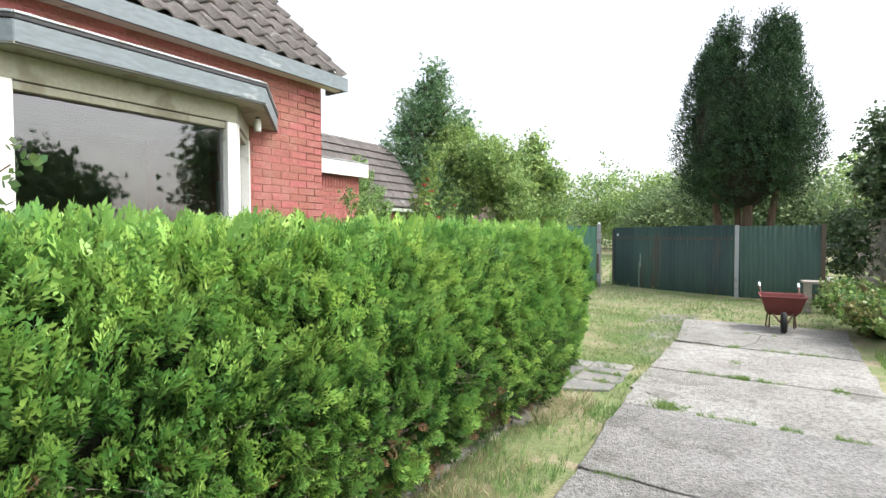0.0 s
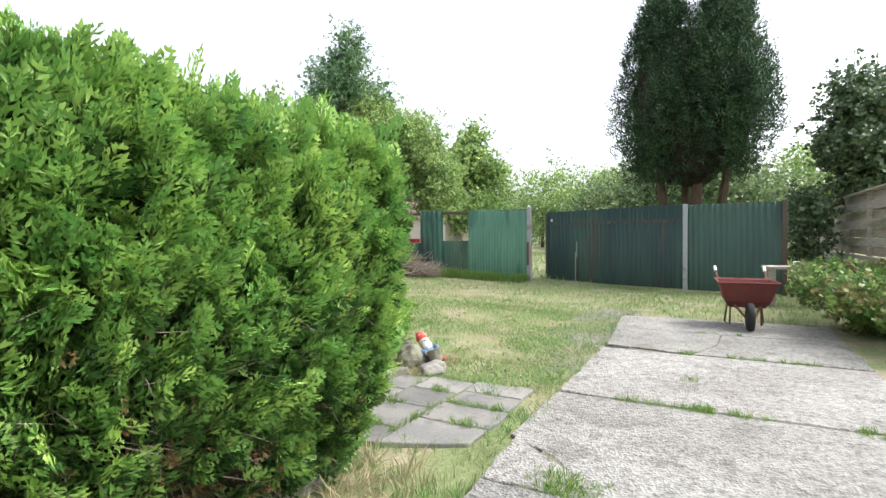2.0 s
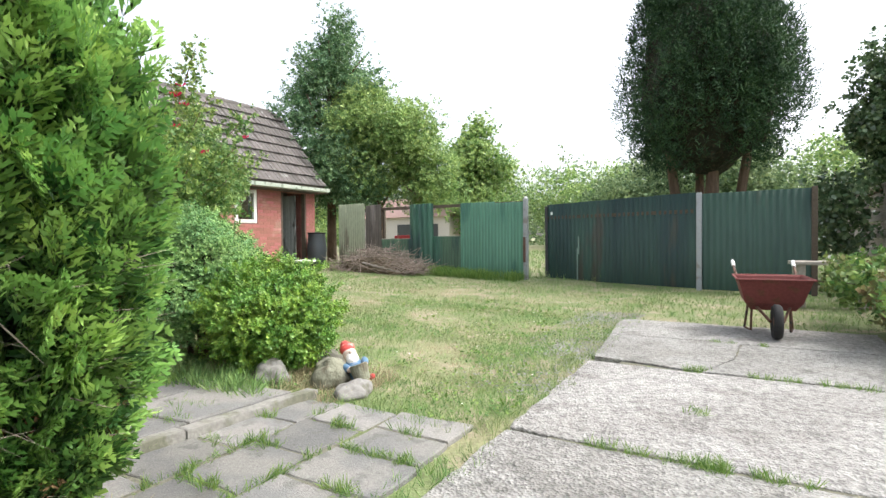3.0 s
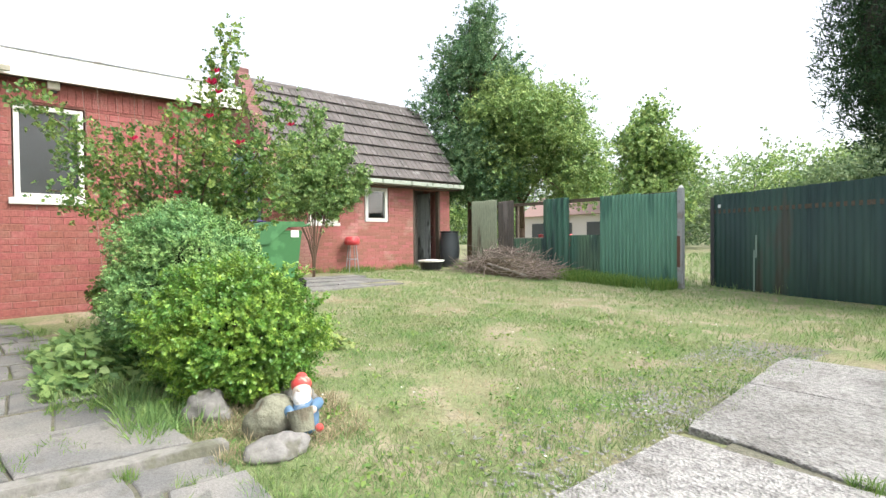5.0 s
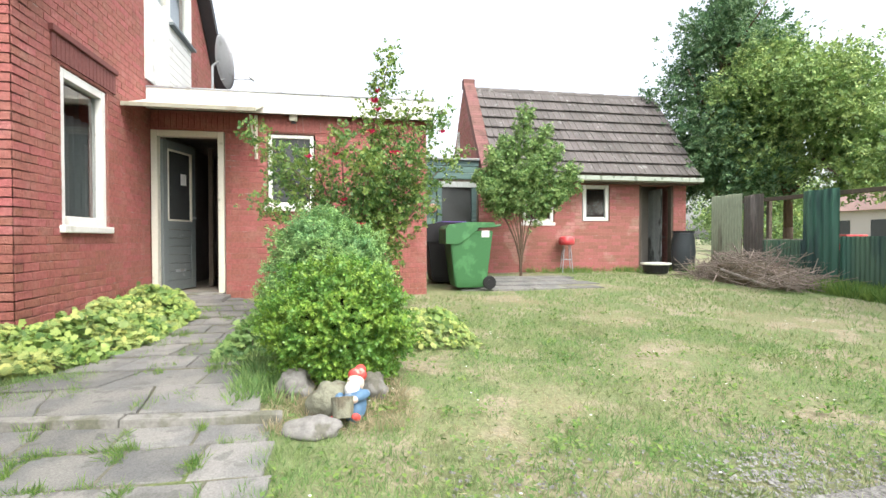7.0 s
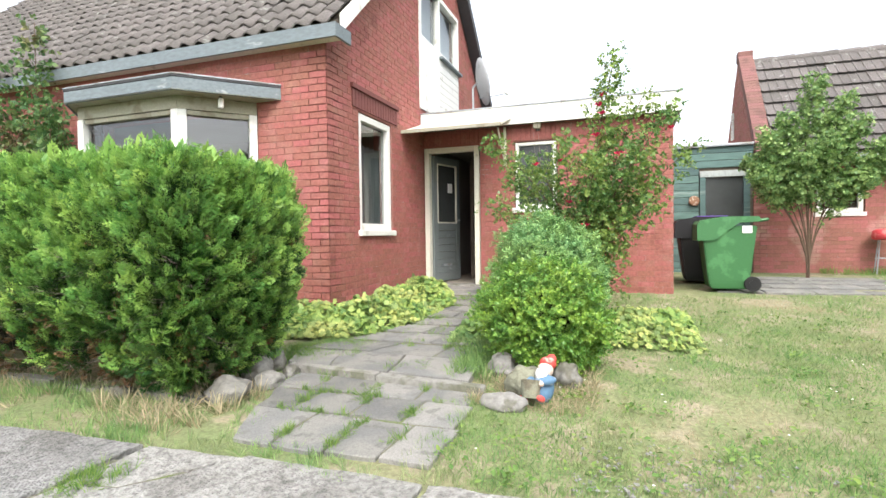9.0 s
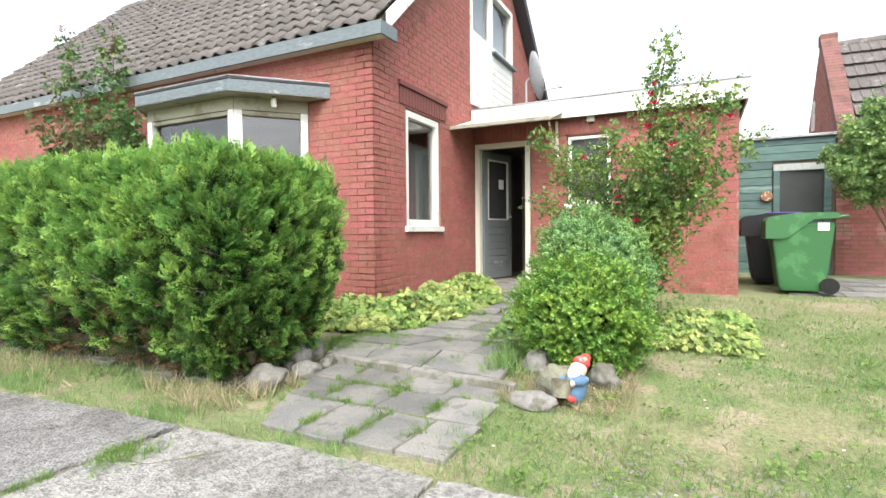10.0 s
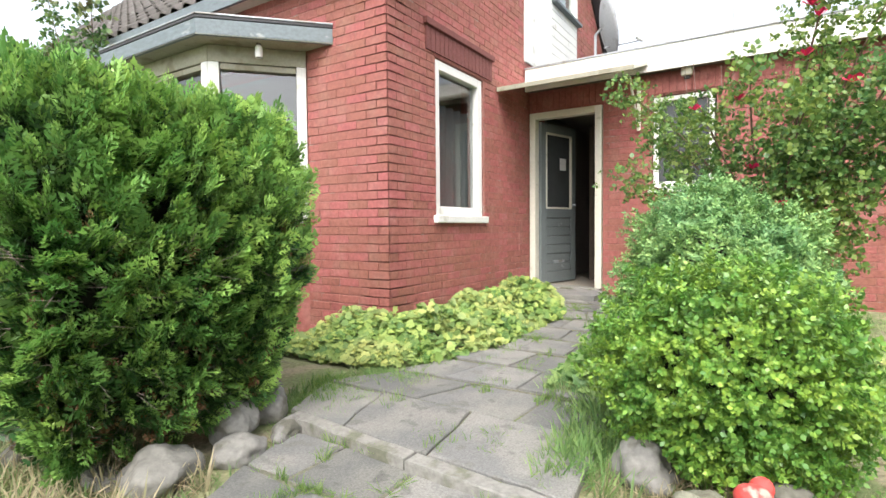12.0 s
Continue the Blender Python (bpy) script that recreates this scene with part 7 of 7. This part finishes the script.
DRY = [(-3.1, 7.2, 0.5), (-2.2, 7.75, 0.35), (-1.75, 7.3, 0.3), (-4.6, 9.6, 0.6), (-2.9, 9.1, 0.5), (-1.9, 9.2, 0.4), (-6.0, 8.8, 0.5), (-2.3, 6.95, 0.25), (-4.2, 11.5, 0.7)]


def dryness(x, y):
    """How far the lawn is scorched, about 0 to 1."""
    d = np.zeros(len(x))
    for cx, cy, r in DRY:
        d = np.maximum(d, 1.25 - np.hypot(x - cx, (y - cy) * 1.2) / r)
    return d + 0.55 * lumps(np.stack((x, y, 0 * x), 1), 1.3, 2.0) + 0.3 * lumps(np.stack((x, y, 0 * x), 1), 4.0, 7.0)


def green_test(x, y):
    return lawn_test(x, y) & (dryness(x, y) + RNG.normal(size=len(x)) * 0.22 < 0.36)


def straw_test(x, y):
    return lawn_test(x, y) & (dryness(x, y) + RNG.normal(size=len(x)) * 0.22 > 0.18)


grass_patch("lawn", "short patchy green lawn grass", 46000, -5.2, -0.9, 5.9, 10.4, green_test, 0.040, GRASS, 0.55, BLADES)
grass_patch("lawn", "short patchy green lawn grass farther off", 36000, -10.1, -0.93, 5.9, 15.2, lambda x, y: green_test(x, y) & ((x < -5.2) | (y > 10.4)), 0.055, GRASS, 0.5, BLADES)
grass_patch("lawn", "short patchy green lawn grass before the gate", 6000, -1.3, 2.3, 10.3, 15.0, lambda x, y: thin(x, y, 0.8, 2.0, -0.3), 0.06, GRASS, 0.4, BLADES)
grass_patch("dry_grass", "dry straw-coloured grass", 40000, -7.5, -0.95, 5.9, 13.0, straw_test, 0.036, DRYGRASS, 1.0, BLADES)


def lawn_weeds():
    """Clumps of low broad leaves in the turf: clover, plantain and dandelion."""
    rs = np.random.default_rng(55)
    P = []
    for k in range(260):
        cx, cy = rs.uniform(-5.5, -0.95), rs.uniform(6.0, 10.8)
        n = rs.integers(5, 26)
        r = 0.03 + 0.10 * rs.random()
        P.append(np.stack((cx + rs.normal(size=n) * r, cy + rs.normal(size=n) * r, 0.008 + 0.02 * rs.random(n)), 1))
    P = np.concatenate(P)
    P = P[lawn_test(P[:, 0], P[:, 1])]
    P[:, 2] += ground_z(P[:, 0], P[:, 1])
    d = RNG.normal(size=P.shape) * (1, 1, 0.25) + np.array((0, 0, 0.25))
    ob = scatter("lawn_weeds", *LEAF, frames_from(P, d, 0.016 + 0.022 * RNG.random(len(P)), 0, 0.3), WEED)
    tagged(ob, "low clover and plantain leaves in the lawn", "weeds", kind="stuff")


lawn_weeds()
grass_patch("verge_grass", "grass strip between hedge and drive", 6500, -1.6, -0.80, -3, 4.75, lambda x, y: thin(x, y, 1.4, 6.0, -0.2), 0.07, GRASS)
grass_patch("verge_grass", "long dry grass under the hedge", 2000, -1.75, -1.0, -3, 4.8, lambda x, y: thin(x, y, 1.2, 8.0, -0.05), 0.1, DRYGRASS, 0.5)
grass_patch("verge_grass", "long straw-coloured grass round the boulders", 130, -1.7, -1.15, 3.9, 4.85, lambda x, y: ~in_path(x, y), 0.13, DRYGRASS, 0.6)
grass_patch("verge_grass", "green grass on the path edge by the hedge", 2000, -3.2, -2.3, 4.3, 4.95, lambda x, y: thin(x, y, 3.0, 4.0, 0.0), 0.06, GRASS, 0.5)
grass_patch("edge_grass", "wispy tall grass leaning over the path edge", 700, -3.3, -2.3, 5.9, 6.3, lambda x, y: thin(x, y, 2.5, 9.0, -0.1), 0.13, GRASS, 0.6)
grass_patch("edge_grass", "wispy tall grass leaning over the path edge by the bushes", 600, -4.4, -3.2, 5.6, 5.95, lambda x, y: thin(x, y, 2.5, 9.0, 0.0), 0.11, GRASS, 0.6)
grass_patch("field_grass", "rough field grass beyond the fence", 6000, -14, 4, 14.9, 30, lambda x, y: x > -9.3, 0.16, GRASS)
grass_patch("tall_weeds", "tall grass and weeds along the fence foot", 2600, -9.2, -3.95, 13.8, 14.48, lambda x, y: thin(x, y, 1.5, 3.0, -0.3), 0.2, WEED)
grass_patch("tall_weeds", "weeds along the outbuilding wall", 500, -10.15, -9.7, 10.5, 14.0, lambda x, y: thin(x, y, 1.5, 3.0, -0.1), 0.14, WEED)
grass_patch("tall_weeds", "long grass beside the drive", 1500, 1.35, 2.3, 2.0, 8.6, lambda x, y: x > 1.4, 0.11, WEED)



def edge_test(x, y):
    lo, hi = path_sides(x)
    wob = 0.05 * np.sin(x * 9) + 0.03 * np.sin(x * 23 + 1)
    upper = (x < -2.4) & ((np.abs(y - hi + wob) < 0.09) | (np.abs(y - lo - wob) < 0.07))
    lower = (x > -2.3) & (x < -0.95) & ((np.abs(y - 6.27 + wob) < 0.12) | (np.abs(y - np.interp(-x, [0.9, 1.27, 1.68, 2.3], [5.22, 5.0, 4.86, 4.66]) - wob) < 0.09))
    side = (np.abs(x + 0.95 + 0.05 * np.sin(y * 5)) < 0.10)
    return (upper | lower | side) & thin(x, y, 2.2, 15.0, -0.25)


grass_patch("edge_grass", "grass creeping over the edges of path and drive", 30000, -6.4, -0.8, 4.3, 10.4, edge_test, 0.06, GRASS, 0.45)
grass_patch("edge_grass", "dry grass round the boulders and the gnome", 900, -2.75, -1.95, 6.15, 6.95, lambda x, y: x > -3, 0.08, DRYGRASS, 0.9)


def joint_weeds():
    P = []
    rs = np.random.default_rng(91)
    for j, spans in ((4.83, [(-0.55, -0.38), (-0.2, 0.25), (0.4, 0.55), (0.75, 0.95)]), (6.31, [(-0.5, -0.15), (-0.15, 0.1), (0.0, 0.12), (0.2, 0.42), (0.85, 0.9)]),
                     (7.97, [(-0.2, -0.1), (0.2, 0.5), (0.6, 0.9)]), (9.15, [(-0.1, 0.1), (0.3, 0.35)]), (3.3, [(-0.6, -0.4), (0.2, 0.4)])):
        for a, b in spans:
            n = int(22 + 210 * (b - a))
            P.append(np.stack((rs.uniform(a, b, n), j + rs.normal(size=n) * 0.022, np.zeros(n)), 1))
    for cx, cy, r, n in ((-0.45, 4.93, 0.085, 150), (-0.05, 7.0, 0.03, 14), (0.05, 6.33, 0.05, 40), (0.9, 6.28, 0.05, 24), (-0.12, 7.98, 0.04, 26)):
        P.append(np.stack((cx + rs.normal(size=n) * r, cy + rs.normal(size=n) * r * 0.7, np.zeros(n) + 0.01), 1))
    for x0, x1, cuts in pave_rows:
        for y in cuts[:-1]:
            for k in range(4):
                if rs.random() < 0.55:
                    n = rs.integers(10, 30)
                    P.append(np.stack((rs.uniform(x0, x1) + rs.normal(size=n) * 0.04, y + rs.normal(size=n) * 0.02, np.zeros(n) + 0.01), 1))
        for k in range(9):
            if rs.random() < 0.55:
                n = rs.integers(8, 26)
                P.append(np.stack((x0 + rs.normal(size=n) * 0.015, rs.uniform(cuts[0] - 0.3, cuts[-1]) + rs.normal(size=n) * 0.05, np.zeros(n) + 0.01), 1))
    for k in range(70):
        n = rs.integers(8, 40)
        x = -2.4 - 0.40 * rs.integers(0, 9) if k % 2 else -2.5 - 3.4 * rs.random() ** 1.5
        lo, hi = path_sides(x)
        y = lo + (hi - lo) * (rs.random() ** 2.2 if k % 3 else 1 - 0.3 * rs.random())
        P.append(np.stack((x + rs.normal(size=n) * 0.07, y + rs.normal(size=n) * 0.05, np.full(n, upper_z(x) - 0.01)), 1))
    P = np.concatenate(P)
    d = RNG.normal(size=P.shape) * 0.6 + np.array((0, 0, 1.0))
    ob = scatter("joint_weeds", *FINE, frames_from(P, d, 0.026 + 0.05 * RNG.random(len(P)) ** 1.5, 0, 2.0), WEED)
    tagged(ob, "small grass tufts growing in the paving joints", "weeds", kind="stuff")


joint_weeds()
pebble_v = [(0.5 * math.cos(t), 0.4 * math.sin(t), 0.0) for t in np.linspace(0, 2 * math.pi, 6)[:-1]] + [(0.05, 0, 0.3)]
pebble_f = [(i, (i + 1) % 5, 5) for i in range(5)]
px, py = RNG.uniform(-1.65, -0.9, 9000), RNG.uniform(6.9, 10.8, 9000)
keep = thin(px, py, 1.0, 12.0, 0.0) & (RNG.random(9000) < 1.2 + px * 0.0 - np.abs(px + 1.2) * 0.9)
px, py = px[keep], py[keep]
m = np.tile(np.eye(4), (len(px), 1, 1))
m[:, :3, :3] *= (0.01 + 0.02 * RNG.random(len(px)) ** 2)[:, None, None]
m[:, :3, 3] = np.stack((px, py, ground_z(px, py)), 1)
tagged(scatter("gravel", pebble_v, pebble_f, m, CONCRETE), "loose grey gravel at the drive edge", "gravel", kind="stuff")
daisy_v = [(0.5 * math.cos(t), 0.5 * math.sin(t), 0.0) for t in np.linspace(0, 2 * math.pi, 7)[:-1]] + [(0, 0, 0.2)]
daisy_f = [(i, (i + 1) % 6, 6) for i in range(6)]
x, y = RNG.uniform(-6, -1.0, 110), RNG.uniform(6.3, 12.5, 110)
p = np.stack((x, y, ground_z(x, y) + 0.05), 1)
m = np.tile(np.eye(4), (110, 1, 1))
m[:, :3, :3] *= 0.015
m[:, :3, 3] = p
tagged(scatter("clover_flowers", daisy_v, daisy_f, m, FLOWERW), "tiny white clover flowers in the lawn", "flowers", kind="stuff")
